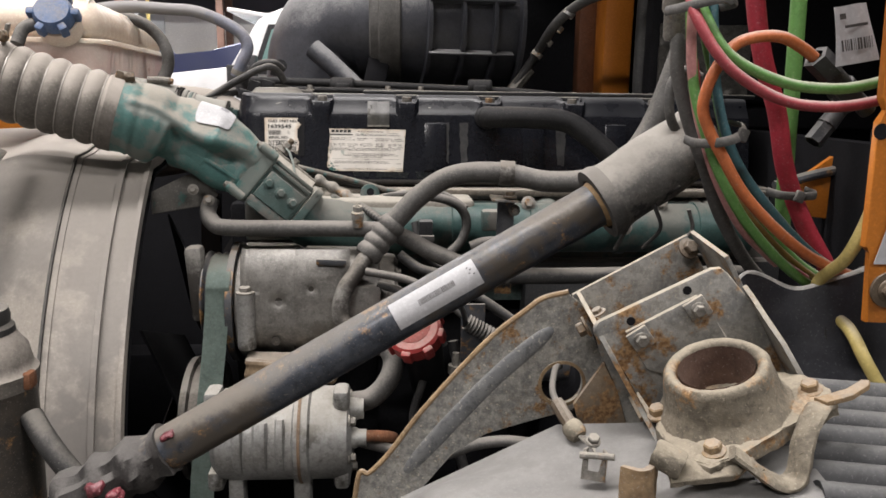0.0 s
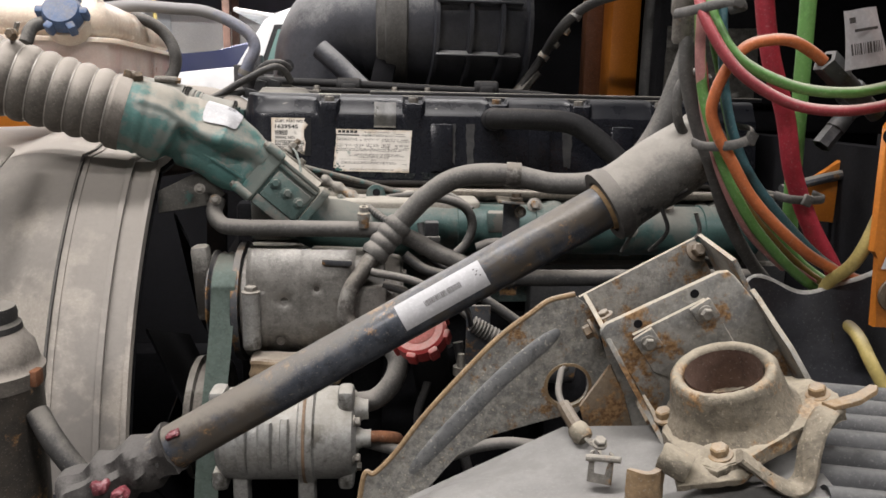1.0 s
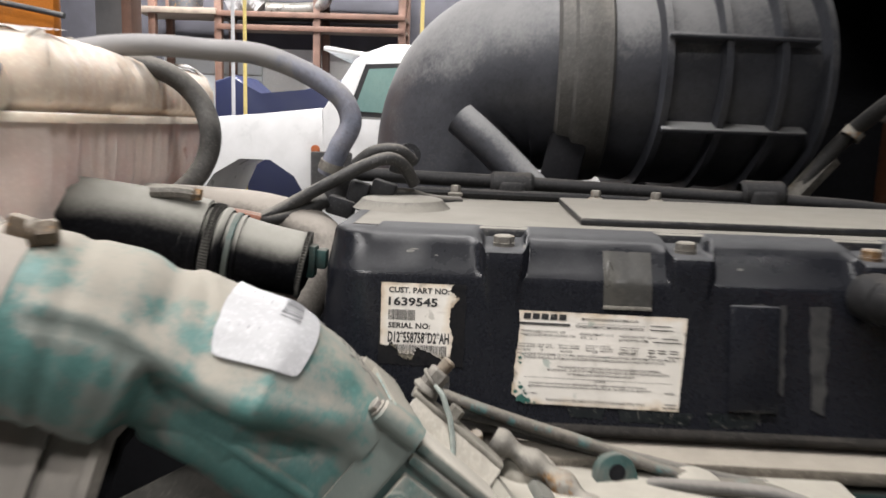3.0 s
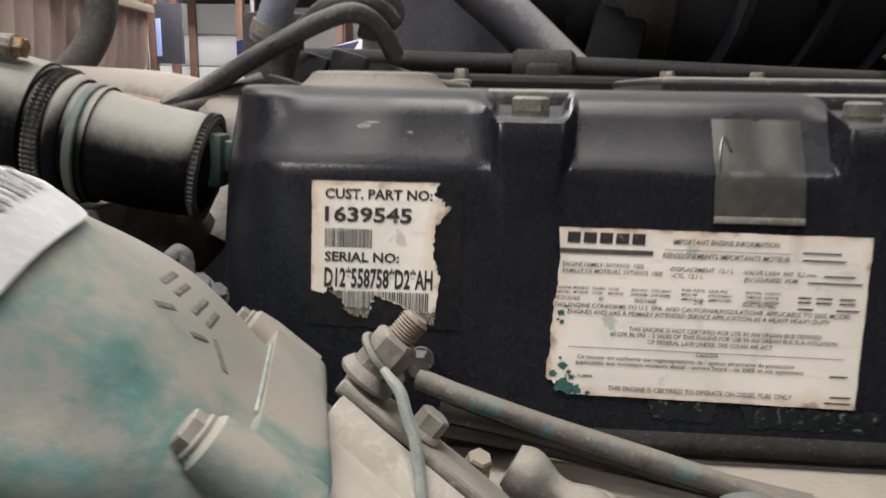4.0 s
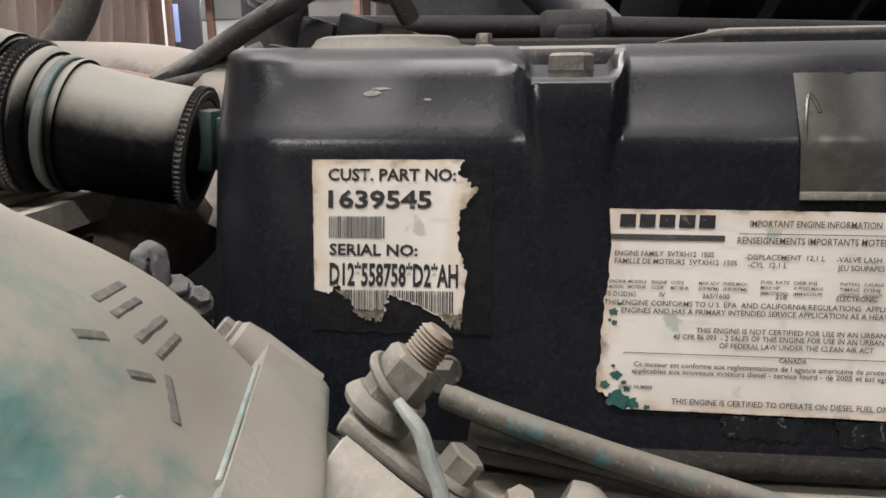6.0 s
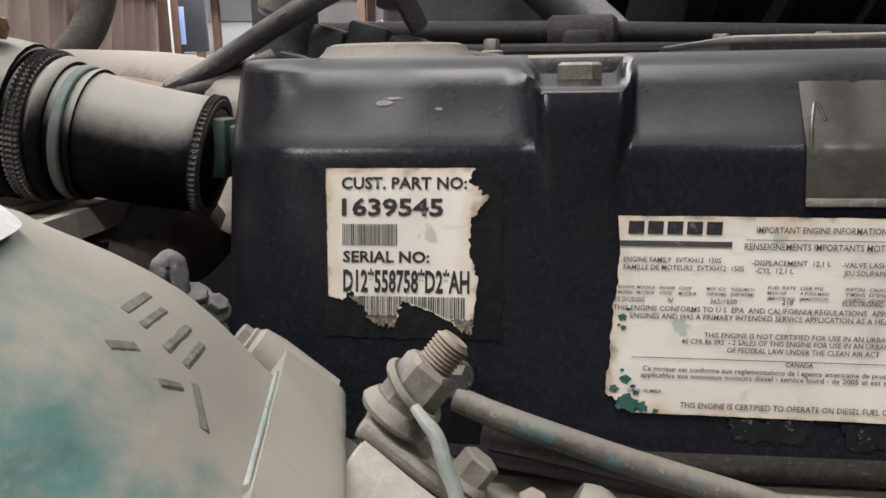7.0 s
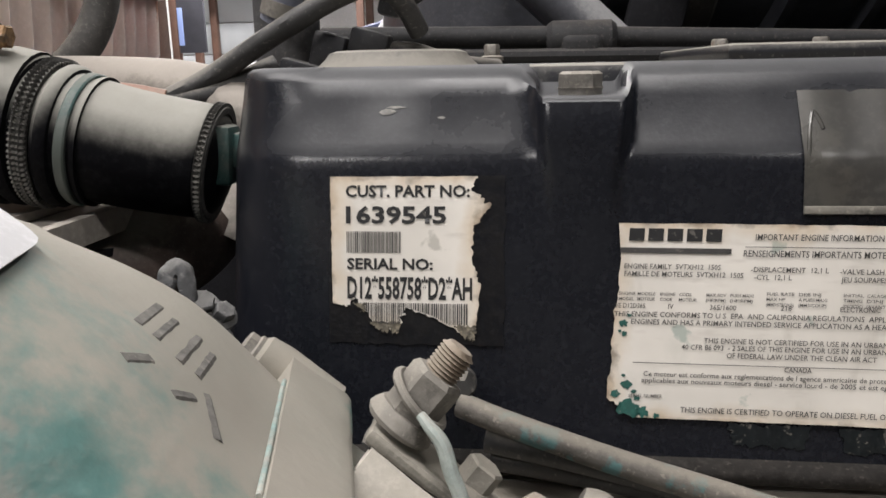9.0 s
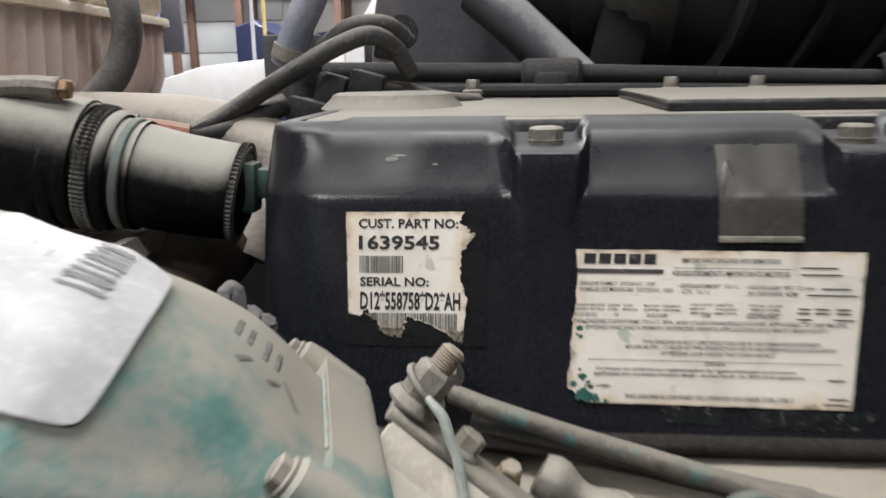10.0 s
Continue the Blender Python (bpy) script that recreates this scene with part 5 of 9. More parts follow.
hood = thing("tilted_hood", (-1.3, 2.6, 1.4), "orange tilted truck hood panel with a grey pipe handle", "truck hood")
part("panel", box((1.3, 0.04, 1.3), (-1.79, 2.62, 2.3), bevel=0.015), ORANGE, hood)
part("handle", tube([(-1.315, 2.57, 2.05), (-1.320, 2.57, 2.17), (-1.31, 2.57, 2.20), (-1.24, 2.57, 2.19), (-1.15, 2.57, 2.175), (-1.10, 2.57, 2.165)], 0.007, None, 10), STEEL_DARK, hood, "thin grey pipe handle")
part("hinge_arm", tube([(-1.45, 2.61, 1.70), (-1.45, 2.4, 1.3), (-1.42, 2.1, 1.05)], 0.03, None, 12), BLACK, hood, "black hinge arm")

# ---- alternator, belt, compressor ----
alt = thing("alternator", (-0.11, 1.24, 1.45), "grimy cast aluminium alternator with ventilation holes", "alternator")
AL = (1.236, 1.537)
ab = bmesh.new()
lathe([(-0.228, 0.0), (-0.228, 0.078), (-0.222, 0.087), (-0.14, 0.088), (-0.137, 0.084), (-0.128, 0.084), (-0.125, 0.088), (-0.035, 0.086), (-0.012, 0.078), (-0.006, 0.06), (-0.006, 0.0)], (0, *AL), X, ab, 48)
ALT = mat("greasy_alternator_casting", (0.225, 0.216, 0.20), (0.10, 0.096, 0.088), rough=0.5, metal=0.3, grime=0.8, patch=(0.115, 0.105, 0.092), patch_amt=0.22, patch_scale=11.0, bump=0.6, scale=14, dust=0.12, dust_col=(0.24, 0.215, 0.18))
part("housing", ab, ALT, alt)
part("front_ring", lathe([(-0.236, 0.05), (-0.236, 0.094), (-0.226, 0.094), (-0.226, 0.08)], (0, *AL), X, None, 48), STEEL_DARK, alt, "dark front ring")


def on_alt(x, ang, lift=0.099):
    d = Vector((0, math.cos(radians(ang)), math.sin(radians(ang))))
    return Vector((x, *AL)) + d * lift * 0.89, d


DIMPLES = ((-0.158, 1.560, 0.012), (-0.164, 1.498, 0.010), (-0.1115, 1.4885, 0.011), (-0.110, 1.5785, 0.007))


def alt_face(u, v):
    """The cast face towards the near side: bulged, with a joint ridge and dimples."""
    x, z = -0.214 + 0.160 * u, 1.474 + 0.160 * v
    y = 1.1465 + 0.030 * abs(2 * v - 1.05) ** 4 + 0.012 * abs(2 * u - 1) ** 10
    y -= 0.0022 * hump(x, -0.135, 0.003) + 0.0035 * smooth01((-0.200 - x) / 0.004) + 0.003 * smooth01((-0.185 - x) / 0.003) * smooth01((1.575 - z) / 0.004)
    for dx, dz, r in DIMPLES:
        y += 0.55 * r * math.exp(-((x - dx) ** 2 + (z - dz) ** 2) / (r * 0.75) ** 2)
    return (x, y + 0.0012 * noise.noise(Vector((x * 40, z * 40, 3))), z)


part("cast_face", sheet(alt_face, 70, 70, 0.004), ALT, alt, "grimy cast face with dimples", smooth=60)
# Dark discs in the dimples paint the shade inside the vents.
for dx, dz, r in DIMPLES:
    part("vent_hole", lathe([(-0.002, r * 0.66), (0.0006, r * 0.62), (0.0006, 0)], (dx, 1.1465 + 0.46 * r, dz), (0, -1, 0), None, 20), mat("recess_shade", (0.03, 0.026, 0.022), (0.05, 0.043, 0.036), rough=0.6, bump=0.4), alt)
part("end_plate", box((0.046, 0.030, 0.098), (-0.0305, 1.166, 1.532), bevel=0.004), ALT, alt, "flat rear end plate")
# Black block painted in for the slot's dark inside.
part("plate_slot", box((0.010, 0.004, 0.008), (-0.0240, 1.1503, 1.525), bevel=0.0005), BLACK, alt)
part("terminal_bar", box((0.044, 0.008, 0.009), pose(-0.080, 1.152, 1.6185, 0, 2, 0), bevel=0.002), STEEL_DARK, alt)
at, d = on_alt(-0.205, 178, 0.104)
part("lug", tube([at + Vector((0, 0, 0.035)), at, at + Vector((0, 0, -0.05))], 0.013, None, 14), ALU, alt)
part("lug_bolt", bolt(at + Vector((0, 0, 0.034)), Z, 0.009, 0.010), BOLT, alt)
part("guard", roughen(box((0.135, 0.036, 0.038), pose(-0.140, 1.142, 1.459, 6, 2, 0), bevel=0.006), 0.003, 60, 3), mat("tan_grease_crust", (0.21, 0.15, 0.09), (0.10, 0.07, 0.045), rough=0.8, bump=0.6, dust=0.3), alt, "tan crusted lower guard")
part("rear_cover", lathe([(-0.01, 0.078), (0.012, 0.074), (0.018, 0.066), (0.018, 0)], (0, *AL), X, None, 36), ALU_DARK, alt)
for k in range(5):
    at, d = on_alt(0.008, 120 + 30 * k, 0.07)
    part("rear_bolt", bolt((0.016, at.y, at.z), X, 0.006, 0.007), BOLT, alt)

pul = thing("alternator_pulley", (-0.26, 1.22, 1.54), "pale alternator drive pulley with belt grooves", "pulley")
part("wheel", lathe([(-0.276, 0.0), (-0.276, 0.060), (-0.274, 0.074), (-0.272, 0.074), (-0.268, 0.068), (-0.262, 0.072), (-0.256, 0.068), (-0.250, 0.072), (-0.244, 0.068), (-0.238, 0.07), (-0.238, 0.0)], (0, 1.225, 1.545), X, None, 40), STEEL_DARK, pul)
part("belt_guard", box((0.026, 0.03, 0.115), pose(-0.283, 1.19, 1.578, 0, -4, 0), bevel=0.007), ALU_DARK, pul, "pale cast belt guard arm")
belt = thing("drive_belt", (-0.26, 1.12, 1.3), "worn grey-green ribbed drive belt", "belt")
bl = bmesh.new()
BELT_LINE = [(1.215, 1.617), (1.175, 1.607), (1.150, 1.585), (1.147, 1.560), (1.128, 1.45), (1.105, 1.32), (1.09, 1.24)]
bp = spline([(-0.246, y, z) for y, z in BELT_LINE], 6)
rows = []
for i, p in enumerate(bp):
    sh = -0.025 * smooth01((1.60 - p.z) / 0.35)
    rows.append([bl.verts.new((p.x + sh + w, p.y + 0.002 * (w > 0), p.z)) for w in (-0.017, -0.0085, 0.0, 0.0085, 0.017)])
for a, b in zip(rows, rows[1:]):
    for k in range(4):
        bl.faces.new((a[k], a[k + 1], b[k + 1], b[k]))
bmesh.ops.solidify(bl, geom=list(bl.faces), thickness=0.006)
part("belt_run", bl, BELT, belt)
cr = thing("crank_pulley", (-0.28, 1.15, 1.35), "dull steel belt pulley beside the compressor", "pulley")
part("wheel", lathe([(-0.312, 0.0), (-0.312, 0.075), (-0.308, 0.096), (-0.298, 0.098), (-0.296, 0.088), (-0.285, 0.088), (-0.275, 0.092), (-0.268, 0.088), (-0.262, 0.09), (-0.262, 0.0)], (0, 1.215, 1.350), X, None, 44), ALU_DARK, cr)
part("hub", lathe([(-0.325, 0.0), (-0.325, 0.03), (-0.312, 0.05)], (0, 1.215, 1.350), X, None, 28), BOLT, cr)

EDGE_BROWN = mat("rust_stain_line", (0.20, 0.13, 0.08), (0.13, 0.09, 0.06), rough=0.8, bump=0.4)
comp = thing("air_con_compressor", (-0.13, 1.03, 1.33), "pale cast aluminium air conditioning compressor", "compressor")
CP = (1.062, 1.394)
cbm = bmesh.new()
lathe([(-0.235, 0.0), (-0.235, 0.050), (-0.225, 0.062), (-0.20, 0.064), (-0.125, 0.064), (-0.122, 0.069), (-0.104, 0.069), (-0.101, 0.064), (-0.07, 0.064), (-0.052, 0.060), (-0.046, 0.05), (-0.046, 0.0)], (0, *CP), X, cbm, 40)
part("barrel", cbm, ALU, comp)
for px_, w, h in ((-0.196, 0.014, 0.080), (-0.166, 0.020, 0.066), (-0.140, 0.012, 0.074)):
    part("rib_pad", sheet(lambda u, v: (px_ + w * (u - 0.5), CP[0] - (0.0685 - 0.004 * abs(2 * u - 1) ** 6) * math.cos(h / 0.128 * (2 * v - 1)), CP[1] + 0.006 + 0.0685 * math.sin(h / 0.128 * (2 * v - 1))), 6, 14, 0.004), ALU, comp, "raised cast pad")
part("seam_band", lathe([(-0.117, 0.066), (-0.117, 0.0702), (-0.113, 0.0702), (-0.113, 0.066)], (0, *CP), X, None, 40), EDGE_BROWN, comp, "rust-stained joint line")
for x in (-0.232, -0.06):
    for zz in (-0.055, 0.06):
        part("ear", box((0.022, 0.04, 0.030), (x, CP[0] - 0.02, CP[1] + zz), bevel=0.007), ALU, comp)
for k in range(6):
    a = radians(60 * k + 20)
    part("end_bolt", bolt((-0.050, CP[0] + 0.050 * math.cos(a), CP[1] + 0.050 * math.sin(a)), X, 0.006, 0.010), BOLT, comp)
part("port", lathe([(0, 0.016), (0.012, 0.017), (0.02, 0.014), (0.026, 0.014)], (-0.056, CP[0] - 0.015, CP[1] + 0.040), X, None, 18), ALU, comp)
part("port", lathe([(0, 0.014), (0.014, 0.015), (0.02, 0.012), (0.03, 0.012)], (-0.056, CP[0] - 0.03, CP[1] + 0.004), X, None, 18), ALU, comp)
part("foot", box((0.022, 0.03, 0.05), (-0.205, CP[0] - 0.02, CP[1] - 0.075), bevel=0.006), ALU, comp)
part("foot", box((0.024, 0.03, 0.05), (-0.115, CP[0] - 0.02, CP[1] - 0.075), bevel=0.006), ALU, comp)

hose("suction_hose", [(-0.05, 1.06, 1.437), (-0.020, 1.07, 1.44), (0.004, 1.075, 1.465), (0.010, 1.09, 1.492), (-0.010, 1.105, 1.52)], 0.015, RUBBER_GREY, "grey suction hose curving out of the compressor")
hose("discharge_pipe", [(-0.048, 1.03, 1.398), (-0.02, 1.035, 1.399), (0.005, 1.05, 1.390), (0.012, 1.07, 1.375), (0.012, 1.08, 1.34)], 0.008, RUST, "rusty brown steel pipe bending down")

# ---- air conditioning hose ----
ac = thing("air_con_hose", (0.0, 1.17, 1.5), "grey ribbed-ferrule air conditioning hose in a steel clip", "hose")
part("lower_pipe", tube([(-0.005, 1.11, 1.50), (-0.045, 1.125, 1.515), (-0.066, 1.135, 1.54), (-0.062, 1.145, 1.575), (-0.042, 1.16, 1.605), (-0.022, 1.178, 1.632)], 0.0125, None, 16), ALU_DARK, ac, "metal pipe end")
part("ferrule", tube([(-0.030, 1.175, 1.622), (-0.008, 1.185, 1.648), (0.014, 1.19, 1.674)], lambda s: 0.0185 + 0.0025 * abs(math.sin(s * math.pi * 4)), None, 18, 24), RUBBER_GREY, ac, "ribbed crimped ferrule")
part("hose", tube([(0.012, 1.19, 1.672), (0.028, 1.19, 1.690), (0.050, 1.19, 1.712), (0.085, 1.188, 1.737), (0.125, 1.185, 1.748), (0.179, 1.180, 1.748), (0.24, 1.165, 1.738), (0.307, 1.15, 1.746), (0.358, 1.15, 1.780), (0.392, 1.15, 1.838), (0.411, 1.15, 1.910), (0.425, 1.15, 1.968), (0.436, 1.15, 2.03), (0.45, 1.16, 2.12)], lambda s: 0.0158 - 0.0048 * smooth01((s - 0.62) / 0.12), None, 18), RUBBER_GREY, ac)
part("clip", lathe([(-0.011, 0.0170), (-0.011, 0.0190), (0.011, 0.0190), (0.011, 0.0170)], (0.180, 1.180, 1.748), (1, -0.1, -0.05), None, 24), ALU_DARK, ac, "steel clip band")
post = thing("hose_clip_post", (0.18, 1.2, 1.55), "dark bent steel post holding the hose clip", "bracket")
part("post", box((0.026, 0.006, 0.15), pose(0.183, 1.205, 1.630, 3, 0, 0), bevel=0.001), STEEL_DARK, post)
part("shelf", box((0.040, 0.035, 0.004), pose(0.178, 1.190, 1.7085, 4, 4, 0), bevel=0.001), STEEL_RUST, post)
part("clip_bolt", bolt((0.186, 1.180, 1.712), Z, 0.007, 0.009), BOLT_RUST, post)
part("clip_nut", bolt((0.196, 1.198, 1.690), (0, -1, 0), 0.006, 0.008), BOLT, post)

# ---- pipe with vent stub before the throttle ----
cool = thing("coolant_pipe", (-0.15, 1.21, 1.65), "grey steel coolant pipe with a small vent stub", "pipe")
part("pipe", tube([(-0.268, 1.235, 1.700), (-0.272, 1.225, 1.680), (-0.262, 1.215, 1.665), (-0.240, 1.21, 1.6595), (-0.15, 1.21, 1.6585), (-0.05, 1.21, 1.658), (0.005, 1.212, 1.655)], 0.0125, None, 16), RUBBER_GREY, cool)
part("vent_stub", lathe([(0, 0.008), (0.010, 0.008), (0.011, 0.0095), (0.022, 0.0095), (0.024, 0.007), (0.032, 0.007), (0.032, 0.004), (0.02, 0.004)], (-0.043, 1.200, 1.664), (0, -0.15, 1), None, 14), STEEL_RUST, cool, "brown vent stub")
part("hose", tube([(0.0, 1.212, 1.656), (0.035, 1.205, 1.642), (0.066, 1.20, 1.626), (0.119, 1.20, 1.603), (0.160, 1.20, 1.588), (0.19, 1.205, 1.583)], 0.0135, None, 16), RUBBER_GREY, cool, "grey rubber hose end")
hose("lower_coolant_hose", [(0.19, 1.205, 1.584), (0.28, 1.21, 1.583), (0.40, 1.22, 1.582), (0.60, 1.24, 1.58)], 0.013, RUBBER, "dark coolant hose running back along the block")

# ---- breather hose on the cover ----
bh = thing("breather_hose", (0.25, 1.38, 1.82), "thick black breather hose on the valve cover", "hose")
part("hose_end", lathe([(-0.010, 0.0), (-0.010, 0.0195), (0.004, 0.0205), (0.012, 0.019), (0.012, 0)], (0.176, 1.405, 1.8225), (0.1, -1, 0), None, 22), RAIL, bh)
part("rubber", tube([(0.172, 1.42, 1.822), (0.185, 1.385, 1.824), (0.238, 1.372, 1.824), (0.305, 1.37, 1.819), (0.345, 1.365, 1.797), (0.385, 1.355, 1.763), (0.43, 1.345, 1.72)], 0.0185, None, 18), RAIL, bh)

# ---- steering shaft with its rubber sleeve ----
sh = thing("steering_shaft", (-0.1, 0.83, 1.55), "black steel steering shaft with white barcode sticker", "steering shaft")
SH0, SH1 = Vector((-0.292, 0.825, 1.452)), Vector((0.262, 0.866, 1.7655))
SHD = (SH1 - SH0).normalized()
part("tube", tube([SH0, SH1], 0.0245, None, 28), mat("dirty_black_shaft_paint", (0.026, 0.031, 0.042), (0.065, 0.072, 0.086), rough=0.32, metal=0.1, dust=0.20, dust_col=(0.22, 0.198, 0.170), dust_at=((-0.093, 0.825, 1.570), 0.16, 0.45), dust_var=1.2, rust=0.10, bump=0.3, patch=(0.065, 0.055, 0.045), patch_amt=0.40, patch_scale=7.0, scale=55, grime=0.9), sh)
part("torn_boot", tube([SH0 - SHD * 0.05, SH0 - SHD * 0.01, SH0 + SHD * 0.03, SH0 + SHD * 0.07], lambda s: 0.033 - 0.006 * s + 0.003 * math.sin(s * 20), None, 20, 8, wobble=0.25), mat("black_greasy_boot", (0.030, 0.028, 0.027), (0.048, 0.044, 0.042), rough=0.75, bump=1.0, spec=0.25, grime=1.0, dust=0.42, dust_col=(0.15, 0.142, 0.135), fleck=(430.0, 0.2)), sh, "torn greasy rubber boot")
FLESH = mat("red_grease", (0.22, 0.05, 0.062), (0.10, 0.02, 0.028), rough=0.4, bump=1.0, grime=1.0)
for at, way, rr in (((-0.010, -0.034, 0.006), (0.014, 0.002, 0.003), 0.0075), ((0.012, -0.036, 0.004), (0.010, 0.0, -0.008), 0.0085), ((0.060, -0.012, 0.052), (0.014, 0.0, 0.008), 0.0045)):
    part("grease", roughen(tube([SH0 + Vector(at), SH0 + Vector(at) + Vector(way) * 0.5 + Vector((0, -0.002, 0.002)), SH0 + Vector(at) + Vector(way)], lambda s, rr=rr: rr * math.sqrt(max(0.1, 1 - (2 * s - 1) ** 4)), None, 12, 6), 0.0045, 110, 2), FLESH, sh, "red grease in the torn boot")
sl = bmesh.new()
tube([Vector((0.240, 0.865, 1.752)), Vector((0.285, 0.877, 1.779)), Vector((0.330, 0.888, 1.806)), Vector((0.355, 0.893, 1.822))], lambda s: 0.0385 - 0.001 * math.sin(s * 9), sl, 28, 6, wobble=0.02)
part("rubber_sleeve", sl, mat("dusty_grey_sleeve", (0.14, 0.136, 0.127), (0.085, 0.083, 0.079), rough=0.85, dust=0.6, dust_col=(0.34, 0.318, 0.285), grime=0.7, patch=(0.03, 0.03, 0.032), patch_amt=0.22, patch_scale=25, bump=0.5), sh, "thick dusty grey rubber sleeve")
part("sleeve_lip", lathe([(-0.006, 0.030), (-0.006, 0.0405), (0.004, 0.0415), (0.010, 0.039)], (0.238, 0.8645, 1.751), SHD, None, 30), RUBBER_GREY, sh)
part("rust_ring", lathe([(-0.005, 0.0247), (-0.005, 0.0258), (0.0, 0.0275), (0.0, 0.02)], (0.234, 0.8635, 1.7485), SHD, None, 26), mat("ochre_rust", (0.26, 0.17, 0.08), (0.17, 0.10, 0.05), rough=0.85, bump=0.6), sh, "rust ring at the sleeve's mouth")
stick = thing("shaft_sticker", (0.06, 0.82, 1.66), "white barcode sticker wrapped round the black shaft", "sticker")
mid0, mid1 = SH0.lerp(SH1, 0.552), SH0.lerp(SH1, 0.711)
toward = (Vector((0.02, 0.10, 1.87)) - mid0)
toward = (toward - SHD * toward.dot(SHD)).normalized()
acr = SHD.cross(toward).normalized()
if acr.z < 0:
    acr = -acr


def wrap(u, v, lift):
    a = radians(-33 + 72 * v)
    d = toward * math.cos(a) + acr * math.sin(a)
    return mid0.lerp(mid1, u) + d * (0.0245 + lift)


part("paper", sheet(lambda u, v: wrap(u, v, 0.0006), 8, 14, 0.0003), PAPER, stick)
rn = random.Random(4)
bc = bmesh.new()
u = 0.30
while u < 0.72:
    w = rn.choice((0.004, 0.006, 0.009))
    vs = [bc.verts.new(wrap(a, b, 0.0011)) for a, b in ((u, 0.42), (u + w, 0.42), (u + w, 0.62), (u, 0.62))]
    bc.faces.new(vs)
    u += w + rn.choice((0.005, 0.008))
part("barcode", bc, INK_SOFT, stick, smooth=0)
hb_ = bmesh.new()
for k, (a, b) in enumerate(((0.90, 0.72), (0.925, 0.62), (0.90, 0.52), (0.94, 0.44))):
    hb_.faces.new([hb_.verts.new(wrap(a + i * 0.02, b + j * 0.05, 0.0011)) for i, j in ((0, 0), (1, 0.4), (1.2, 1), (0.1, 0.7))])
part("handwriting", hb_, INK_SOFT, stick, smooth=0)

# pipe sticker laid on the green casting
from mathutils.bvhtree import BVHTree
skin = BVHTree.FromPolygons([v.co.copy() for v in casting_ob.data.vertices], [list(p.vertices) for p in casting_ob.data.polygons])
Q = [Vector(q) for q in ((-0.2835, 1.2700, 1.8440), (-0.2338, 1.2698, 1.8265), (-0.2283, 1.2017, 1.8089), (-0.2793, 1.2050, 1.8170))]


def on_pipe(u, v, lift):
    p = Q[3].lerp(Q[2], u).lerp(Q[0].lerp(Q[1], u), v)
    hit, normal, _, _ = skin.find_nearest(p)
    if normal.z < 0:
        normal = -normal
    return hit + normal * lift


def rounded_corner(u, v):
    return 0.5 + (u - 0.5) * (1 - 0.05 * abs(2 * v - 1) ** 10), 0.5 + (v - 0.5) * (1 - 0.05 * abs(2 * u - 1) ** 10)


part("paper", sheet(lambda u, v: on_pipe(*rounded_corner(u, v), 0.0024), 20, 20, 0.0003), PAPER, stq)
for k in range(9):
    v0 = 0.44 + 0.045 * k
    w = (0.016, 0.028, 0.02)[k % 3]
    bb2 = bmesh.new()
    bb2.faces.new([bb2.verts.new(on_pipe(a, b, 0.0032)) for a, b in ((0.60, v0), (0.74, v0), (0.74, v0 + w), (0.60, v0 + w))])
    part("code_bar", bb2, mat("pale_grey_print", (0.17, 0.17, 0.18), rough=0.6, bump=0), stq, smooth=0)
for k in range(4):
    bmk = bmesh.new()
    bmk.faces.new([bmk.verts.new(on_pipe(a, b, 0.0032)) for a, b in ((0.12 + 0.11 * k, 0.30), (0.135 + 0.11 * k, 0.30), (0.135 + 0.11 * k, 0.75 - 0.05 * k), (0.12 + 0.11 * k, 0.75 - 0.05 * k))])
    part("print_bar", bmk, mat("grey_print", (0.42, 0.42, 0.43), rough=0.6, bump=0), stq, smooth=0)

# cast figures on the pipe, kept as plain bars; grime and shading in their colour
CAST_GRIME_SHADE = mat("grime_and_shading_casting", (0.085, 0.081, 0.074), (0.15, 0.142, 0.128), rough=0.9, bump=0.6, grime=0.6, scale=220)
FAT = 1.9
STROKES = [((-0.0365, 0.0280), (-0.0325, 0.0350), 1.2), ((-0.0392, 0.0455), (-0.0388, 0.0660), 1.1), ((-0.0345, 0.0450), (-0.0338, 0.0640), 0.9), ((-0.0280, 0.0440), (-0.0272, 0.0665), 1.2),
           ((-0.0228, 0.0455), (-0.0222, 0.0640), 1.0), ((-0.0250, 0.0300), (-0.0210, 0.0360), 1.0), ((-0.0190, 0.0420), (-0.0125, 0.0295), 1.1)]
for g, (a, b, fat) in enumerate(STROKES):
    line = []
    for k in range(13):
        q = Vector((*a, 0)).lerp(Vector((*b, 0)), k / 12)
        hit, normal, _, _ = skin.ray_cast(on_flange(q.x, 0.04, q.y), -QT)
        line.append(hit - QT * (0.00150 * FAT * fat - 0.00034))
    part("cast_bar", tube(line, lambda s, f=fat * FAT, g=g: 0.00150 * f * (1 + 0.03 * noise.noise(Vector((g * 2.7, s * 6, 1.3)))), None, 10, raw=True), CAST_GRIME_SHADE, pipe)
crease = [on_flange(-0.0006, -0.0006, d) for d in (0.092, 0.075, 0.060, 0.045, 0.020)]
part("crease", tube(crease, lambda s: 0.0007 * (1 + 0.05 * noise.noise(Vector((s * 9, 0.3, 2.0)))), None, 10), mat("rubbed_pale_teal", (0.20, 0.29, 0.275), (0.29, 0.275, 0.24), rough=0.7, scale=160, bump=0.3), pipe, "worn pale teal crease")

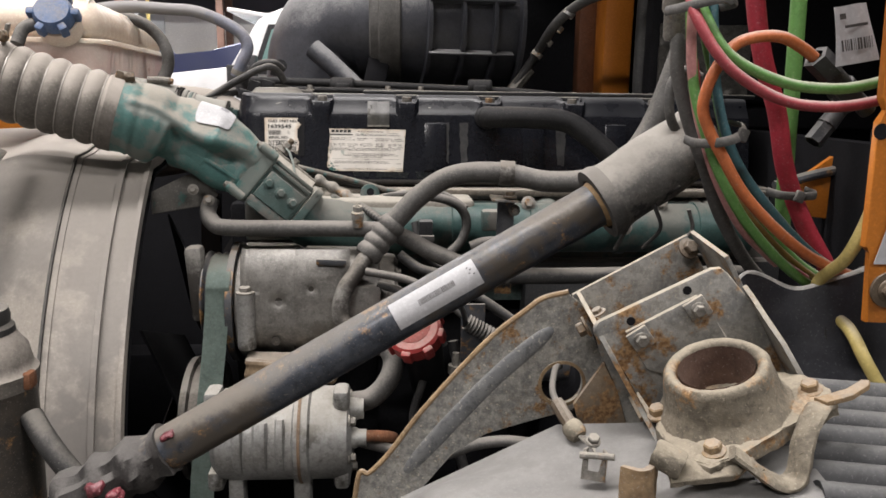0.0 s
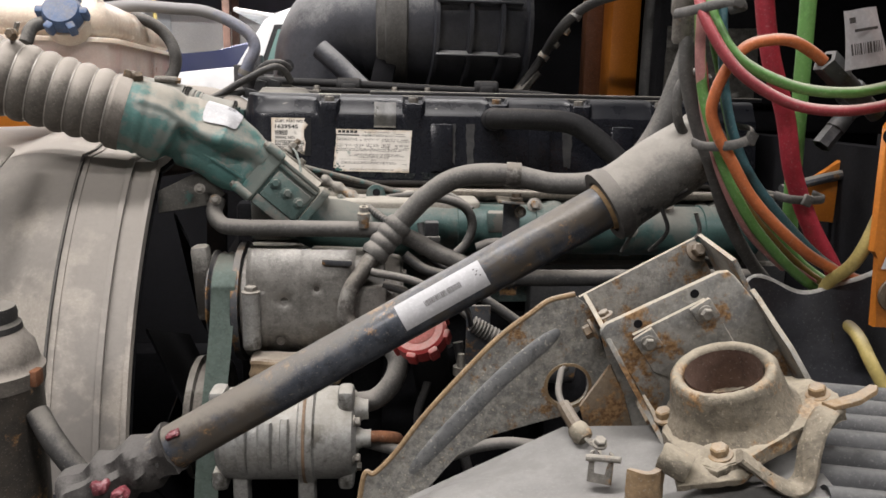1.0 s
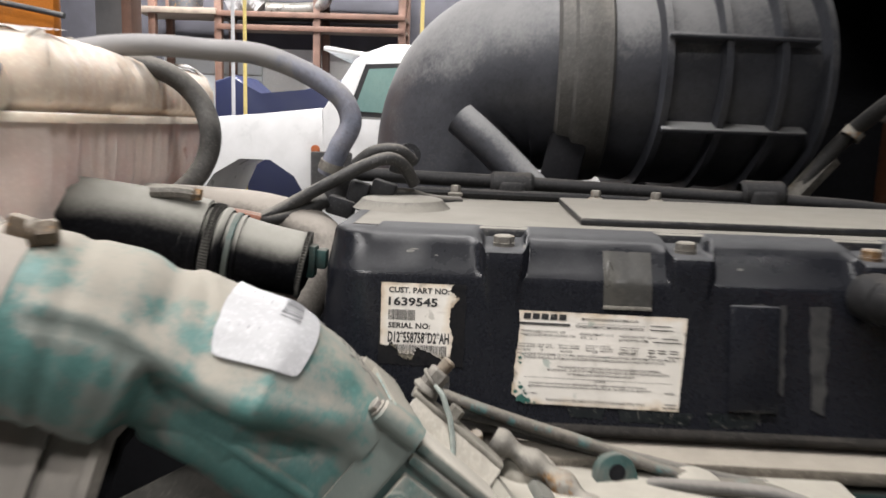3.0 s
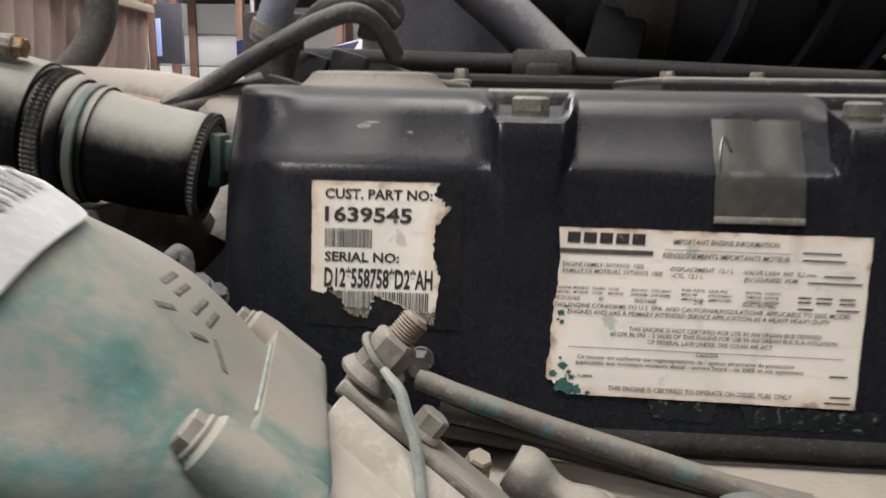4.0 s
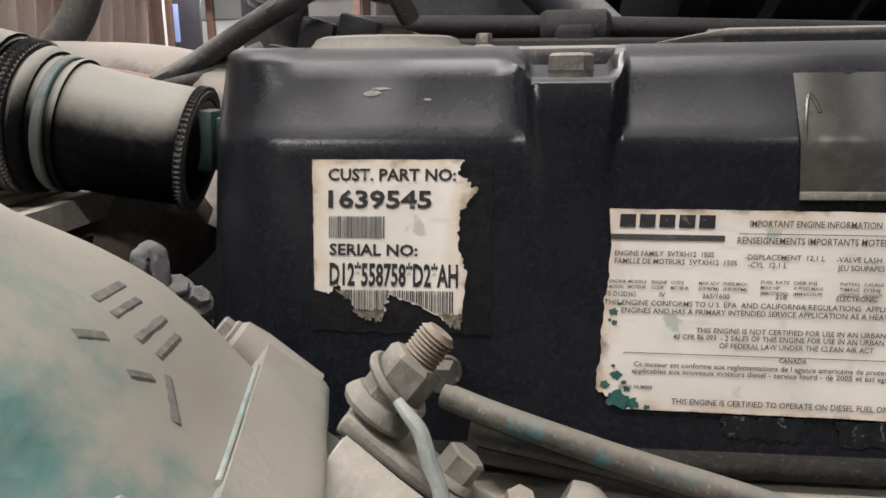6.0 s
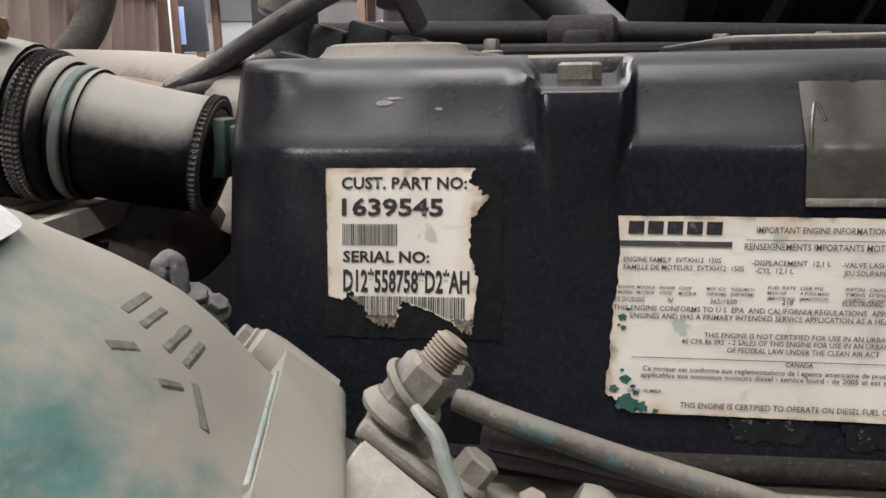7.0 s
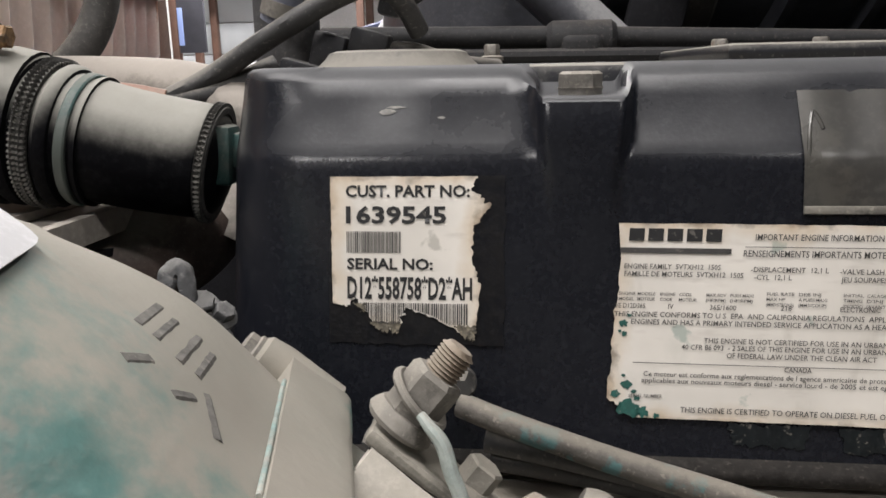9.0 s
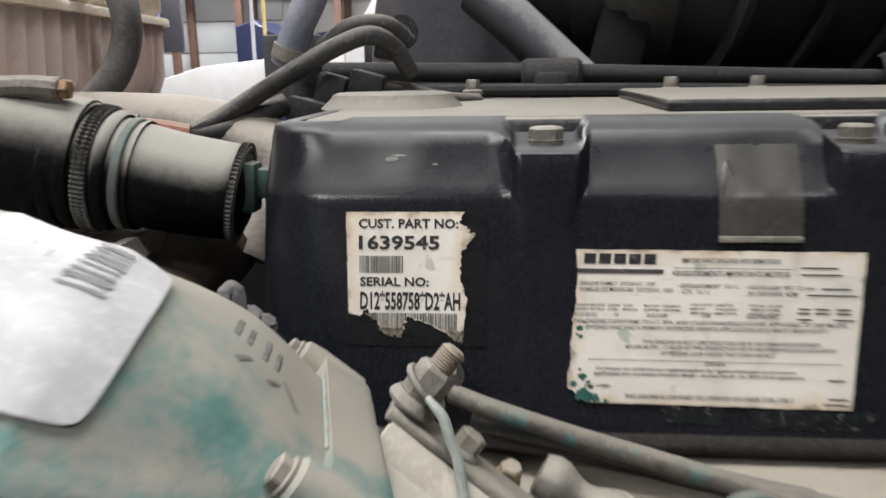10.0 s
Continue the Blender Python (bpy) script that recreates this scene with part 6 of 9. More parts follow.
# ---- fixings and small pipes round the throttle and the cover's foot ----
studth = thing("flange_stud", (-0.169, 1.308, 1.766), "zinc stud and flanged nut holding a bent wire clip", "bolt")
GRIMY_ZINC = mat("grimy_dulled_zinc", (0.20, 0.187, 0.166), (0.12, 0.112, 0.098), rough=0.65, metal=0.25, dust=0.34, dust_col=(0.31, 0.287, 0.247), rust=0.10, grime=1.0, bump=0.5)
WIRE = mat("pale_green_wire", (0.25, 0.31, 0.29), (0.30, 0.32, 0.30), rough=0.6, dust=0.3)
SV = Vector((0.617, 0.170, 0.765)).normalized()
SE = Vector((0.780, -0.053, -0.618))
SE = (SE - SV * SE.dot(SV)).normalized()
SM = Matrix((SE, SV, SE.cross(SV))).transposed().to_4x4()
SM.translation = (-0.1690, 1.308, 1.766)


def on_stud(e, v, d=0.0):
    """Point of the clamp: along the plate, along the stud, towards the walkway."""
    return SM @ Vector((e, v, d))


def hex_nut(at, axis, r, h):
    """Nut with a chamfered hexagon over a rounded, worn flange skirt."""
    bm = lathe([(0.0, 0.0), (0.0, r * 1.22), (h * 0.07, r * 1.30), (h * 0.15, r * 1.24), (h * 0.27, r * 1.08), (h * 0.27, 0.0)], at, axis, None, 28)
    m = basis(at, axis)
    rings = []
    for z, s in ((0.22, 1.0), (0.92, 1.0), (1.0, 0.88)):
        rings.append([bm.verts.new(m @ Vector((s * r * math.cos(math.radians(60 * k + 14)), s * r * math.sin(math.radians(60 * k + 14)), h * z))) for k in range(6)])
    for lo, hi in zip(rings, rings[1:]):
        for k in range(6):
            bm.faces.new((lo[k], lo[(k + 1) % 6], hi[(k + 1) % 6], hi[k]))
    bm.faces.new(rings[-1])
    return bm


part("nut", roughen(hex_nut(on_stud(0, 0), SV, 0.0077, 0.0182), 0.0003, 140, 3), GRIMY_ZINC, studth, smooth=28)
thread = [(0.0175, 0.0)]
for k in range(8):
    thread += [(0.0180 + 0.0011 * k, 0.0051), (0.0186 + 0.0011 * k, 0.0042)]
part("stud", lathe(thread + [(0.0272, 0.0036), (0.0272, 0.0)], on_stud(0, 0), SV, None, 18), mat("rust_stained_zinc", (0.25, 0.205, 0.155), (0.16, 0.115, 0.075), rough=0.6, metal=0.3, dust=0.3, dust_col=(0.33, 0.29, 0.24), bump=0.4, grime=0.8), studth, "rusty threaded stud end")
nb = basis(on_stud(0, 0.0096), (SV + SE * 0.22 + SE.cross(SV) * 0.10).normalized())
part("ring", tube([nb @ Vector((0.0090 * math.cos(2 * math.pi * k / 24), 0.0090 * math.sin(2 * math.pi * k / 24), 0)) for k in range(25)], 0.0013, None, 8, raw=True), GRIMY_ZINC, studth, "wire ring round the nut")
part("wire_clip", tube([on_stud(0.0018, 0.0088, 0.0094), on_stud(0.0050, 0.0084, 0.0112), on_stud(0.0104, 0.0071, 0.0120), on_stud(0.0165, 0.0030, 0.0128), on_stud(0.0232, -0.0011, 0.0130), on_stud(0.0340, -0.0110, 0.0135), on_stud(0.0440, -0.0220, 0.0140)], lambda s: 0.0020 - 0.0006 * hump(s, 0.0, 0.10), None, 10), WIRE, studth, "bent pale wire clip")
part("clamp_plate", roughen(box((0.078, 0.0042, 0.024), SM @ Matrix.Translation((0.0335, -0.0040, -0.003)), bevel=0.0014), 0.0007, 90, 3), DUSTY, studth, "dust-covered clamp plate edge")
part("gasket", roughen(box((0.078, 0.0012, 0.0225), SM @ Matrix.Translation((0.0335, -0.0068, -0.003)), bevel=0.0003), 0.0006, 120, 2), RUBBER, studth, "black gasket under the plate")
part("second_nut", roughen(hex_nut(on_stud(0.0255, -0.0020, -0.002), SV, 0.0056, 0.0085), 0.0003, 140, 3), DUSTY, studth, smooth=28)
part("dusty_seat", roughen(sheet(lambda u, v: on_stud(-0.0025 + 0.0745 * u, -0.0074 - 0.040 * v, 0.0045 + 0.014 * v), 14, 12, 0.006), 0.0006, 60, 2), CHALK, thr, "chalky dust on the seat under the clamp")
bcp = thing("bolt_cap", (-0.153, 1.386, 1.742), "black capped bolt at the foot of the cover", "bolt")
part("head", bolt((-0.1605, 1.398, 1.741), (0, -1, 0.1), 0.0060, 0.014, 1.0), mat("dulled_black_bolt", (0.05, 0.048, 0.045), (0.03, 0.029, 0.028), rough=0.7, dust=0.2, dust_col=(0.2, 0.185, 0.16), grime=0.8), bcp)

hose("return_pipe", [(-0.160, 1.385, 1.7370), (-0.140, 1.378, 1.7325), (-0.10, 1.368, 1.724), (-0.05, 1.360, 1.713), (0.0, 1.352, 1.700), (0.04, 1.345, 1.694), (0.075, 1.34, 1.694), (0.10, 1.335, 1.688)], 0.0047, mat("flaking_green_pipe", (0.095, 0.086, 0.074), (0.055, 0.051, 0.045), rough=0.75, dust=0.36, dust_col=(0.24, 0.217, 0.182), bump=0.6, patch=(0.05, 0.11, 0.11), patch_amt=0.3, patch_scale=60, grime=1.0), "thin grey pipe with flaking green paint")
hose("return_hose", [(-0.150, 1.385, 1.724), (-0.10, 1.376, 1.718), (-0.03, 1.365, 1.704), (0.05, 1.36, 1.690), (0.14, 1.355, 1.682)], 0.0055, RUBBER, "thin black return hose under the cover")
hose("return_hose", [(-0.148, 1.390, 1.714), (-0.08, 1.380, 1.708), (0.0, 1.372, 1.695), (0.10, 1.365, 1.684)], 0.0055, RUBBER, "thin black return hose under the cover")

eye = thing("lifting_eye", (-0.03, 1.31, 1.68), "green painted steel lifting eye on the engine", "lifting eye")
em = basis((-0.030, 1.352, 1.690), (0.25, -1, 0.2))
eb = bmesh.new()
ring_o = arc(0, 0.004, 0.016, 0, 180, 10)
out = ring_o + [(-0.018, -0.03), (0.018, -0.03)]
slab(out, 0.009, em, eb, 0.002)
part("plate", eb, GREEN, eye)
# Black disc painted in for the dark of the eye's opening.
part("hole", lathe([(0.0, 0.0065), (0.0006, 0.0065), (0.0006, 0.0)], em @ Vector((0, 0.006, 0.009)), em.to_3x3() @ Z, None, 18), BLACK, eye)
foot = thing("sensor_block", (-0.05, 1.28, 1.67), "green block with a pale sensor fitting", "sensor")
part("block", box((0.045, 0.03, 0.035), pose(-0.078, 1.320, 1.672, 0, 30, 10), bevel=0.004), GREEN, foot)
part("block_bolt", bolt((-0.068, 1.302, 1.672), (0.1, -1, 0.3), 0.0075, 0.009), GREEN, foot)
part("fitting", tube([(-0.120, 1.345, 1.720), (-0.10, 1.34, 1.710), (-0.075, 1.33, 1.698), (-0.050, 1.315, 1.684)], lambda s: 0.0085 + 0.002 * math.sin(s * 20), None, 12), BOLT, foot)
part("brass_nut", bolt((-0.134, 1.345, 1.716), (0.3, -0.3, 0.9), 0.005, 0.009, 1.2), mat("old_brass", (0.26, 0.20, 0.13), (0.17, 0.13, 0.09), rough=0.7, dust=0.5, grime=1.0), foot, "old brass fitting")
part("corrugated_lead", tube([(-0.052, 1.316, 1.685), (-0.03, 1.28, 1.675), (0.0, 1.23, 1.662), (0.03, 1.225, 1.645), (0.06, 1.23, 1.62), (0.09, 1.25, 1.59)], lambda s: 0.0065 + 0.0008 * math.sin(s * 160), None, 10, 24), RUBBER, foot, "corrugated wiring sleeve")
hose("fuel_return_hose", [(0.135, 1.25, 1.622), (0.163, 1.25, 1.630), (0.214, 1.25, 1.628), (0.269, 1.25, 1.631), (0.297, 1.25, 1.655), (0.31, 1.265, 1.68)], 0.0085, RUBBER_GREY, "grey fuel return hose under the manifold")
hose("curved_lead", [(0.055, 1.26, 1.702), (0.085, 1.255, 1.70), (0.115, 1.25, 1.688), (0.128, 1.25, 1.662), (0.120, 1.25, 1.632), (0.10, 1.25, 1.610)], 0.0075, RUBBER_GREY, "grey lead curving down past the manifold")
hose("fuel_line", [(-0.005, 1.345, 1.690), (0.02, 1.335, 1.695), (0.07, 1.315, 1.702), (0.10, 1.30, 1.698), (0.13, 1.28, 1.68)], 0.005, RUBBER_GREY, "thin grey fuel line across the manifold")
for pts, r, m_ in (([(-0.03, 1.15, 1.605), (0.03, 1.14, 1.595), (0.075, 1.13, 1.575), (0.12, 1.12, 1.54)], 0.006, RUBBER_GREY), ([(-0.012, 1.16, 1.583), (0.02, 1.15, 1.575), (0.05, 1.13, 1.555), (0.07, 1.12, 1.53), (0.085, 1.12, 1.50)], 0.0065, RUBBER),
                   ([(0.045, 1.26, 1.66), (0.052, 1.25, 1.63), (0.07, 1.24, 1.60), (0.12, 1.24, 1.575), (0.18, 1.24, 1.57)], 0.006, RUBBER), ([(0.02, 1.20, 1.62), (0.05, 1.19, 1.60), (0.09, 1.18, 1.59), (0.14, 1.17, 1.56), (0.20, 1.16, 1.52), (0.26, 1.15, 1.47)], 0.008, RUBBER),
                   ([(0.05, 1.10, 1.52), (0.055, 1.10, 1.46), (0.04, 1.10, 1.40), (0.05, 1.10, 1.33)], 0.006, RUBBER), ([(0.10, 1.14, 1.50), (0.11, 1.13, 1.44), (0.10, 1.12, 1.38), (0.12, 1.1, 1.30)], 0.008, RUBBER), ([(0.20, 1.0, 1.40), (0.16, 1.0, 1.405), (0.12, 1.01, 1.395), (0.06, 1.03, 1.37), (-0.05, 1.055, 1.385)], 0.008, RUBBER_GREY)):
    hose("wiring_lead", pts, r, m_, "grimy wiring lead among the engine's pipes", "engine leads")
conn = thing("wiring_connector", (0.06, 1.23, 1.64), "dark wiring connector clipped by the manifold", "connector")
part("shell", box((0.022, 0.016, 0.040), pose(0.062, 1.235, 1.648, 5, 0, 0), bevel=0.003), PLASTIC_BLACK, conn)
part("latch", box((0.026, 0.006, 0.010), pose(0.062, 1.224, 1.640, 5, 0, 0), bevel=0.001), RUBBER_GREY, conn)
ccl = thing("corrugated_hose", (0.17, 1.1, 1.5), "grey corrugated sleeve hose behind the shaft", "hose")
part("sleeve", tube([(0.115, 1.09, 1.545), (0.15, 1.09, 1.525), (0.18, 1.09, 1.505)], lambda s: 0.0115 + 0.0015 * math.sin(s * 90), None, 14, 24), RUBBER_GREY, ccl)
part("clamp", lathe([(-0.005, 0.0125), (-0.005, 0.014), (0.005, 0.014), (0.005, 0.0125)], (0.177, 1.09, 1.507), (0.8, 0, -0.55), None, 18), BOLT, ccl)

# blue maker's plate on a dark box low on the block
ecu = thing("engine_control_box", (0.38, 1.25, 1.48), "dark ribbed control box with a blue plate on the block", "control box")
part("case", box((0.46, 0.05, 0.16), (0.47, 1.355, 1.500), bevel=0.008), mat("dark_grey_case", (0.04, 0.042, 0.045), (0.055, 0.056, 0.058), rough=0.5, dust=0.4), ecu)
for k in range(4):
    part("fin", box((0.44, 0.012, 0.010), (0.47, 1.327, 1.425 + 0.018 * k), bevel=0.002), BLACK, ecu)
part("blue_plate", box((0.100, 0.003, 0.035), (0.421, 1.3285, 1.509), bevel=0.001), mat("blue_plate_paint", (0.03, 0.13, 0.33), rough=0.4, bump=0, dust=0.2), ecu, "blue plate with a white bar")
part("print_bar", box((0.066, 0.001, 0.011), (0.421, 1.3262, 1.510), bevel=0), PAPER, ecu, smooth=0)
lower = thing("starter_motor", (0.3, 1.2, 1.3), "grimy starter motor low on the block", "starter motor")
part("barrel", lathe([(0.0, 0), (0.0, 0.055), (0.18, 0.055), (0.19, 0.045), (0.24, 0.045), (0.25, 0.0)], (0.12, 1.23, 1.40), X, None, 30), BLACK, lower)
part("solenoid", lathe([(0.0, 0), (0.0, 0.03), (0.14, 0.03), (0.15, 0.0)], (0.14, 1.17, 1.455), X, None, 24), STEEL_DARK, lower)

# ---- red filler cap and dipstick ----
oil = thing("oil_filler_cap", (0.04, 1.06, 1.50), "red lobed oil filler cap on a dark neck", "filler cap")
OA, OX = Vector((0.040, 1.045, 1.545)), Vector((-0.25, -0.62, 0.74)).normalized()
om = basis(OA, OX)
part("disc", lathe([(-0.012, 0.034), (-0.012, 0.038), (0.008, 0.038), (0.012, 0.034), (0.012, 0.02), (0.009, 0.0)], OA, OX, None, 30), RED, oil)
for k in range(8):
    a = 2 * math.pi * k / 8
    part("lobe", box((0.010, 0.014, 0.022), om @ pose(math.cos(a) * 0.038, math.sin(a) * 0.038, -0.001, 0, 0, math.degrees(a)), bevel=0.003), RED, oil)
part("inset", lathe([(0.0125, 0.024), (0.0135, 0.022), (0.0135, 0.0)], OA, OX, None, 24), mat("dirty_red_inset", (0.26, 0.06, 0.05), (0.18, 0.06, 0.05), rough=0.8), oil, "dirty red inset")
part("neck", tube([OA - OX * 0.01, OA - OX * 0.05, (0.06, 1.13, 1.46), (0.07, 1.18, 1.40)], 0.028, None, 18), BLACK, oil)
dip = thing("dipstick_handle", (0.09, 1.08, 1.56), "red plastic dipstick handle", "dipstick")
part("grip", box((0.040, 0.018, 0.014), pose(0.078, 1.02, 1.608, 20, 25, 10), bevel=0.004), RED, dip)
part("stem", tube([(0.088, 1.025, 1.603), (0.11, 1.07, 1.56), (0.12, 1.15, 1.48)], 0.004, None, 8), STEEL_DARK, dip)
brp = thing("support_strap", (0.13, 1.1, 1.4), "dark steel support strap with a stud end", "bracket")
part("strap", box((0.034, 0.006, 0.20), pose(0.125, 1.10, 1.47, 2, 0, 0), bevel=0.001), STEEL_DARK, brp)
part("strap_stud", lathe([(0, 0.006), (0.03, 0.006), (0.03, 0.011), (0.042, 0.011), (0.042, 0.006), (0.06, 0.005), (0.06, 0)], (0.098, 1.06, 1.45), Z, None, 10), BOLT, brp)

# ---- hoses at the front end of the cover ----
# Tan dust on top; the underside's shade is put into the near-black base.
DUST_OVER_SHADE = mat("tan_dust_over_shade_black_hose", (0.004, 0.004, 0.005), (0.006, 0.006, 0.007), rough=0.55, dust=0.57, dust_col=(0.42, 0.41, 0.37), dust_var=0.40, grime=0.05, scale=60, fleck=(430.0, 0.0), spec=0.04, dust_fine=0.08)
th = thing("coolant_outlet_hose", (-0.40, 1.49, 1.80), "dusty black coolant hose with steel clamps beside the cover", "hose")
part("rubber", tube([(-0.62, 1.44, 1.868), (-0.52, 1.462, 1.856), (-0.46, 1.478, 1.848), (-0.410, 1.490, 1.839), (-0.388, 1.494, 1.834)], 0.0375, None, 26), DUST_OVER_SHADE, th)
part("spigot", tube([(-0.40, 1.491, 1.836), (-0.37, 1.496, 1.829), (-0.335, 1.500, 1.820), (-0.290, 1.503, 1.812)], lambda s: (0.0330 - 0.0035 * s) * (1.0 if s < 0.90 else math.sqrt(max(0.10, 1 - ((s - 0.90) / 0.105) ** 2))), None, 28, 14), DUST_OVER_SHADE, th, "dust-covered outlet sleeve")
for px_, rr in ((-0.409, 0.0395), (-0.400, 0.0400), (-0.3905, 0.0388), (-0.3715, 0.0362)):
    t_ = (px_ + 0.40) / 0.10
    at = Vector((px_, 1.4945 + 0.008 * t_, 1.8335 - 0.02 * t_))
    part("hose_lip", lathe([(-0.0040, rr - 0.004), (-0.0036, rr - 0.0006), (-0.0015, rr + 0.0008), (0.0015, rr + 0.0006), (0.0036, rr - 0.0010), (0.0040, rr - 0.004)], at, (0.94, 0.11, -0.20), None, 40), DUST_OVER_SHADE, th, "rolled lip of the hose")
BAND = mat("dusty_clamp_steel", (0.075, 0.073, 0.070), (0.04, 0.039, 0.037), rough=0.65, metal=0.2, dust=0.62, dust_col=(0.31, 0.297, 0.271), bump=0.3, grime=0.7)
HOSE_AX = Vector((0.94, 0.11, -0.20)).normalized()


def studded_band(x, r, half, rows, size, count=84):
    """Band clamp round the hose with rows of small pressed teeth."""
    t_ = (x + 0.40) / 0.10
    at = Vector((x, 1.4945 + 0.008 * t_, 1.8335 - 0.02 * t_))
    bm = lathe([(-half, r - 0.003), (-half, r), (-half * 0.8, r + 0.0006), (half * 0.8, r + 0.0006), (half, r), (half, r - 0.003)], at, HOSE_AX, None, 48)
    m = basis(at, HOSE_AX)
    for off in rows:
        for k in range(count):
            box(size, m @ pose(0, 0, 0, 0, 0, 360 * k / count) @ Matrix.Translation((r + 0.0006, 0, off)), bm=bm)
    return bm


part("perforated_band", studded_band(-0.3800, 0.0366, 0.0034, (-0.0020, 0.0020), (0.0005, 0.0009, 0.0006)), BAND, th, "pale steel band with pressed teeth", smooth=40)
part("teal_band", lathe([(-0.0026, 0.030), (-0.0026, 0.0338), (-0.0018, 0.0344), (0.0018, 0.0344), (0.0026, 0.0338), (0.0026, 0.030)], (-0.3620, 1.4975, 1.8259), HOSE_AX, None, 48), GREEN, th, "thin green painted band")
part("hem", lathe([(-0.0014, 0.030), (-0.0011, 0.0336), (0.0011, 0.0337), (0.0014, 0.030)], (-0.3560, 1.4980, 1.8247), HOSE_AX, None, 48), DUST_OVER_SHADE, th, "hem of the sleeve")
part("worm_band", studded_band(-0.2975, 0.0292, 0.0026, (0.0,), (0.0005, 0.0010, 0.0042), 70), BAND, th, "worm-drive band clamp under dust", smooth=40)
part("clamp_screw", tube([(-0.425, 1.470, 1.879), (-0.405, 1.472, 1.8795), (-0.388, 1.474, 1.878)], 0.0065, None, 10), BOLT, th, "clamp screw housing")
part("clamp_bolt", bolt((-0.390, 1.474, 1.878), (0.9, 0.1, -0.1), 0.006, 0.008, 1.1), BOLT_RUST, th)
part("green_lug", box((0.011, 0.016, 0.030), pose(-0.2895, 1.497, 1.818, 0, 4, 0), bevel=0.002), GREEN, th, "green clamp lug")
part("green_lug", box((0.010, 0.014, 0.018), pose(-0.2795, 1.500, 1.820, 0, 4, 0), bevel=0.002), GREEN, th)
tst = thing("thermostat_housing", (-0.40, 1.62, 1.80), "pale dusty thermostat housing beside the engine", "thermostat housing")
part("body", tube([(-0.50, 1.63, 1.848), (-0.43, 1.625, 1.847), (-0.36, 1.62, 1.842), (-0.31, 1.61, 1.826), (-0.296, 1.60, 1.805), (-0.305, 1.585, 1.785), (-0.318, 1.57, 1.755)], 0.0245, None, 20), BELLOWS, tst)
part("neck", tube([(-0.342, 1.570, 1.772), (-0.355, 1.55, 1.758), (-0.39, 1.525, 1.742), (-0.48, 1.50, 1.73)], 0.034, None, 20), mat("brown_pump_hose", (0.135, 0.098, 0.084), (0.09, 0.066, 0.056), rough=0.6, dust=0.46, dust_col=(0.30, 0.27, 0.235), dust_var=1.0), tst, "brown hose under the outlet")
LUG = basis((-0.253, 1.36, 1.790), (0.35, -1, 0.3))
GREYLUG = mat("fuzzy_grey_lug", (0.10, 0.10, 0.104), (0.06, 0.06, 0.062), rough=0.95, dust=0.35, dust_col=(0.24, 0.235, 0.225), bump=1.0, grime=0.9)
part("lug", roughen(tube([LUG @ Vector(q) for q in ((-0.0034, -0.016, 0.0), (-0.0034, -0.001, 0.0), (-0.0026, 0.003, 0.0), (0.0, 0.0048, 0.0), (0.0027, 0.003, 0.0), (0.0033, -0.001, 0.0), (0.0034, -0.014, 0.0))], 0.0019, None, 12, 5, flat=(1.0, 1.6)), 0.0007, 260, 2), GREYLUG, tst, "grey eyelet lug")
part("lug_bolt", roughen(bolt((-0.2470, 1.364, 1.7800), (0.5, -0.5, 0.7), 0.0042, 0.005, 1.5), 0.0006, 260, 2), GREYLUG, tst)
part("lug_bolt", roughen(bolt((-0.2410, 1.366, 1.7760), (0.6, -0.4, 0.7), 0.0040, 0.005, 1.4), 0.0006, 260, 2), GREYLUG, tst)
fan = thing("engine_front_plate", (-0.24, 1.55, 1.0), "dark timing cover at the engine's front end", "engine front")
part("plate", box((0.05, 0.46, 0.9), (-0.252, 1.63, 1.22), bevel=0.01), BLACK, fan)
part("fan_hub", lathe([(0, 0), (0, 0.11), (0.08, 0.13), (0.09, 0.10), (0.12, 0.0)], (-0.37, 1.63, 1.28), X, None, 30), BLACK, fan)
for k in range(9):
    a = 2 * math.pi * k / 9
    mm = basis((-0.375, 1.63, 1.28), X) @ pose(0, 0, 0, 0, 0, math.degrees(a))
    part("fan_blade", sheet(lambda u, v: mm @ Vector((0.10 + 0.27 * u, (v - 0.5) * 0.13, (v - 0.5) * 0.07)), 4, 4, 0.004), BLACK, fan)

lead = thing("battery_lead", (-0.32, 1.6, 1.86), "black taped cable with a copper-coloured lug", "cable")
part("cable", tube([(-0.362, 1.590, 1.8435), (-0.338, 1.60, 1.8560), (-0.302, 1.60, 1.8770), (-0.278, 1.60, 1.8900), (-0.262, 1.603, 1.8990), (-0.2400, 1.605, 1.9080), (-0.2270, 1.612, 1.9080), (-0.2160, 1.622, 1.8990), (-0.2080, 1.635, 1.8820)], 0.0068, None, 12, wobble=0.06), RUBBER, lead)
part("lug", tube([(-0.398, 1.578, 1.849), (-0.380, 1.580, 1.847), (-0.362, 1.585, 1.843)], 0.0065, None, 10), mat("copper_tape", (0.30, 0.12, 0.07), (0.22, 0.09, 0.06), rough=0.6, dust=0.3), lead, "reddish taped lug")
part("grey_sleeve", tube([(-0.45, 1.568, 1.855), (-0.42, 1.572, 1.852), (-0.396, 1.578, 1.849)], 0.0085, None, 12), RUBBER_GREY, lead)
clus = thing("harness_bracket", (-0.28, 1.64, 1.86), "grey bracket with black harness connectors", "bracket")
part("plate", box((0.045, 0.004, 0.055), pose(-0.300, 1.645, 1.885, 0, 0, 5), bevel=0.002), mat("grey_bracket_paint", (0.13, 0.13, 0.135), rough=0.6, dust=0.3), clus)
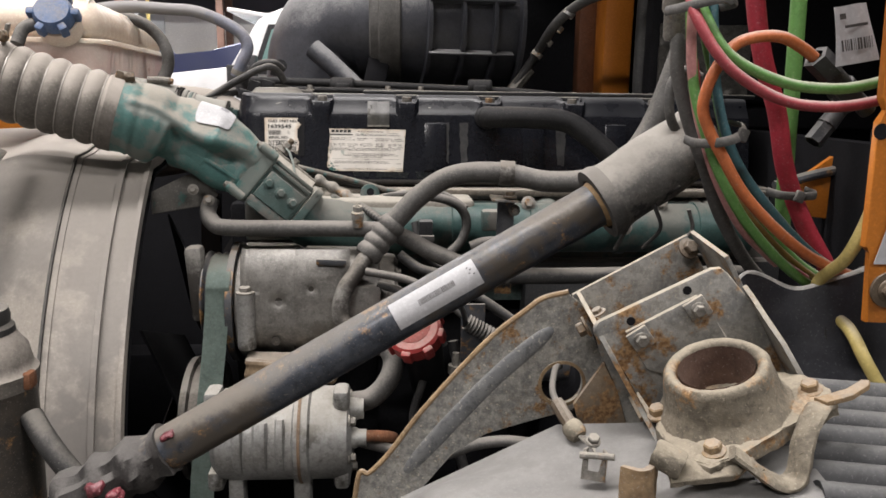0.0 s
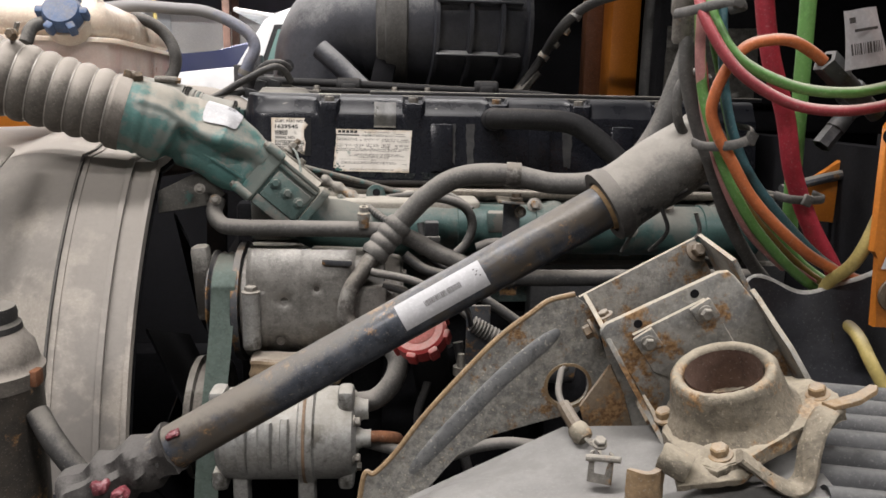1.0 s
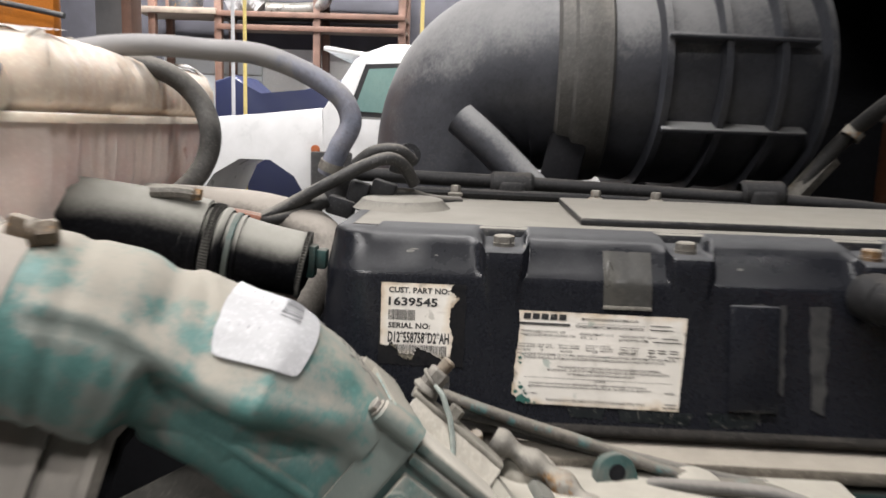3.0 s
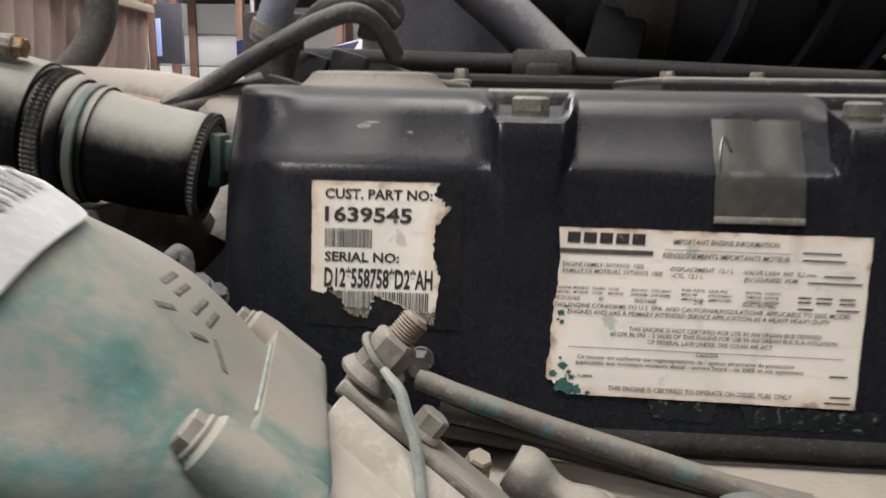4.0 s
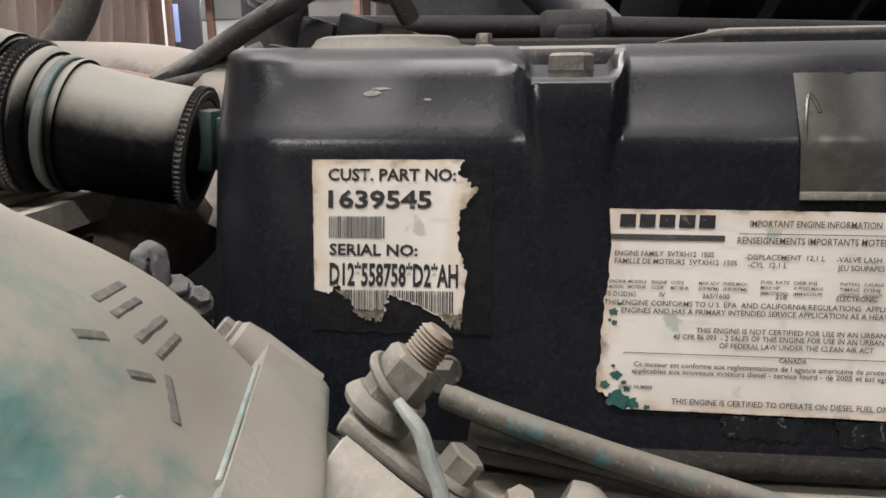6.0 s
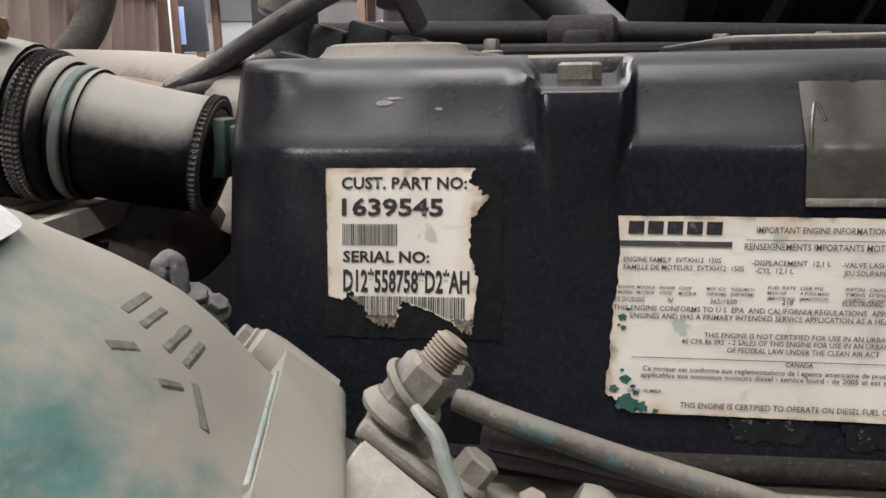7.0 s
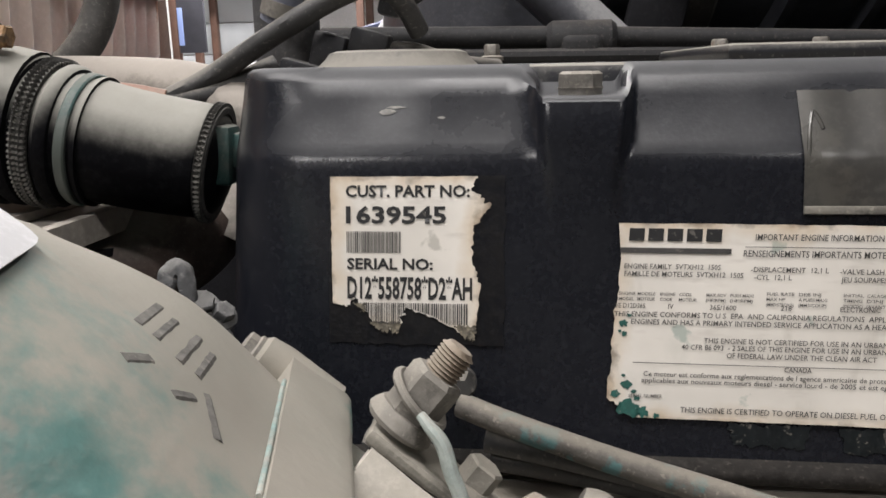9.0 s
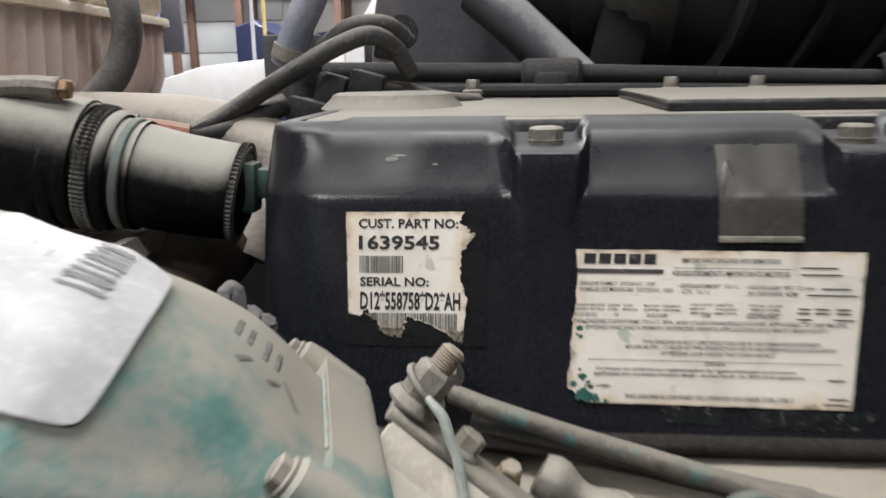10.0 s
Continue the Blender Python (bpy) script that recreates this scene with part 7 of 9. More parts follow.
for x, y, z, w, h in ((-0.268, 1.63, 1.868, 0.022, 0.03), (-0.240, 1.63, 1.875, 0.026, 0.018), (-0.225, 1.64, 1.905, 0.016, 0.026), (-0.285, 1.625, 1.855, 0.03, 0.02)):
    part("connector", box((w, 0.018, h), pose(x, y, z, 0, 15, 0), bevel=0.003), PLASTIC_BLACK, clus)
part("eyelet", lathe([(-0.003, 0.007), (-0.003, 0.013), (0.003, 0.013), (0.003, 0.007), (-0.003, 0.007)], (-0.215, 1.64, 1.912), (0.2, -1, 0), None, 20), PLASTIC_BLACK, clus)
part("tie", slab([(0, 0), (0.010, 0.004), (0.016, 0.026), (0.004, 0.030)], 0.002, basis((-0.296, 1.615, 1.900), (0, -1, 0.1))), BELLOWS, clus, "frayed pale tape end")
for pts, r in (([(-0.255, 1.63, 1.865), (-0.22, 1.64, 1.870), (-0.19, 1.66, 1.862), (-0.16, 1.69, 1.858)], 0.007), ([(-0.27, 1.62, 1.90), (-0.25, 1.62, 1.915), (-0.225, 1.625, 1.917), (-0.21, 1.64, 1.905)], 0.007), ([(-0.30, 1.62, 1.862), (-0.34, 1.60, 1.845), (-0.38, 1.585, 1.842), (-0.45, 1.57, 1.845)], 0.008)):
    hose("harness_lead", pts, r, RUBBER, "black harness lead by the cover's end", "harness leads")

# ---- reservoir low at the front ----
res = thing("steering_fluid_reservoir", (-0.44, 0.9, 1.40), "greasy black fluid reservoir with a stepped cap", "reservoir")
RC = (-0.458, 0.905)
part("body", lathe([(1.30, 0.0), (1.30, 0.052), (1.46, 0.056), (1.53, 0.056), (1.535, 0.052)], (*RC, 0), Z, None, 32), mat("greasy_black_can", (0.03, 0.027, 0.024), (0.06, 0.05, 0.04), rough=0.45, dust=0.3, rust=0.25), res)
part("collar", lathe([(1.528, 0.052), (1.530, 0.0585), (1.548, 0.060), (1.552, 0.056), (1.56, 0.054), (1.575, 0.051), (1.586, 0.043), (1.60, 0.036), (1.602, 0.0)], (*RC, 0), Z, None, 32), BELLOWS, res, "dust-caked collar")
part("cap", lathe([(1.588, 0.036), (1.594, 0.040), (1.600, 0.039), (1.604, 0.035), (1.612, 0.036), (1.620, 0.034), (1.622, 0.0)], (*RC, 0), Z, None, 32), RUBBER, res, "stepped black cap")
part("stand", box((0.05, 0.11, 0.18), (-0.452, 0.995, 1.235), bevel=0.004), BLACK, res, "black mounting stand")
part("clip", box((0.014, 0.02, 0.02), (-0.402, 0.895, 1.541), bevel=0.004), RUST, res, "rusty clip")
hose("front_hose", [(-0.40, 0.89, 1.50), (-0.375, 0.87, 1.475), (-0.345, 0.86, 1.44), (-0.31, 0.86, 1.40), (-0.27, 0.86, 1.35)], 0.0125, RUBBER, "dark hose running down beside the reservoir")

# ---- steel bracket and cast collar by the fender ----
BL, BU, BN = Vector((0.862, -0.080, 0.501)), Vector((-0.502, 0.005, 0.865)), Vector((-0.072, -0.997, -0.036))
BA = Vector((0.178, 0.737, 1.682))
bf = Matrix((BL, BU, BN)).transposed().to_4x4()
bf.translation = BA
brak = thing("hood_hinge_bracket", (0.24, 0.70, 1.56), "rusty galvanised steel hinge bracket box with bolted plate", "bracket")


def bracket_piece(name, outline, thick, m, label="", bevel=0.0012, material=None):
    return part(name, slab(outline, thick, bf @ m, bevel=bevel), material or STEEL_RUST, brak, label)


bracket_piece("back_wall", [(0, 0), (0.118, 0), (0.118, -0.10), (0, -0.10)], 0.004, Matrix())

side_m = Matrix(((0, 0, 1, 0), (0, 1, 0, 0), (-1, 0, 0, 0), (0, 0, 0, 1)))
bracket_piece("side_wall", [(-0.088, -0.002), (0, 0), (0, -0.10), (-0.04, -0.118), (-0.07, -0.142), (-0.088, -0.155)], 0.004, Matrix.Translation((0.004, 0, 0.0)) @ side_m)
bracket_piece("side_wall", [(-0.088, -0.002), (0, 0), (0, -0.10), (-0.088, -0.10)], 0.004, Matrix.Translation((0.122, 0, 0.0)) @ side_m)
bracket_piece("floor_wall", [(0, -0.088), (0.12, -0.088), (0.12, 0), (0, 0)], 0.004, Matrix.Translation((0, -0.10, 0)) @ pose(0, 0, 0, -90, 0, 0))
bracket_piece("face_plate", [(0.001, -0.006), (0.003, -0.002), (0.009, 0.001), (0.108, -0.003), (0.115, -0.006), (0.118, -0.013), (0.132, -0.080), (0.136, -0.118), (0.014, -0.124), (0.010, -0.07)], 0.005, Matrix.Translation((0, 0, 0.090)), "rust-edged face plate", bevel=0.002)
bracket_piece("wear_plate", [(0.024, -0.016), (0.088, -0.016), (0.092, -0.038), (0.094, -0.060), (0.04, -0.070), (0.025, -0.053)], 0.004, Matrix.Translation((0, 0, 0.0955)), "smaller plate bolted on the face")
for bx, by in ((0.032, -0.026), (0.083, -0.025)):
    at = bf @ Vector((bx, by, 0.1))
    part("square_washer", box((0.018, 0.018, 0.004), bf @ pose(bx, by, 0.1015, 0, 0, 6), bevel=0.001), STEEL_RUST, brak)
    part("plate_bolt", bolt(at + BN * 0.004, BN, 0.0050, 0.006, 1.3), BOLT, brak)
# Black discs laid on the plate give the holes their darkness.
for bx, by in ((0.032, -0.011), (0.083, -0.0095)):
    part("plate_hole_disc", lathe([(0.0, 0.0036), (0.0008, 0.0036), (0.0008, 0.0)], bf @ Vector((bx, by, 0.095)), BN, None, 16), BLACK, brak)
for cx, rim in ((0.003, [(0.091, -0.004), (0.097, -0.014), (0.099, -0.045), (0.106, -0.078), (0.122, -0.108), (0.146, -0.140), (0.146, -0.158), (0.091, -0.150)]), (0.124, [(0.091, -0.030), (0.098, -0.036), (0.112, -0.056), (0.127, -0.072), (0.134, -0.098), (0.134, -0.126), (0.091, -0.126)])):
    part("side_cheek", slab([(-f, up) for f, up in rim], 0.004, bf @ Matrix.Translation((cx, 0, 0)) @ side_m, bevel=0.001), STEEL_RUST, brak, "curved side cheek")
part("side_web", roughen(slab([(0.1850, 1.676), (0.1960, 1.636), (0.2080, 1.600), (0.2200, 1.572), (0.2530, 1.552), (0.2460, 1.600), (0.2150, 1.660)], 0.004, Matrix.Translation((0, 0.694, 0)) @ pose(0, 0, 0, 90, 0, 0), bevel=0.001), 0.001, 60, 2), STEEL_RUST, brak, "bent web beside the face plate")
part("rim_bolt", bolt(bf @ Vector((0.112, -0.010, 0.010)), (0.2, -0.8, 0.5), 0.0065, 0.008), BOLT_RUST, brak)
part("rim_bolt", bolt(bf @ Vector((-0.001, -0.018, 0.045)), -BL, 0.0065, 0.010), BOLT_RUST, brak)
part("rim_bolt", bolt(bf @ Vector((0.012, -0.006, 0.060)), BU, 0.005, 0.005), BOLT_RUST, brak)

part("mounting_post", tube([bf @ Vector((0.06, -0.09, 0.035)), (0.27, 0.85, 1.35), (0.27, 1.0, 1.12)], 0.025, None, 12), BLACK, brak, "black mounting post")
EDGE_RUST = mat("yellow_brown_rust", (0.29, 0.205, 0.115), (0.20, 0.13, 0.07), rough=0.85, bump=0.6, grime=0.8, dust=0.2)
arm = thing("hinge_support_bracket", (0.08, 0.71, 1.50), "galvanised steel support arm with rusty edges and a round hole", "bracket")
ARM_Y = 0.722


def arm_sheet():
    """Pressed plate with a round hole and a long raised bead."""
    bm = bmesh.new()
    outer = [(0.170, 1.688), (0.147, 1.682), (0.132, 1.671), (0.096, 1.641), (0.039, 1.576), (0.007, 1.532), (-0.012, 1.512), (-0.022, 1.510), (-0.030, 1.450), (0.000, 1.450), (0.066, 1.531), (0.098, 1.551), (0.141, 1.564), (0.179, 1.574), (0.208, 1.617), (0.197, 1.643), (0.185, 1.675)]
    hole = [(0.168 + 0.0195 * math.cos(2 * math.pi * k / 20), 1.6005 + 0.0205 * math.sin(2 * math.pi * k / 20)) for k in range(20)]
    ov = [bm.verts.new((x, ARM_Y, z)) for x, z in outer]
    hv = [bm.verts.new((x, ARM_Y, z)) for x, z in hole]
    oe = [bm.edges.new((ov[i], ov[(i + 1) % len(ov)])) for i in range(len(ov))]
    he = [bm.edges.new((hv[i], hv[(i + 1) % len(hv)])) for i in range(len(hv))]
    bmesh.ops.triangle_fill(bm, use_beauty=True, use_dissolve=False, edges=oe + he)
    bmesh.ops.subdivide_edges(bm, edges=list(bm.edges), cuts=2, use_grid_fill=True)
    for v in bm.verts:
        v.co.y += 0.0008 * noise.noise(v.co * 30)
    bmesh.ops.solidify(bm, geom=list(bm.faces), thickness=0.005)
    return bm


part("plate", arm_sheet(), mat("spangled_galvanised_steel", (0.37, 0.355, 0.32), (0.15, 0.152, 0.15), rough=0.5, metal=0.15, dust=0.62, dust_col=(0.52, 0.475, 0.39), rust=0.36, scale=150, fine=500, bump=0.6, grime=1.0, fleck=(230.0, 0.9)), arm)
part("bead", tube([(0.161, ARM_Y - 0.003, 1.657), (0.128, ARM_Y - 0.004, 1.629), (0.097, ARM_Y - 0.004, 1.599), (0.060, ARM_Y - 0.004, 1.558), (0.018, ARM_Y - 0.003, 1.508)], lambda s: 0.0088 * math.sqrt(max(0.05, 1 - (2 * s - 1) ** 8)), None, 20, flat=(0.40, 1.0)), mat("worn_blue_grey_steel", (0.15, 0.155, 0.16), (0.21, 0.212, 0.21), rough=0.6, metal=0.2, dust=0.36, dust_col=(0.42, 0.40, 0.355), bump=0.5, grime=0.9, fleck=(280.0, 0.7)), arm, "raised pressed bead", smooth=60)
part("edge_flange", tube([(0.170, ARM_Y - 0.004, 1.689), (0.147, ARM_Y - 0.004, 1.683), (0.132, ARM_Y - 0.004, 1.672), (0.096, ARM_Y - 0.004, 1.642), (0.039, ARM_Y - 0.004, 1.577), (0.007, ARM_Y - 0.004, 1.533), (-0.012, ARM_Y - 0.004, 1.513), (-0.022, ARM_Y - 0.004, 1.510), (-0.030, ARM_Y - 0.004, 1.450)], 0.0026, None, 8), EDGE_RUST, arm, "rusty folded edge")
part("edge_flange", tube([(-0.002, ARM_Y - 0.003, 1.452), (0.066, ARM_Y - 0.003, 1.533), (0.098, ARM_Y - 0.003, 1.553), (0.141, ARM_Y - 0.003, 1.566), (0.177, ARM_Y - 0.003, 1.576)], 0.0026, None, 8, flat=(0.6, 1.0)), EDGE_RUST, arm, "rusty lower edge")
part("hole_rim", lathe([(-0.003, 0.0195), (-0.003, 0.0225), (0.003, 0.0225), (0.003, 0.0195)], (0.168, ARM_Y - 0.003, 1.6005), (0, -1, 0), None, 28), EDGE_RUST, arm, "rust-stained rim of the hole")
part("gusset", slab([(0.199, 1.632), (0.173, 1.592), (0.182, 1.562), (0.223, 1.572), (0.212, 1.605)], 0.004, Matrix.Translation((0, 0.692, 0)) @ pose(0, 0, 0, 90, 0, 0), bevel=0.001), mat("rust_bloomed_steel", (0.20, 0.15, 0.10), (0.15, 0.12, 0.09), rough=0.8, rust=0.75, dust=0.3, bump=0.5), arm, "rust-covered gusset")

cbl = thing("release_cable", (0.15, 0.62, 1.60), "frayed steel release cable with a barrel nut", "cable")
part("outer", tube([(0.172, 0.745, 1.607), (0.163, 0.715, 1.618), (0.157, 0.70, 1.620), (0.151, 0.68, 1.610), (0.152, 0.665, 1.603)], 0.0030, None, 10), RUBBER_GREY, cbl)
part("ferrule", tube([(0.152, 0.665, 1.604), (0.156, 0.652, 1.598), (0.160, 0.643, 1.592)], 0.0062, None, 10), BOLT_RUST, cbl)
part("barrel_nut", lathe([(-0.007, 0.004), (-0.007, 0.0075), (-0.003, 0.0092), (0.003, 0.0092), (0.007, 0.007), (0.007, 0.0)], (0.162, 0.639, 1.590), (0.45, -0.75, -0.5), None, 12), CAST, cbl, "dusty barrel nut")
for k in range(4):
    part("strand", tube([(0.163, 0.634, 1.588), (0.166 + 0.0015 * k, 0.615, 1.590 + 0.001 * k), (0.166, 0.598 - 0.003 * k, 1.594)], 0.0009, None, 6), BOLT, cbl)

cast = thing("cast_pipe_collar", (0.27, 0.58, 1.60), "rough cast iron pipe collar with rusty bore", "pipe collar")
RA = Vector((-0.33, -0.13, 0.935)).normalized()
R0 = Vector((0.2535, 0.586, 1.6675))
rc_ = bmesh.new()
lathe([(-0.040, 0.052), (-0.034, 0.0475), (-0.026, 0.0435), (-0.010, 0.0405), (-0.003, 0.0392), (0.0, 0.0365), (-0.0005, 0.0325), (-0.003, 0.0300), (-0.050, 0.0290)], R0, RA, rc_, 44)
roughen(rc_, 0.0008, 110, 3)
IRON = mat("rust_patched_cast_iron", (0.20, 0.172, 0.130), (0.095, 0.083, 0.064), rough=0.88, dust=0.30, dust_col=(0.37, 0.325, 0.25), rust=0.36, bump=1.0, grime=1.0)
BORE = mat("red_brown_bore", (0.085, 0.048, 0.036), (0.13, 0.08, 0.06), rough=0.85, bump=0.6, grime=0.6, scale=60)
part("collar", rc_, IRON, cast, smooth=60)
part("bore", lathe([(-0.049, 0.0268), (-0.0025, 0.0284)], R0, RA, None, 40), BORE, cast, "rust-brown bore")
part("bore_floor", lathe([(-0.046, 0.0285), (-0.046, 0.0)], R0, RA, None, 36), BORE, cast)
base_m = basis(R0 - RA * 0.049, RA, Y)
part("base", roughen(slab([(-0.057, 0.0), (-0.056, -0.030), (-0.050, -0.044), (-0.040, -0.062), (-0.012, -0.058), (0.028, -0.047), (0.068, -0.040), (0.074, -0.022), (0.066, 0.004), (0.045, 0.032), (0.0, 0.046), (-0.04, 0.030)], 0.012, base_m, bevel=0.003), 0.0026, 85, 3), IRON, cast, "lumpy cast base")
part("tongue", slab([(0.056, -0.030), (0.080, -0.034), (0.094, -0.028), (0.098, -0.032), (0.094, -0.037), (0.078, -0.042), (0.060, -0.040)], 0.004, base_m @ Matrix.Translation((0, 0, 0.011)) @ pose(0, 0, 0, 0, 0, 0), bevel=0.001), EDGE_RUST, cast, "bent rusty tongue")
for x, y in ((0.060, -0.018), (-0.048, 0.014), (-0.030, -0.047)):
    part("base_bolt", bolt(base_m @ Vector((x, y, 0.011)), RA, 0.0065, 0.009, 1.35), EDGE_RUST, cast)
part("lower_loop", roughen(tube([(0.246, 0.530, 1.624), (0.256, 0.527, 1.617), (0.270, 0.525, 1.607), (0.283, 0.525, 1.601), (0.293, 0.527, 1.606), (0.297, 0.531, 1.624), (0.304, 0.538, 1.640), (0.314, 0.545, 1.650)], 0.0052, None, 12, 4, wobble=0.15, flat=(1.9, 0.75)), 0.0013, 110, 3), IRON, cast, "bent lower strap")
part("clevis", slab([(-0.009, -0.010), (0.009, -0.010), (0.009, 0.012), (0.0055, 0.014), (0.005, -0.004), (-0.005, -0.004), (-0.0055, 0.014), (-0.009, 0.012)], 0.007, pose(0.163, 0.577, 1.590, 72, 0, -24), bevel=0.0012), BOLT, cast, "zinc clevis end")
part("clevis_pin", tube([(0.150, 0.574, 1.601), (0.163, 0.570, 1.602), (0.174, 0.565, 1.603)], 0.0026, None, 10), BOLT, cast)
part("rod_nut", bolt((0.163, 0.585, 1.606), (0, -0.4, 0.9), 0.0048, 0.006, 1.2), BOLT, cast)
HB = Vector((0.8, -0.5, -0.28)).normalized()
part("hinge_barrel", roughen(lathe([(-0.011, 0.0045), (-0.011, 0.0098), (-0.009, 0.0105), (0.008, 0.0105), (0.0105, 0.0095), (0.0105, 0.0055), (-0.004, 0.0050)], (0.204, 0.537, 1.6155), HB, None, 26), 0.0008, 120, 3), IRON, cast, "small hinge barrel")
part("hinge_leaf", roughen(slab([(-0.016, -0.006), (0.030, -0.012), (0.046, -0.004), (0.048, 0.014), (0.02, 0.022), (-0.012, 0.014)], 0.006, basis((0.220, 0.538, 1.602), (-0.2, -0.45, 0.85), Y), bevel=0.001), 0.0015, 110, 3), IRON, cast, "worn hinge leaf")
part("hinge_leg", roughen(sheet(lambda u, v: (0.174 + 0.021 * u, 0.543 - 0.010 * math.sin(u * math.pi), 1.609 + 0.004 * u - 0.075 * v), 14, 12, 0.004), 0.0008, 100, 3), EDGE_RUST, cast, "curved rusty hinge strap")

# ---- inner fender pieces ----
fen = thing("fender_liner", (0.15, 0.6, 1.3), "pale grey dusty plastic fender liner", "fender liner")
FGREY = mat("dusty_grey_liner", (0.15, 0.15, 0.15), (0.085, 0.085, 0.087), rough=0.45, grime=1.0, dust=0.36, dust_col=(0.25, 0.243, 0.23), patch=(0.06, 0.06, 0.06), patch_amt=0.4)


def liner(u, v):
    """The liner: a level shelf at the back that curves down towards the walkway."""
    x, w = 0.014 + 0.30 * u, max(0.0, (v - 0.277) / 0.723)
    back = min(1.511 + 0.49 * (x - 0.014), 1.580)
    near = 1.527 + 0.018 * smooth01(u * 9) + 0.060 * u - 0.04 * w * w + 0.003 * math.sin(u * 9)
    return x, 0.665 - 0.235 * v, back + (near - back) * smooth01(v / 0.277)


part("panel", sheet(liner, 30, 22, 0.004), FGREY, fen)
part("liner_stay", tube([(0.10, 0.56, 1.545), (0.12, 0.75, 1.30), (0.12, 1.0, 1.12)], 0.010, None, 10), BLACK, fen)
mats_ = thing("ribbed_step_cover", (0.42, 0.6, 1.5), "dark grey corrugated step cover", "cover")
part("corrugated_sheet", sheet(lambda u, v: (0.305 + 0.42 * u, 0.42 + 0.27 * v - 0.10 * u, 1.578 + 0.025 * v + 0.019 * abs(math.sin(v * 30 + 0.6 * u)) ** 0.7), 30, 170, 0.003), mat("dark_ribbed_plastic", (0.022, 0.023, 0.025), (0.04, 0.041, 0.043), rough=0.45, dust=0.24, dust_col=(0.19, 0.19, 0.185)), mats_)
part("cover_stay", tube([(0.42, 0.60, 1.59), (0.42, 0.75, 1.30), (0.42, 1.0, 1.12)], 0.010, None, 10), BLACK, mats_)
shl = thing("splash_shield", (0.46, 0.86, 1.5), "black plastic splash shield with a pale wavy edge", "splash shield")


def shield_top(u):
    return 1.690 - 0.016 * math.exp(-((u - 0.34) / 0.13) ** 2) + 0.010 * smooth01((u - 0.5) / 0.3) - 0.02 * smooth01((u - 0.9) / 0.1) - 0.03 * smooth01((0.10 - u) / 0.1)


part("sheet", sheet(lambda u, v: (0.345 + 0.21 * u, 0.775 - 0.06 * v + 0.010 * math.sin(u * 9), shield_top(u) - 0.20 * v), 50, 16, 0.004), mat("matt_black_shield", (0.016, 0.017, 0.022), (0.026, 0.027, 0.032), rough=0.38, dust=0.24, dust_col=(0.16, 0.158, 0.155), dust_var=1.2), shl)
part("edge", tube([(0.345 + 0.21 * k / 16, 0.775 + 0.010 * math.sin(9 * k / 16), shield_top(k / 16) + 0.001) for k in range(17)], 0.0034, None, 8, 3), mat("scuffed_pale_edge", (0.52, 0.51, 0.49), (0.38, 0.37, 0.355), rough=0.6), shl, "pale worn edge")
part("hole_rim", lathe([(-0.004, 0.011), (-0.004, 0.014), (0.004, 0.014), (0.004, 0.011)], (0.4510, 0.7530, 1.6360), (0, -1, 0.3), None, 20), RUBBER, shl)

part("shield_stay", tube([(0.45, 0.735, 1.53), (0.47, 0.88, 1.30), (0.48, 1.0, 1.12)], 0.010, None, 10), BLACK, shl)

# ---- air hoses in the bundle ----
def coloured(name, rgb):
    return mat(name, rgb, tuple(0.8 * c for c in rgb), rough=0.45, bump=0.08, dust=0.34, dust_col=(0.46, 0.42, 0.38), scale=40, grime=0.3)


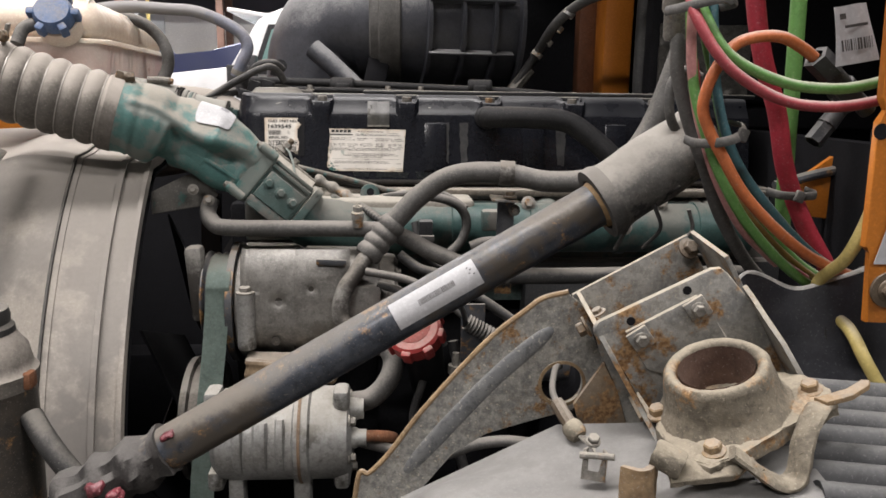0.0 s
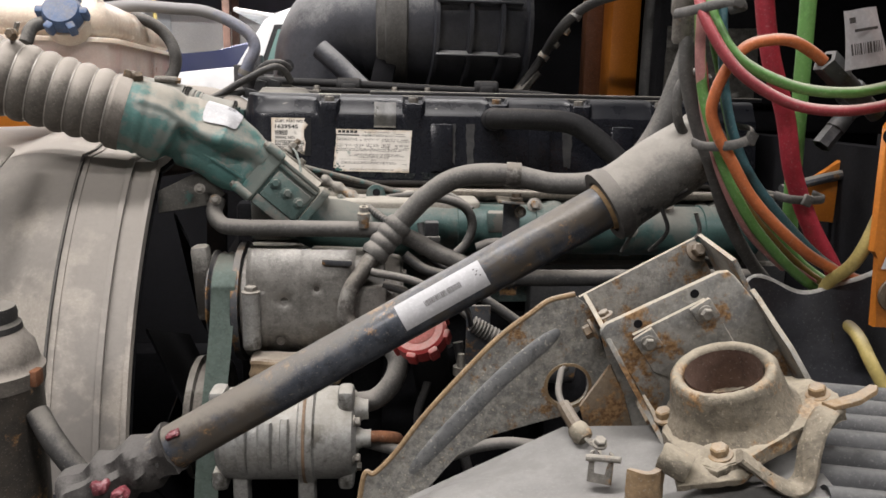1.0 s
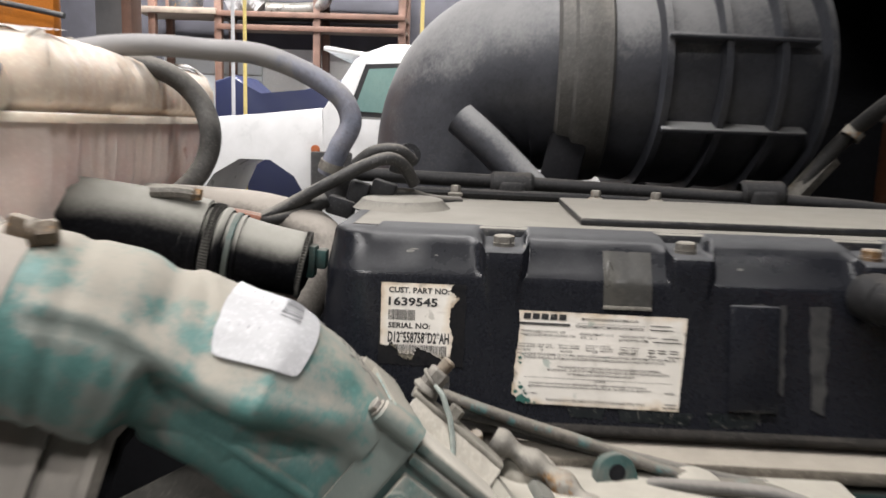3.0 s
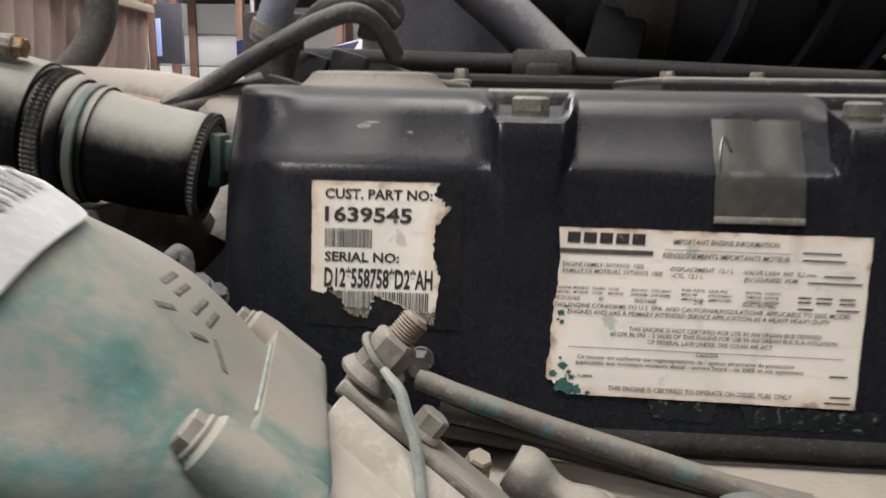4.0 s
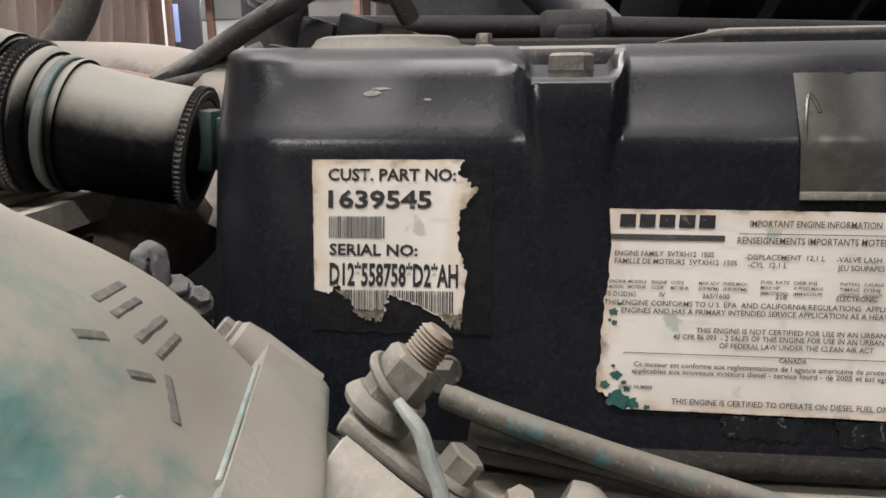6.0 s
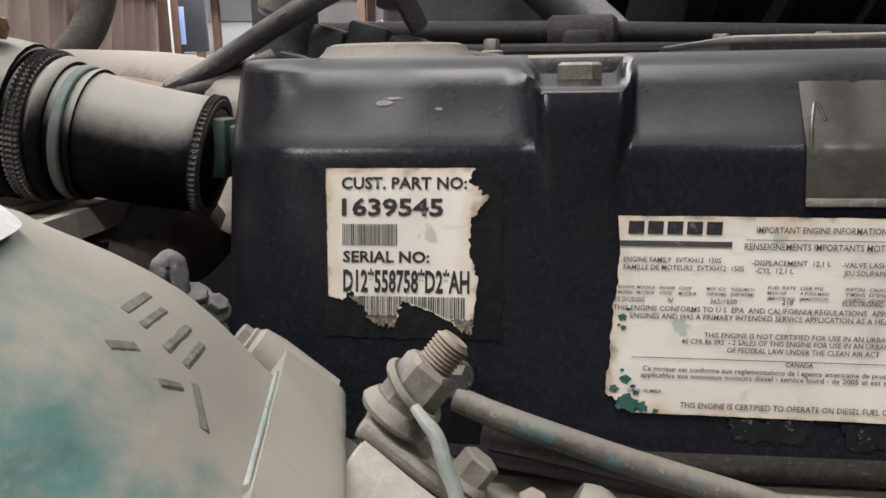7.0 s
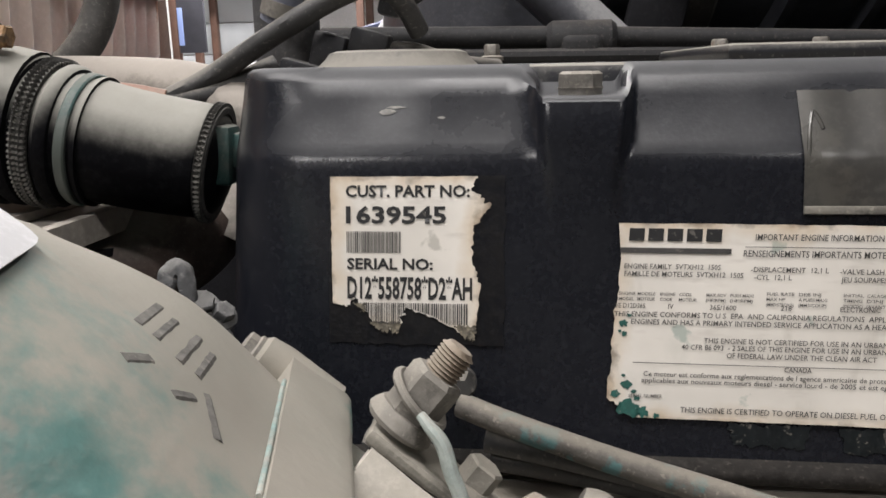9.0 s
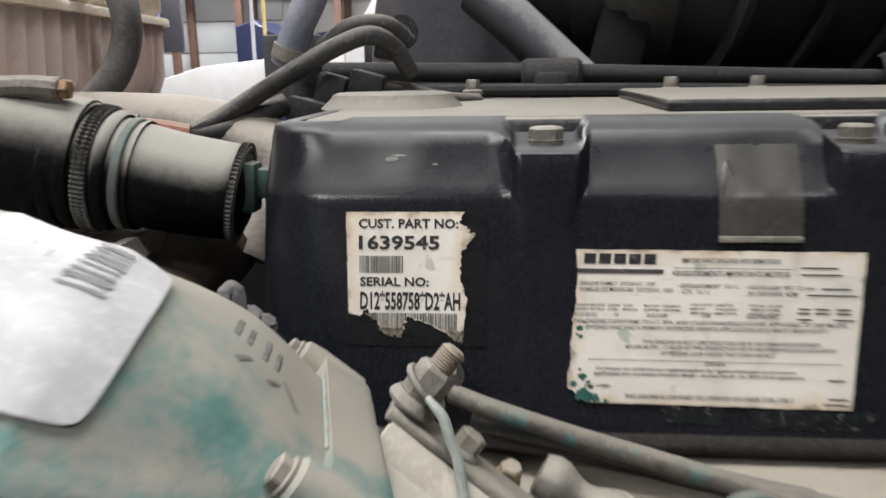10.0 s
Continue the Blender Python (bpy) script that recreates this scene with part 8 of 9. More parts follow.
HG, HR, HO, HT, HD, HY = coloured("green_nylon", (0.10, 0.24, 0.06)), coloured("red_nylon", (0.32, 0.05, 0.06)), coloured("orange_nylon", (0.50, 0.14, 0.045)), coloured("teal_nylon", (0.045, 0.12, 0.14)), coloured("dark_red_nylon", (0.24, 0.035, 0.04)), coloured("yellow_nylon", (0.50, 0.40, 0.14))
HX = mat("deep_red_rubber", (0.33, 0.022, 0.038), (0.24, 0.018, 0.03), rough=0.45, dust=0.22, dust_col=(0.46, 0.40, 0.38), bump=0.1, grime=0.4)
HP = coloured("dusty_pink_nylon", (0.42, 0.20, 0.19))
BUNDLE = [
    ("green_air_hose", HG, 0.0050, [(0.285, 0.765, 2.02), (0.286, 0.760, 1.965), (0.290, 0.745, 1.934), (0.311, 0.735, 1.901), (0.355, 0.730, 1.880), (0.398, 0.730, 1.874), (0.439, 0.732, 1.878), (0.52, 0.74, 1.90)], "green nylon air brake hose looping to the cab"),
    ("red_air_hose", HR, 0.0050, [(0.276, 0.765, 2.02), (0.277, 0.760, 1.965), (0.281, 0.742, 1.932), (0.307, 0.728, 1.891), (0.351, 0.723, 1.865), (0.394, 0.722, 1.858), (0.441, 0.724, 1.863), (0.52, 0.735, 1.885)], "dusty red nylon air brake hose looping to the cab"),
    ("green_air_hose", HG, 0.0050, [(0.290, 0.790, 2.02), (0.290, 0.785, 1.95), (0.296, 0.780, 1.88), (0.306, 0.772, 1.838), (0.322, 0.765, 1.795), (0.348, 0.762, 1.752), (0.385, 0.768, 1.714), (0.425, 0.785, 1.685), (0.47, 0.81, 1.66)], "green nylon air brake hose curving down"),
    ("orange_air_hose", HO, 0.0054, [(0.400, 0.757, 1.902), (0.389, 0.755, 1.909), (0.365, 0.750, 1.919), (0.340, 0.748, 1.919), (0.319, 0.748, 1.911), (0.303, 0.750, 1.887), (0.296, 0.752, 1.858), (0.303, 0.752, 1.836), (0.317, 0.750, 1.812), (0.344, 0.748, 1.772), (0.393, 0.752, 1.729), (0.437, 0.762, 1.704), (0.50, 0.79, 1.68)], "orange nylon air hose with a black fitting"),
    ("teal_air_hose", HT, 0.0046, [(0.315, 0.80, 1.98), (0.316, 0.79, 1.93), (0.319, 0.785, 1.887), (0.329, 0.780, 1.840), (0.350, 0.778, 1.796), (0.389, 0.778, 1.751), (0.434, 0.783, 1.711), (0.49, 0.80, 1.68)], "dark teal nylon air hose in the bundle"),
    ("green_air_hose", HG, 0.0048, [(0.305, 0.80, 2.02), (0.309, 0.80, 1.94), (0.322, 0.80, 1.89), (0.338, 0.80, 1.835), (0.352, 0.80, 1.80), (0.385, 0.80, 1.745), (0.43, 0.81, 1.70), (0.48, 0.83, 1.67)], "green nylon air hose behind the bundle"),
    ("dark_red_air_hose", HD, 0.0050, [(0.298, 0.79, 1.90), (0.306, 0.785, 1.850), (0.316, 0.776, 1.812), (0.331, 0.775, 1.785), (0.36, 0.775, 1.742), (0.395, 0.785, 1.708), (0.44, 0.80, 1.68)], "dark red nylon air hose in the bundle"),
    ("yellow_air_hose", coloured("brown_nylon", (0.20, 0.13, 0.03)), 0.0046, [(0.325, 0.79, 1.80), (0.350, 0.785, 1.765), (0.385, 0.785, 1.728), (0.42, 0.795, 1.70), (0.46, 0.81, 1.675)], "brownish yellow nylon hose low in the bundle"),
    ("pink_air_hose", HP, 0.0048, [(0.288, 0.775, 2.02), (0.289, 0.778, 1.96), (0.292, 0.780, 1.905), (0.300, 0.780, 1.86), (0.308, 0.778, 1.832), (0.326, 0.777, 1.786), (0.356, 0.778, 1.738), (0.40, 0.785, 1.70)], "faded pink nylon air hose"),
    ("thick_red_hose", HX, 0.0096, [(0.366, 0.835, 2.03), (0.374, 0.832, 1.961), (0.386, 0.830, 1.906), (0.407, 0.830, 1.850), (0.422, 0.830, 1.792), (0.447, 0.830, 1.737), (0.481, 0.835, 1.688), (0.51, 0.85, 1.65)], "thick faded red hose with a black tie"),
    ("thick_green_hose", HG, 0.0084, [(0.434, 0.865, 2.03), (0.435, 0.862, 1.96), (0.436, 0.860, 1.891), (0.438, 0.860, 1.819), (0.440, 0.860, 1.751), (0.45, 0.87, 1.69)], "thick green hose running straight down"),
    ("grey_air_hose", RUBBER_GREY, 0.0068, [(0.284, 0.805, 1.935), (0.285, 0.80, 1.915), (0.288, 0.80, 1.885), (0.303, 0.80, 1.839), (0.322, 0.80, 1.797), (0.345, 0.81, 1.75), (0.38, 0.82, 1.70), (0.42, 0.835, 1.66)], "grey hose with a pale crimp fitting"),
    ("grey_heater_hose", RUBBER_GREY, 0.0052, [(0.322, 0.87, 1.820), (0.305, 0.86, 1.845), (0.304, 0.86, 1.877), (0.319, 0.86, 1.892), (0.335, 0.86, 1.885)], "dark heater hose bending behind the bundle"),
    ("pale_yellow_hose", HY, 0.0062, [(0.5081, 0.7571, 1.915), (0.4855, 0.7436, 1.8335), (0.4565, 0.73, 1.7628), (0.4411, 0.7345, 1.7175), (0.4374, 0.7707, 1.684), (0.4447, 0.7753, 1.6523), (0.4538, 0.7499, 1.6487), (0.4528, 0.7273, 1.6414), (0.4565, 0.7137, 1.6251), (0.4655, 0.7064, 1.607), (0.4782, 0.6983, 1.5852), (0.5018, 0.6892, 1.5436)], "dusty yellow hose through the shield's hole"),
]
for name, material, r, pts, label in BUNDLE:
    hose(name, pts, r, material, label, "air hoses", 14, 8, 0.0)
fit1 = thing("hose_fitting", (0.42, 0.76, 1.89), "black threaded fitting on the orange hose", "fitting")
fd = Vector((0.55, 0.10, -0.42))
part("nut", lathe([(-0.012, 0.008), (-0.012, 0.0125), (0.012, 0.0125), (0.012, 0.009)], (0.410, 0.758, 1.896), fd, None, 6), PLASTIC_BLACK, fit1)
part("barrel", lathe([(0.010, 0.009), (0.03, 0.009), (0.03, 0.011), (0.045, 0.011), (0.045, 0.008), (0.07, 0.008)], (0.410, 0.758, 1.896), fd, None, 16), PLASTIC_BLACK, fit1)
for at, ax in (((0.450, 0.82, 1.83), (0.6, 0.1, 0.75)), ((0.470, 0.82, 1.862), (-0.5, 0.1, 0.8))):
    ft = thing("hose_fitting", at, "grey plastic hose fitting in the dark behind the hoses", "fitting")
    part("nut", lathe([(-0.012, 0.007), (-0.012, 0.0095), (0.010, 0.0095), (0.010, 0.007)], at, ax, None, 6), PLASTIC_BLACK, ft)
    part("barrel", lathe([(0.010, 0.010), (0.032, 0.009), (0.05, 0.007)], at, ax, None, 16), PLASTIC_BLACK, ft)
crimp = thing("crimp_fitting", (0.284, 0.806, 1.94), "pale zinc crimp fitting on the grey hose", "fitting")
part("sleeve", lathe([(-0.030, 0.0090), (-0.026, 0.0110), (-0.004, 0.0115), (0.0, 0.0135), (0.030, 0.0140), (0.034, 0.012), (0.06, 0.012)], (0.284, 0.806, 1.948), Z, None, 20), BOLT, crimp)


def tie(pts, w, label):
    t_ = thing("cable_tie", pts[0], label, "cable tie", "cable ties")
    bm = tube(pts, 0.0036, None, 8, 6, flat=(0.4, 1.25))
    part("strap", bm, RUBBER_GREY, t_)
    part("lock", box((0.010, 0.006, 0.012), pose(*pts[len(pts) // 2], 0, 20, 0) @ Matrix.Translation((0, -0.002, 0)), bevel=0.0015), RUBBER_GREY, t_)


tie([(0.296, 0.79, 1.824), (0.300, 0.768, 1.8215), (0.314, 0.740, 1.825), (0.332, 0.745, 1.831), (0.345, 0.77, 1.838), (0.345, 0.80, 1.84)], 0.004, "grey cable tie round the hose bundle")
tie([(0.268, 0.79, 1.944), (0.272, 0.752, 1.944), (0.288, 0.735, 1.948), (0.305, 0.738, 1.951), (0.322, 0.76, 1.95), (0.325, 0.80, 1.95)], 0.004, "grey cable tie round the hose bundle's top")
tie([(0.405, 0.83, 1.768), (0.412, 0.815, 1.766), (0.430, 0.812, 1.765), (0.450, 0.815, 1.766), (0.452, 0.84, 1.768)], 0.004, "grey cable tie round the thick red hose")

# tag on the hoses
tag = thing("paper_tag", (0.42, 0.74, 1.91), "creased white paper tag with a barcode", "tag")
tm = basis((0.422, 0.735, 1.922), (0.05, -1, 0.1)) @ pose(0, 0, 0, 0, 0, 10)
part("paper", sheet(lambda u, v: tm @ Vector(((u - 0.5) * 0.036 * (1.15 - 0.25 * v), (v - 0.5) * 0.052, 0.002 * math.sin(u * 8 + v * 3))), 12, 10, 0.0003), PAPER, tag)
barcode(-0.015, -0.014, 0.030, 0.010, 14, tm @ Matrix.Translation((0, 0, 0.0035)), tag, 9)
bar(-0.010, 0.006, 0.012, 0.0085, tm @ Matrix.Translation((0, 0, 0.0035)), INK_SOFT, tag)
bar(-0.014, 0.014, -0.008, 0.019, tm @ Matrix.Translation((0, 0, 0.0035)), INK_SOFT, tag)

# orange hood corner plate near the hoses
opl = thing("hood_side_plate", (0.5, 0.71, 1.7), "orange painted hood side plate with a washered bolt", "truck hood")
ob_ = slab([(0.0, 0.0), (0.10, -0.005), (0.10, 0.50), (-0.022, 0.50), (-0.012, 0.20), (-0.006, 0.19), (-0.012, 0.18), (-0.010, 0.07), (-0.004, 0.065)], 0.008, Matrix.Translation((0.440, 0.700, 1.666)) @ pose(0, 0, 0, 90, 0, 0), bevel=0.0015)
part("plate", ob_, ORANGE, opl)
part("washer", lathe([(0, 0.016), (0.003, 0.016), (0.0035, 0.0)], (0.455, 0.692, 1.697), (0, -1, 0), None, 28), BOLT_RUST, opl)
part("plate_bolt", bolt((0.455, 0.689, 1.697), (0, -1, 0), 0.0085, 0.008, 1.2), BOLT_RUST, opl)
# No opening is cut: a black disc holds the hole's darkness.
part("hole", lathe([(0, 0.007), (0.0008, 0.007), (0.0008, 0)], (0.431, 0.692, 1.838), (0, -1, 0), None, 18), BLACK, opl)
part("paper_note", slab([(0, 0), (0.05, 0.0), (0.05, 0.06), (0.014, 0.055)], 0.0005, Matrix.Translation((0.438, 0.690, 1.721)) @ pose(0, 0, 0, 90, 0, 0)), PAPER, opl, "white paper note")
obk = thing("orange_cab_step", (0.6, 1.0, 1.7), "orange cab bracket in the shade behind the hoses", "bracket")
part("plate", slab([(0, 0), (0.10, -0.01), (0.11, 0.10), (0.06, 0.11), (0.02, 0.08), (-0.01, 0.06)], 0.01, Matrix.Translation((0.66, 1.22, 1.68)) @ pose(0, 0, 0, 90, 0, 0), bevel=0.002), ORANGE, obk)
part("arm", tube([(0.60, 1.19, 1.73), (0.66, 1.20, 1.745), (0.74, 1.21, 1.76)], 0.008, None, 10), STEEL_DARK, obk)
for k, pts in enumerate(([(0.285, 0.86, 1.70), (0.300, 0.85, 1.725), (0.292, 0.85, 1.755), (0.318, 0.85, 1.770)], [(0.29, 0.86, 1.69), (0.315, 0.85, 1.705), (0.335, 0.85, 1.722), (0.33, 0.85, 1.745)], [(0.30, 0.87, 1.685), (0.33, 0.86, 1.695), (0.36, 0.86, 1.69)], [(0.26, 0.88, 1.695), (0.275, 0.86, 1.735), (0.305, 0.86, 1.752)])):
    hose("thin_wire", pts, 0.0022, RUBBER_GREY if k % 2 else RUBBER, "thin stray wire under the hose bundle", "stray wires")

# ---- black panels added to close the bay and keep light out ----
slab_box("far_side_closer", (-1.4, 2.30, 0.35), (0.45, 2.34, 1.74), BLACK, "added black panel closing the bay's far side", "fender")
# Three overhead panels, out of view, keep lamp light off cab and pillars.
slab_box("light_block_main", (0.40, 0.90, 2.46), (1.7, 3.0, 2.52), BLACK, "unseen black panel blocking light over the firewall", "cowl")
slab_box("light_block_front", (0.47, 0.66, 2.46), (1.7, 0.895, 2.52), BLACK, "unseen black panel blocking light over the hoses", "cowl")
slab_box("light_block_lip", (0.10, 1.60, 2.46), (0.395, 3.0, 2.52), BLACK, "unseen black strip blocking light beside the firewall", "cowl")
slab_box("bay_side_closer", (1.45, 0.8, 0.4), (1.5, 2.6, 2.46), BLACK, "added black panel closing the bay's side", "firewall")
slab_box("bay_rear_closer", (0.70, 1.0, 0.4), (0.74, 2.0, 1.80), BLACK, "added black panel closing the bay behind the engine", "firewall")
# Chassis and tray are added to stop floor light from below.
chas = thing("chassis_frame", (0.0, 0.95, 0.4), "dark chassis added under the engine to block floor light", "chassis")
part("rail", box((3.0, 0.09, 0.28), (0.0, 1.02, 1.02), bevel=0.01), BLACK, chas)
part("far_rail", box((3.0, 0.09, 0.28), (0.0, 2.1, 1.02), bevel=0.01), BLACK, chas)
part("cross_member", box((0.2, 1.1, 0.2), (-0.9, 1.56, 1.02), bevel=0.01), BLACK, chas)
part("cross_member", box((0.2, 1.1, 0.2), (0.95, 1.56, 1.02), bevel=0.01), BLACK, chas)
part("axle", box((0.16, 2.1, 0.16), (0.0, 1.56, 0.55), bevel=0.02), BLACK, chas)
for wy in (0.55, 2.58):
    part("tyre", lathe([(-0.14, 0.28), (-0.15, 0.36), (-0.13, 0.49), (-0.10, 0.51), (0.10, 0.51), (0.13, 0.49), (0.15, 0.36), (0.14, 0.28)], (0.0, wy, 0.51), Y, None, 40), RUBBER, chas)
part("floor_light_block", box((2.6, 1.3, 0.02), (0.0, 1.55, 0.80), bevel=0), BLACK, chas)

# ---- workshop behind ----
def rail_bar(lo, hi, material):
    return box([b - a for a, b in zip(lo, hi)], [(a + b) / 2 for a, b in zip(lo, hi)], bevel=0.004)


post_ = thing("steel_column", (-2.12, 5.0, 0), "dark grey steel column in the workshop", "column")
part("web", rail_bar((-2.26, 5.0, 0), (-2.10, 5.2, CEILING), None), mat("dark_grey_steel_paint", (0.10, 0.10, 0.105), grime=0, rough=0.5, bump=0.05, scale=4), post_)
part("flange", rail_bar((-2.10, 4.97, 0), (-2.045, 5.10, CEILING), None), mat("brown_primer_steel", (0.16, 0.085, 0.06), rough=0.6, bump=0.05, scale=4), post_)

rack = thing("pallet_rack", (-3.6, 14.2, 0), "brown steel rack with boards, pipes and loose stock", "rack")
BROWN = MATS["brown_primer_steel"]
WOODR = mat("grey_board", (0.30, 0.25, 0.20), (0.22, 0.18, 0.15), rough=0.8, scale=5)
for x in (-5.9, -4.75, -3.05, -1.6):
    part("post", rail_bar((x, 14.0, 0), (x + 0.12, 14.12, 4.6), None), BROWN, rack)
    part("post", rail_bar((x, 14.75, 0), (x + 0.12, 14.87, 4.6), None), BROWN, rack)
for z in (3.46, 3.68, 4.1):
    part("beam", rail_bar((-4.7, 13.95, z), (-1.5, 14.02, z + 0.09), None), BROWN, rack)
    part("board", rail_bar((-4.7, 14.02, z + 0.05), (-1.5, 14.85, z + 0.09), None), WOODR, rack)
pip = thing("exhaust_pipe_stock", (-3.2, 14.0, 3.9), "bright steel exhaust pipe lying on the rack", "pipe")
part("pipe", tube([(-3.9, 14.2, 3.86), (-3.4, 14.2, 3.86), (-3.0, 14.1, 3.88), (-2.8, 13.9, 4.0), (-2.75, 13.9, 4.3)], 0.10, None, 18), ALU, pip)
bucket = thing("steel_drum", (-5.35, 14.3, 3.77), "dark steel drum on the rack", "drum")
part("drum", lathe([(0, 0), (0, 0.28), (0.25, 0.29), (0.27, 0.28), (0.5, 0.28), (0.52, 0)], (-5.35, 14.3, 3.80), Z, None, 28), STEEL_DARK, bucket)
part("board", rail_bar((-6.1, 13.9, 3.70), (-4.7, 14.85, 3.80), None), WOODR, rack)
bag = thing("white_sack", (-4.25, 14.2, 3.77), "crumpled white sack on the rack", "sack")
part("sack", tube([(-4.55, 14.25, 3.83), (-4.35, 14.25, 3.95), (-4.15, 14.25, 3.98), (-4.0, 14.25, 3.85)], 0.16, None, 12, wobble=0.5), PAPER, bag)
for k, (x, col) in enumerate(((-3.32, "yellow"), (-3.48, "white"), (-0.98, "yellow"))):
    st = thing("hanging_strap", (x, 11.0, 2.0), f"{col} strap hanging in the workshop", "strap", "hanging straps")
    part("strap", rail_bar((x, 11.0, 1.0 if k < 2 else 3.0), (x + 0.05, 11.01, CEILING), None), HY if col == "yellow" else PAPER, st)
door = thing("roller_door", (-5.2, 14.95, 0), "pale panelled roller door in the back wall", "door")
PANEL = mat("pale_panel_paint", (0.55, 0.58, 0.60), (0.50, 0.53, 0.55), rough=0.5, bump=0.02, scale=1.5)
for k in range(6):
    part("panel", rail_bar((-6.6, 14.93, 0.02 + 0.55 * k), (-4.2, 14.98, 0.55 + 0.55 * k), None), PANEL, door)
for k, (x, w, h, m_, lab) in enumerate(((-5.6, 0.5, 1.5, RED, "red tool cart by the back wall"), (-4.9, 0.35, 1.35, PLASTIC_BLACK, "black cart loaded with parts"), (-4.3, 0.3, 1.45, STEEL_DARK, "grey trolley with dark stock"), (-6.3, 0.4, 1.6, RED, "red cabinet by the wall"))):
    ct = thing("tool_cart", (x, 12.4, 0), lab, "cart", "carts")
    part("cabinet", rail_bar((x - w / 2, 12.3, 0.12), (x + w / 2, 12.8, h), None), m_, ct)
    part("drawer", rail_bar((x - w / 2 + 0.03, 12.285, 0.6), (x + w / 2 - 0.03, 12.299, 0.9), None), m_, ct)
    for s_ in (-1, 1):
        part("castor", lathe([(-0.02, 0), (-0.02, 0.06), (0.02, 0.06), (0.02, 0)], (x + s_ * (w / 2 - 0.06), 12.4, 0.06), X, None, 14), RUBBER, ct)

lightsign = thing("blue_light_strip", (-5.05, 11.5, 0), "upright blue lit sign strip on a dark post", "sign")
part("post", rail_bar((-5.10, 11.5, 0), (-5.0, 11.6, 3.2), None), BROWN, lightsign)
BLUEGLOW = bpy.data.materials.new("blue_lit_strip")
BLUEGLOW.use_nodes = True
BLUEGLOW.node_tree.nodes["Principled BSDF"].inputs["Base Color"].default_value = (0.25, 0.33, 0.6, 1)
BLUEGLOW.node_tree.nodes["Principled BSDF"].inputs["Emission Color"].default_value = (0.40, 0.50, 0.9, 1)
BLUEGLOW.node_tree.nodes["Principled BSDF"].inputs["Emission Strength"].default_value = 0.3
part("panel", rail_bar((-5.0, 11.52, 2.15), (-4.62, 11.58, 2.95), None), NAVY, lightsign, "dark sign panel")
part("strip", rail_bar((-4.99, 11.5, 2.25), (-4.92, 11.52, 2.75), None), BLUEGLOW, lightsign, "blue lit strip")

wt = thing("white_truck", (-1.5, 9.5, 0), "parked white conventional truck with sloping hood", "truck")
prof_h = [(-3.9, 1.05), (-3.95, 1.55), (-3.85, 1.80), (-3.4, 1.93), (-2.5, 2.02), (-1.84, 2.10), (-1.80, 1.05), (-2.0, 1.05), (-2.12, 1.38), (-2.4, 1.56), (-2.75, 1.56), (-3.05, 1.38), (-3.2, 1.05)]
part("hood", slab(prof_h, 1.7, Matrix.Translation((0, 10.7, 0)) @ pose(0, 0, 0, 90, 0, 0), bevel=0.03), WHITE, wt)
prof_c = [(-1.84, 0.75), (-1.84, 2.08), (-1.50, 2.62), (-1.36, 2.70), (-1.15, 2.78), (0.6, 2.80), (0.7, 0.75)]
part("cab", slab(prof_c, 1.9, Matrix.Translation((0, 10.9, 0)) @ pose(0, 0, 0, 90, 0, 0), bevel=0.04), WHITE, wt)
GLASS = mat("teal_tinted_glass", (0.20, 0.33, 0.31), (0.12, 0.22, 0.22), rough=0.08, bump=0, scale=1)
part("door_window", slab([(-1.50, 2.08), (-1.34, 2.52), (-0.72, 2.56), (-0.70, 2.05)], 0.02, Matrix.Translation((0, 9.0, 0)) @ pose(0, 0, 0, 90, 0, 0)), GLASS, wt, "teal side window")
part("window_frame", slab([(-1.58, 2.03), (-1.38, 2.57), (-0.66, 2.61), (-0.64, 2.0)], 0.01, Matrix.Translation((0, 9.0, 0)) @ pose(0, 0, 0, 90, 0, 0)), PLASTIC_BLACK, wt)
part("visor", box((0.45, 1.7, 0.05), pose(-1.62, 9.9, 2.70, 0, 8, 0), bevel=0.015), WHITE, wt, "roof visor")
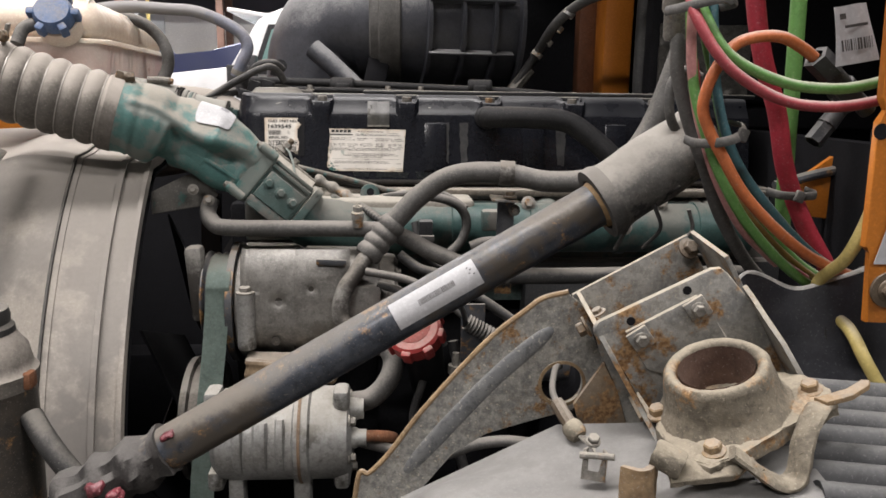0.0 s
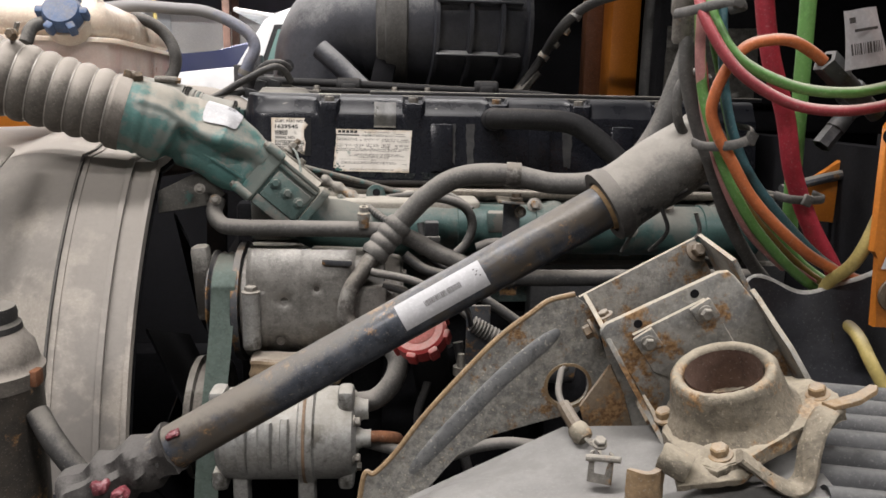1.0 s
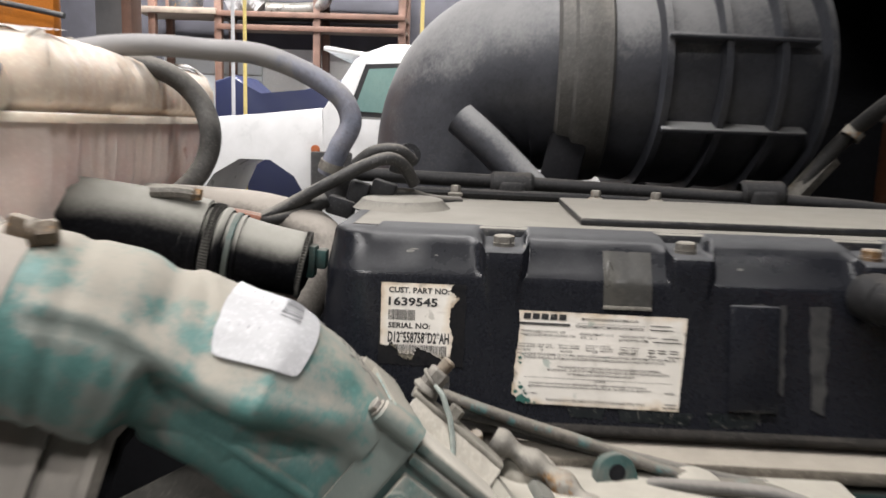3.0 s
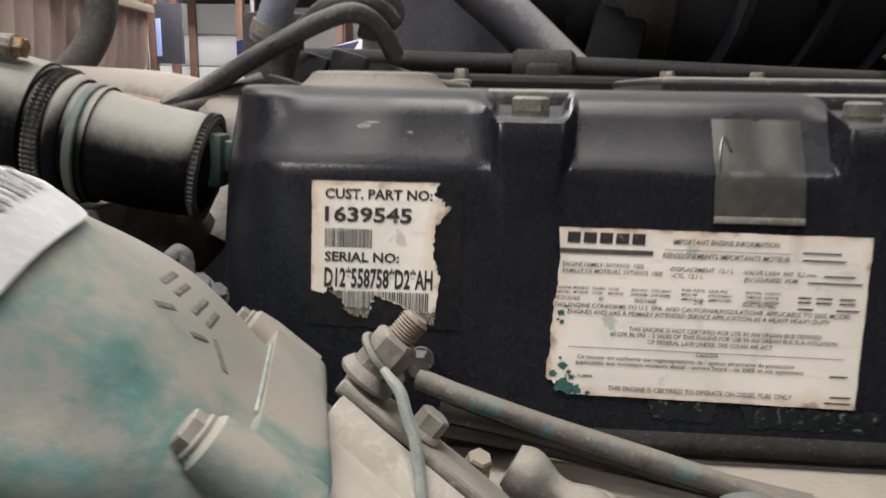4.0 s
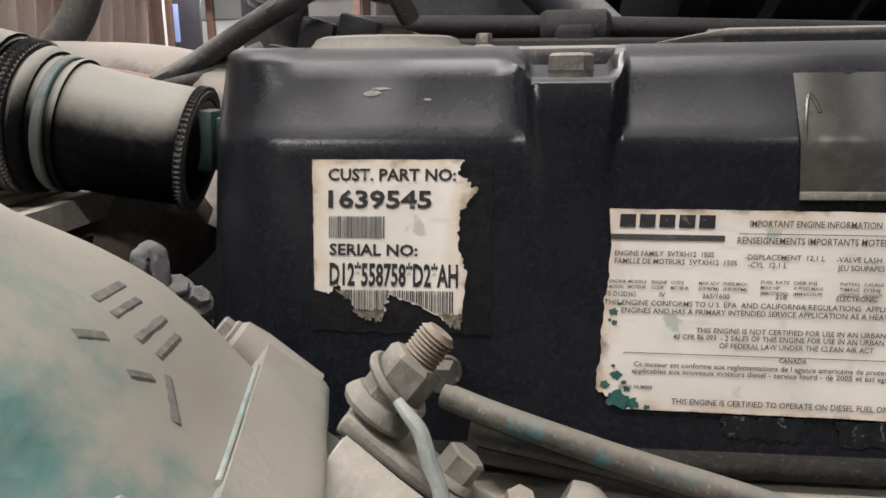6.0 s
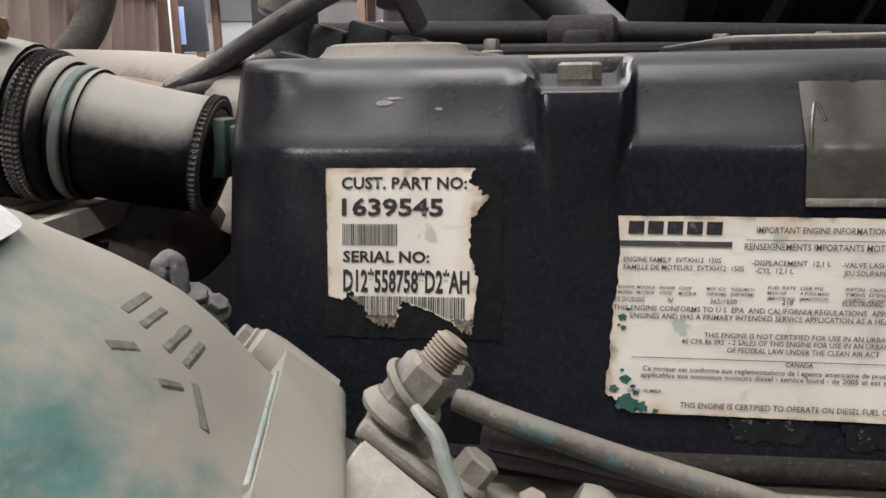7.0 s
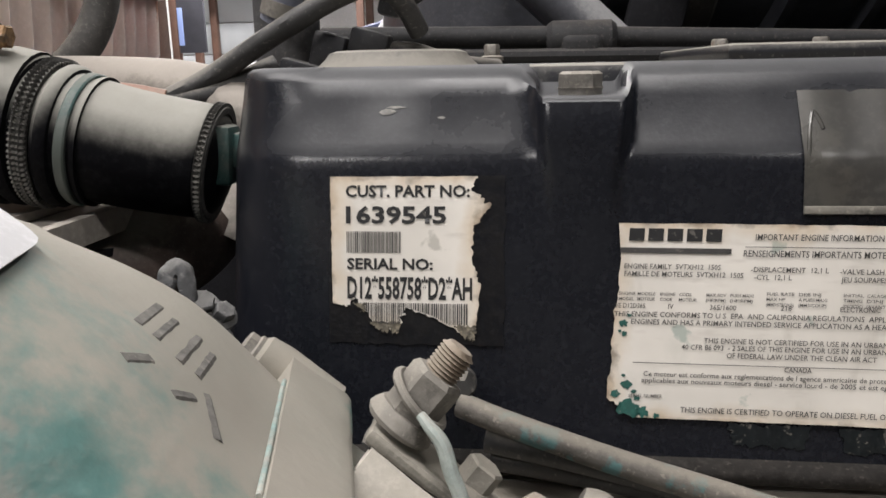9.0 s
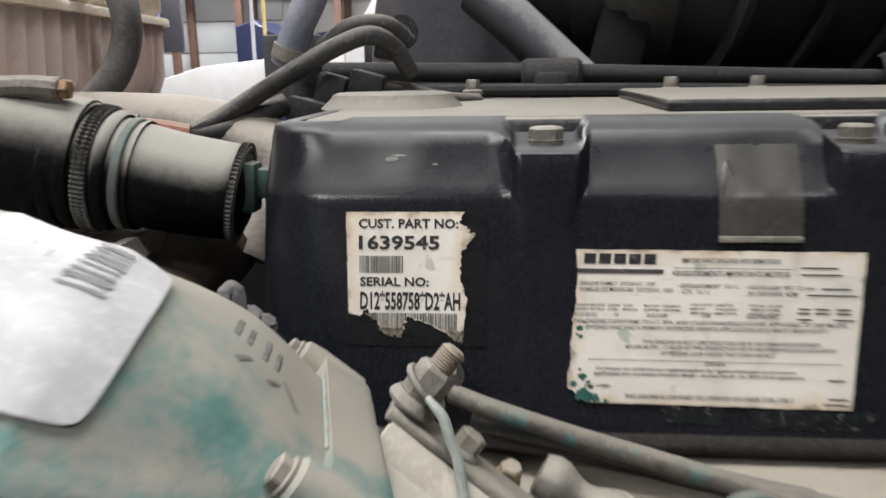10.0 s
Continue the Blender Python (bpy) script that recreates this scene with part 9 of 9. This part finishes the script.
part("windscreen", slab([(0, 0), (1.5, 0), (1.5, 0.58), (0, 0.58)], 0.01, Matrix.Translation((-1.85, 10.7, 2.10)) @ pose(0, 0, 0, 0, 0, -90) @ pose(0, 0, 0, 58, 0, 0)), GLASS, wt)
part("mirror", box((0.10, 0.16, 0.36), (-1.53, 8.78, 2.05), bevel=0.03), PLASTIC_BLACK, wt)
part("marker_lamp", lathe([(0, 0.05), (0.02, 0.045), (0.025, 0)], (-1.91, 8.99, 1.66), (0, -1, 0), None, 16), HO, wt, "amber marker lamp")
part("red_trim", box((0.35, 0.01, 0.04), (-0.95, 8.985, 1.93), bevel=0), RED, wt, "red trim strip")
part("step", box((1.2, 0.25, 0.05), (-0.9, 8.9, 0.8), bevel=0.01), STEEL_DARK, wt)
part("bumper", box((0.3, 1.9, 0.35), (-3.95, 9.9, 0.75), bevel=0.05), WHITE, wt)
for wx in (-2.58, 1.2):
    part("tyre", lathe([(-0.14, 0.28), (-0.15, 0.36), (-0.13, 0.49), (-0.10, 0.51), (0.10, 0.51), (0.13, 0.49), (0.15, 0.36), (0.14, 0.28)], (wx, 9.3, 0.51), Y, None, 36), RUBBER, wt)
    part("wheel_rim", lathe([(-0.10, 0.0), (-0.10, 0.12), (-0.04, 0.26), (-0.13, 0.29)], (wx, 9.3, 0.51), Y, None, 30), ALU, wt)
part("sill", box((5.0, 1.2, 0.3), (-1.2, 9.9, 0.72), bevel=0.02), STEEL_DARK, wt)
nv = thing("navy_car_body", (-3.4, 12.6, 0), "dark navy parked vehicle behind the white truck", "vehicle")
part("shell", slab([(-4.2, 0.5), (-4.2, 2.52), (-3.9, 2.62), (-3.5, 2.30), (-2.8, 2.38), (-2.2, 2.62), (-2.0, 2.55), (-2.0, 0.5)], 1.2, Matrix.Translation((0, 13.6, 0)) @ pose(0, 0, 0, 90, 0, 0), bevel=0.05), mat("navy_paint", (0.015, 0.02, 0.06), (0.02, 0.025, 0.06), grime=0, rough=0.4, bump=0, scale=2), nv)
for wx in (-3.8, -2.4):
    part("tyre", lathe([(-0.12, 0.2), (-0.12, 0.42), (0.12, 0.42), (0.12, 0.2)], (wx, 12.9, 0.42), Y, None, 30), RUBBER, nv)
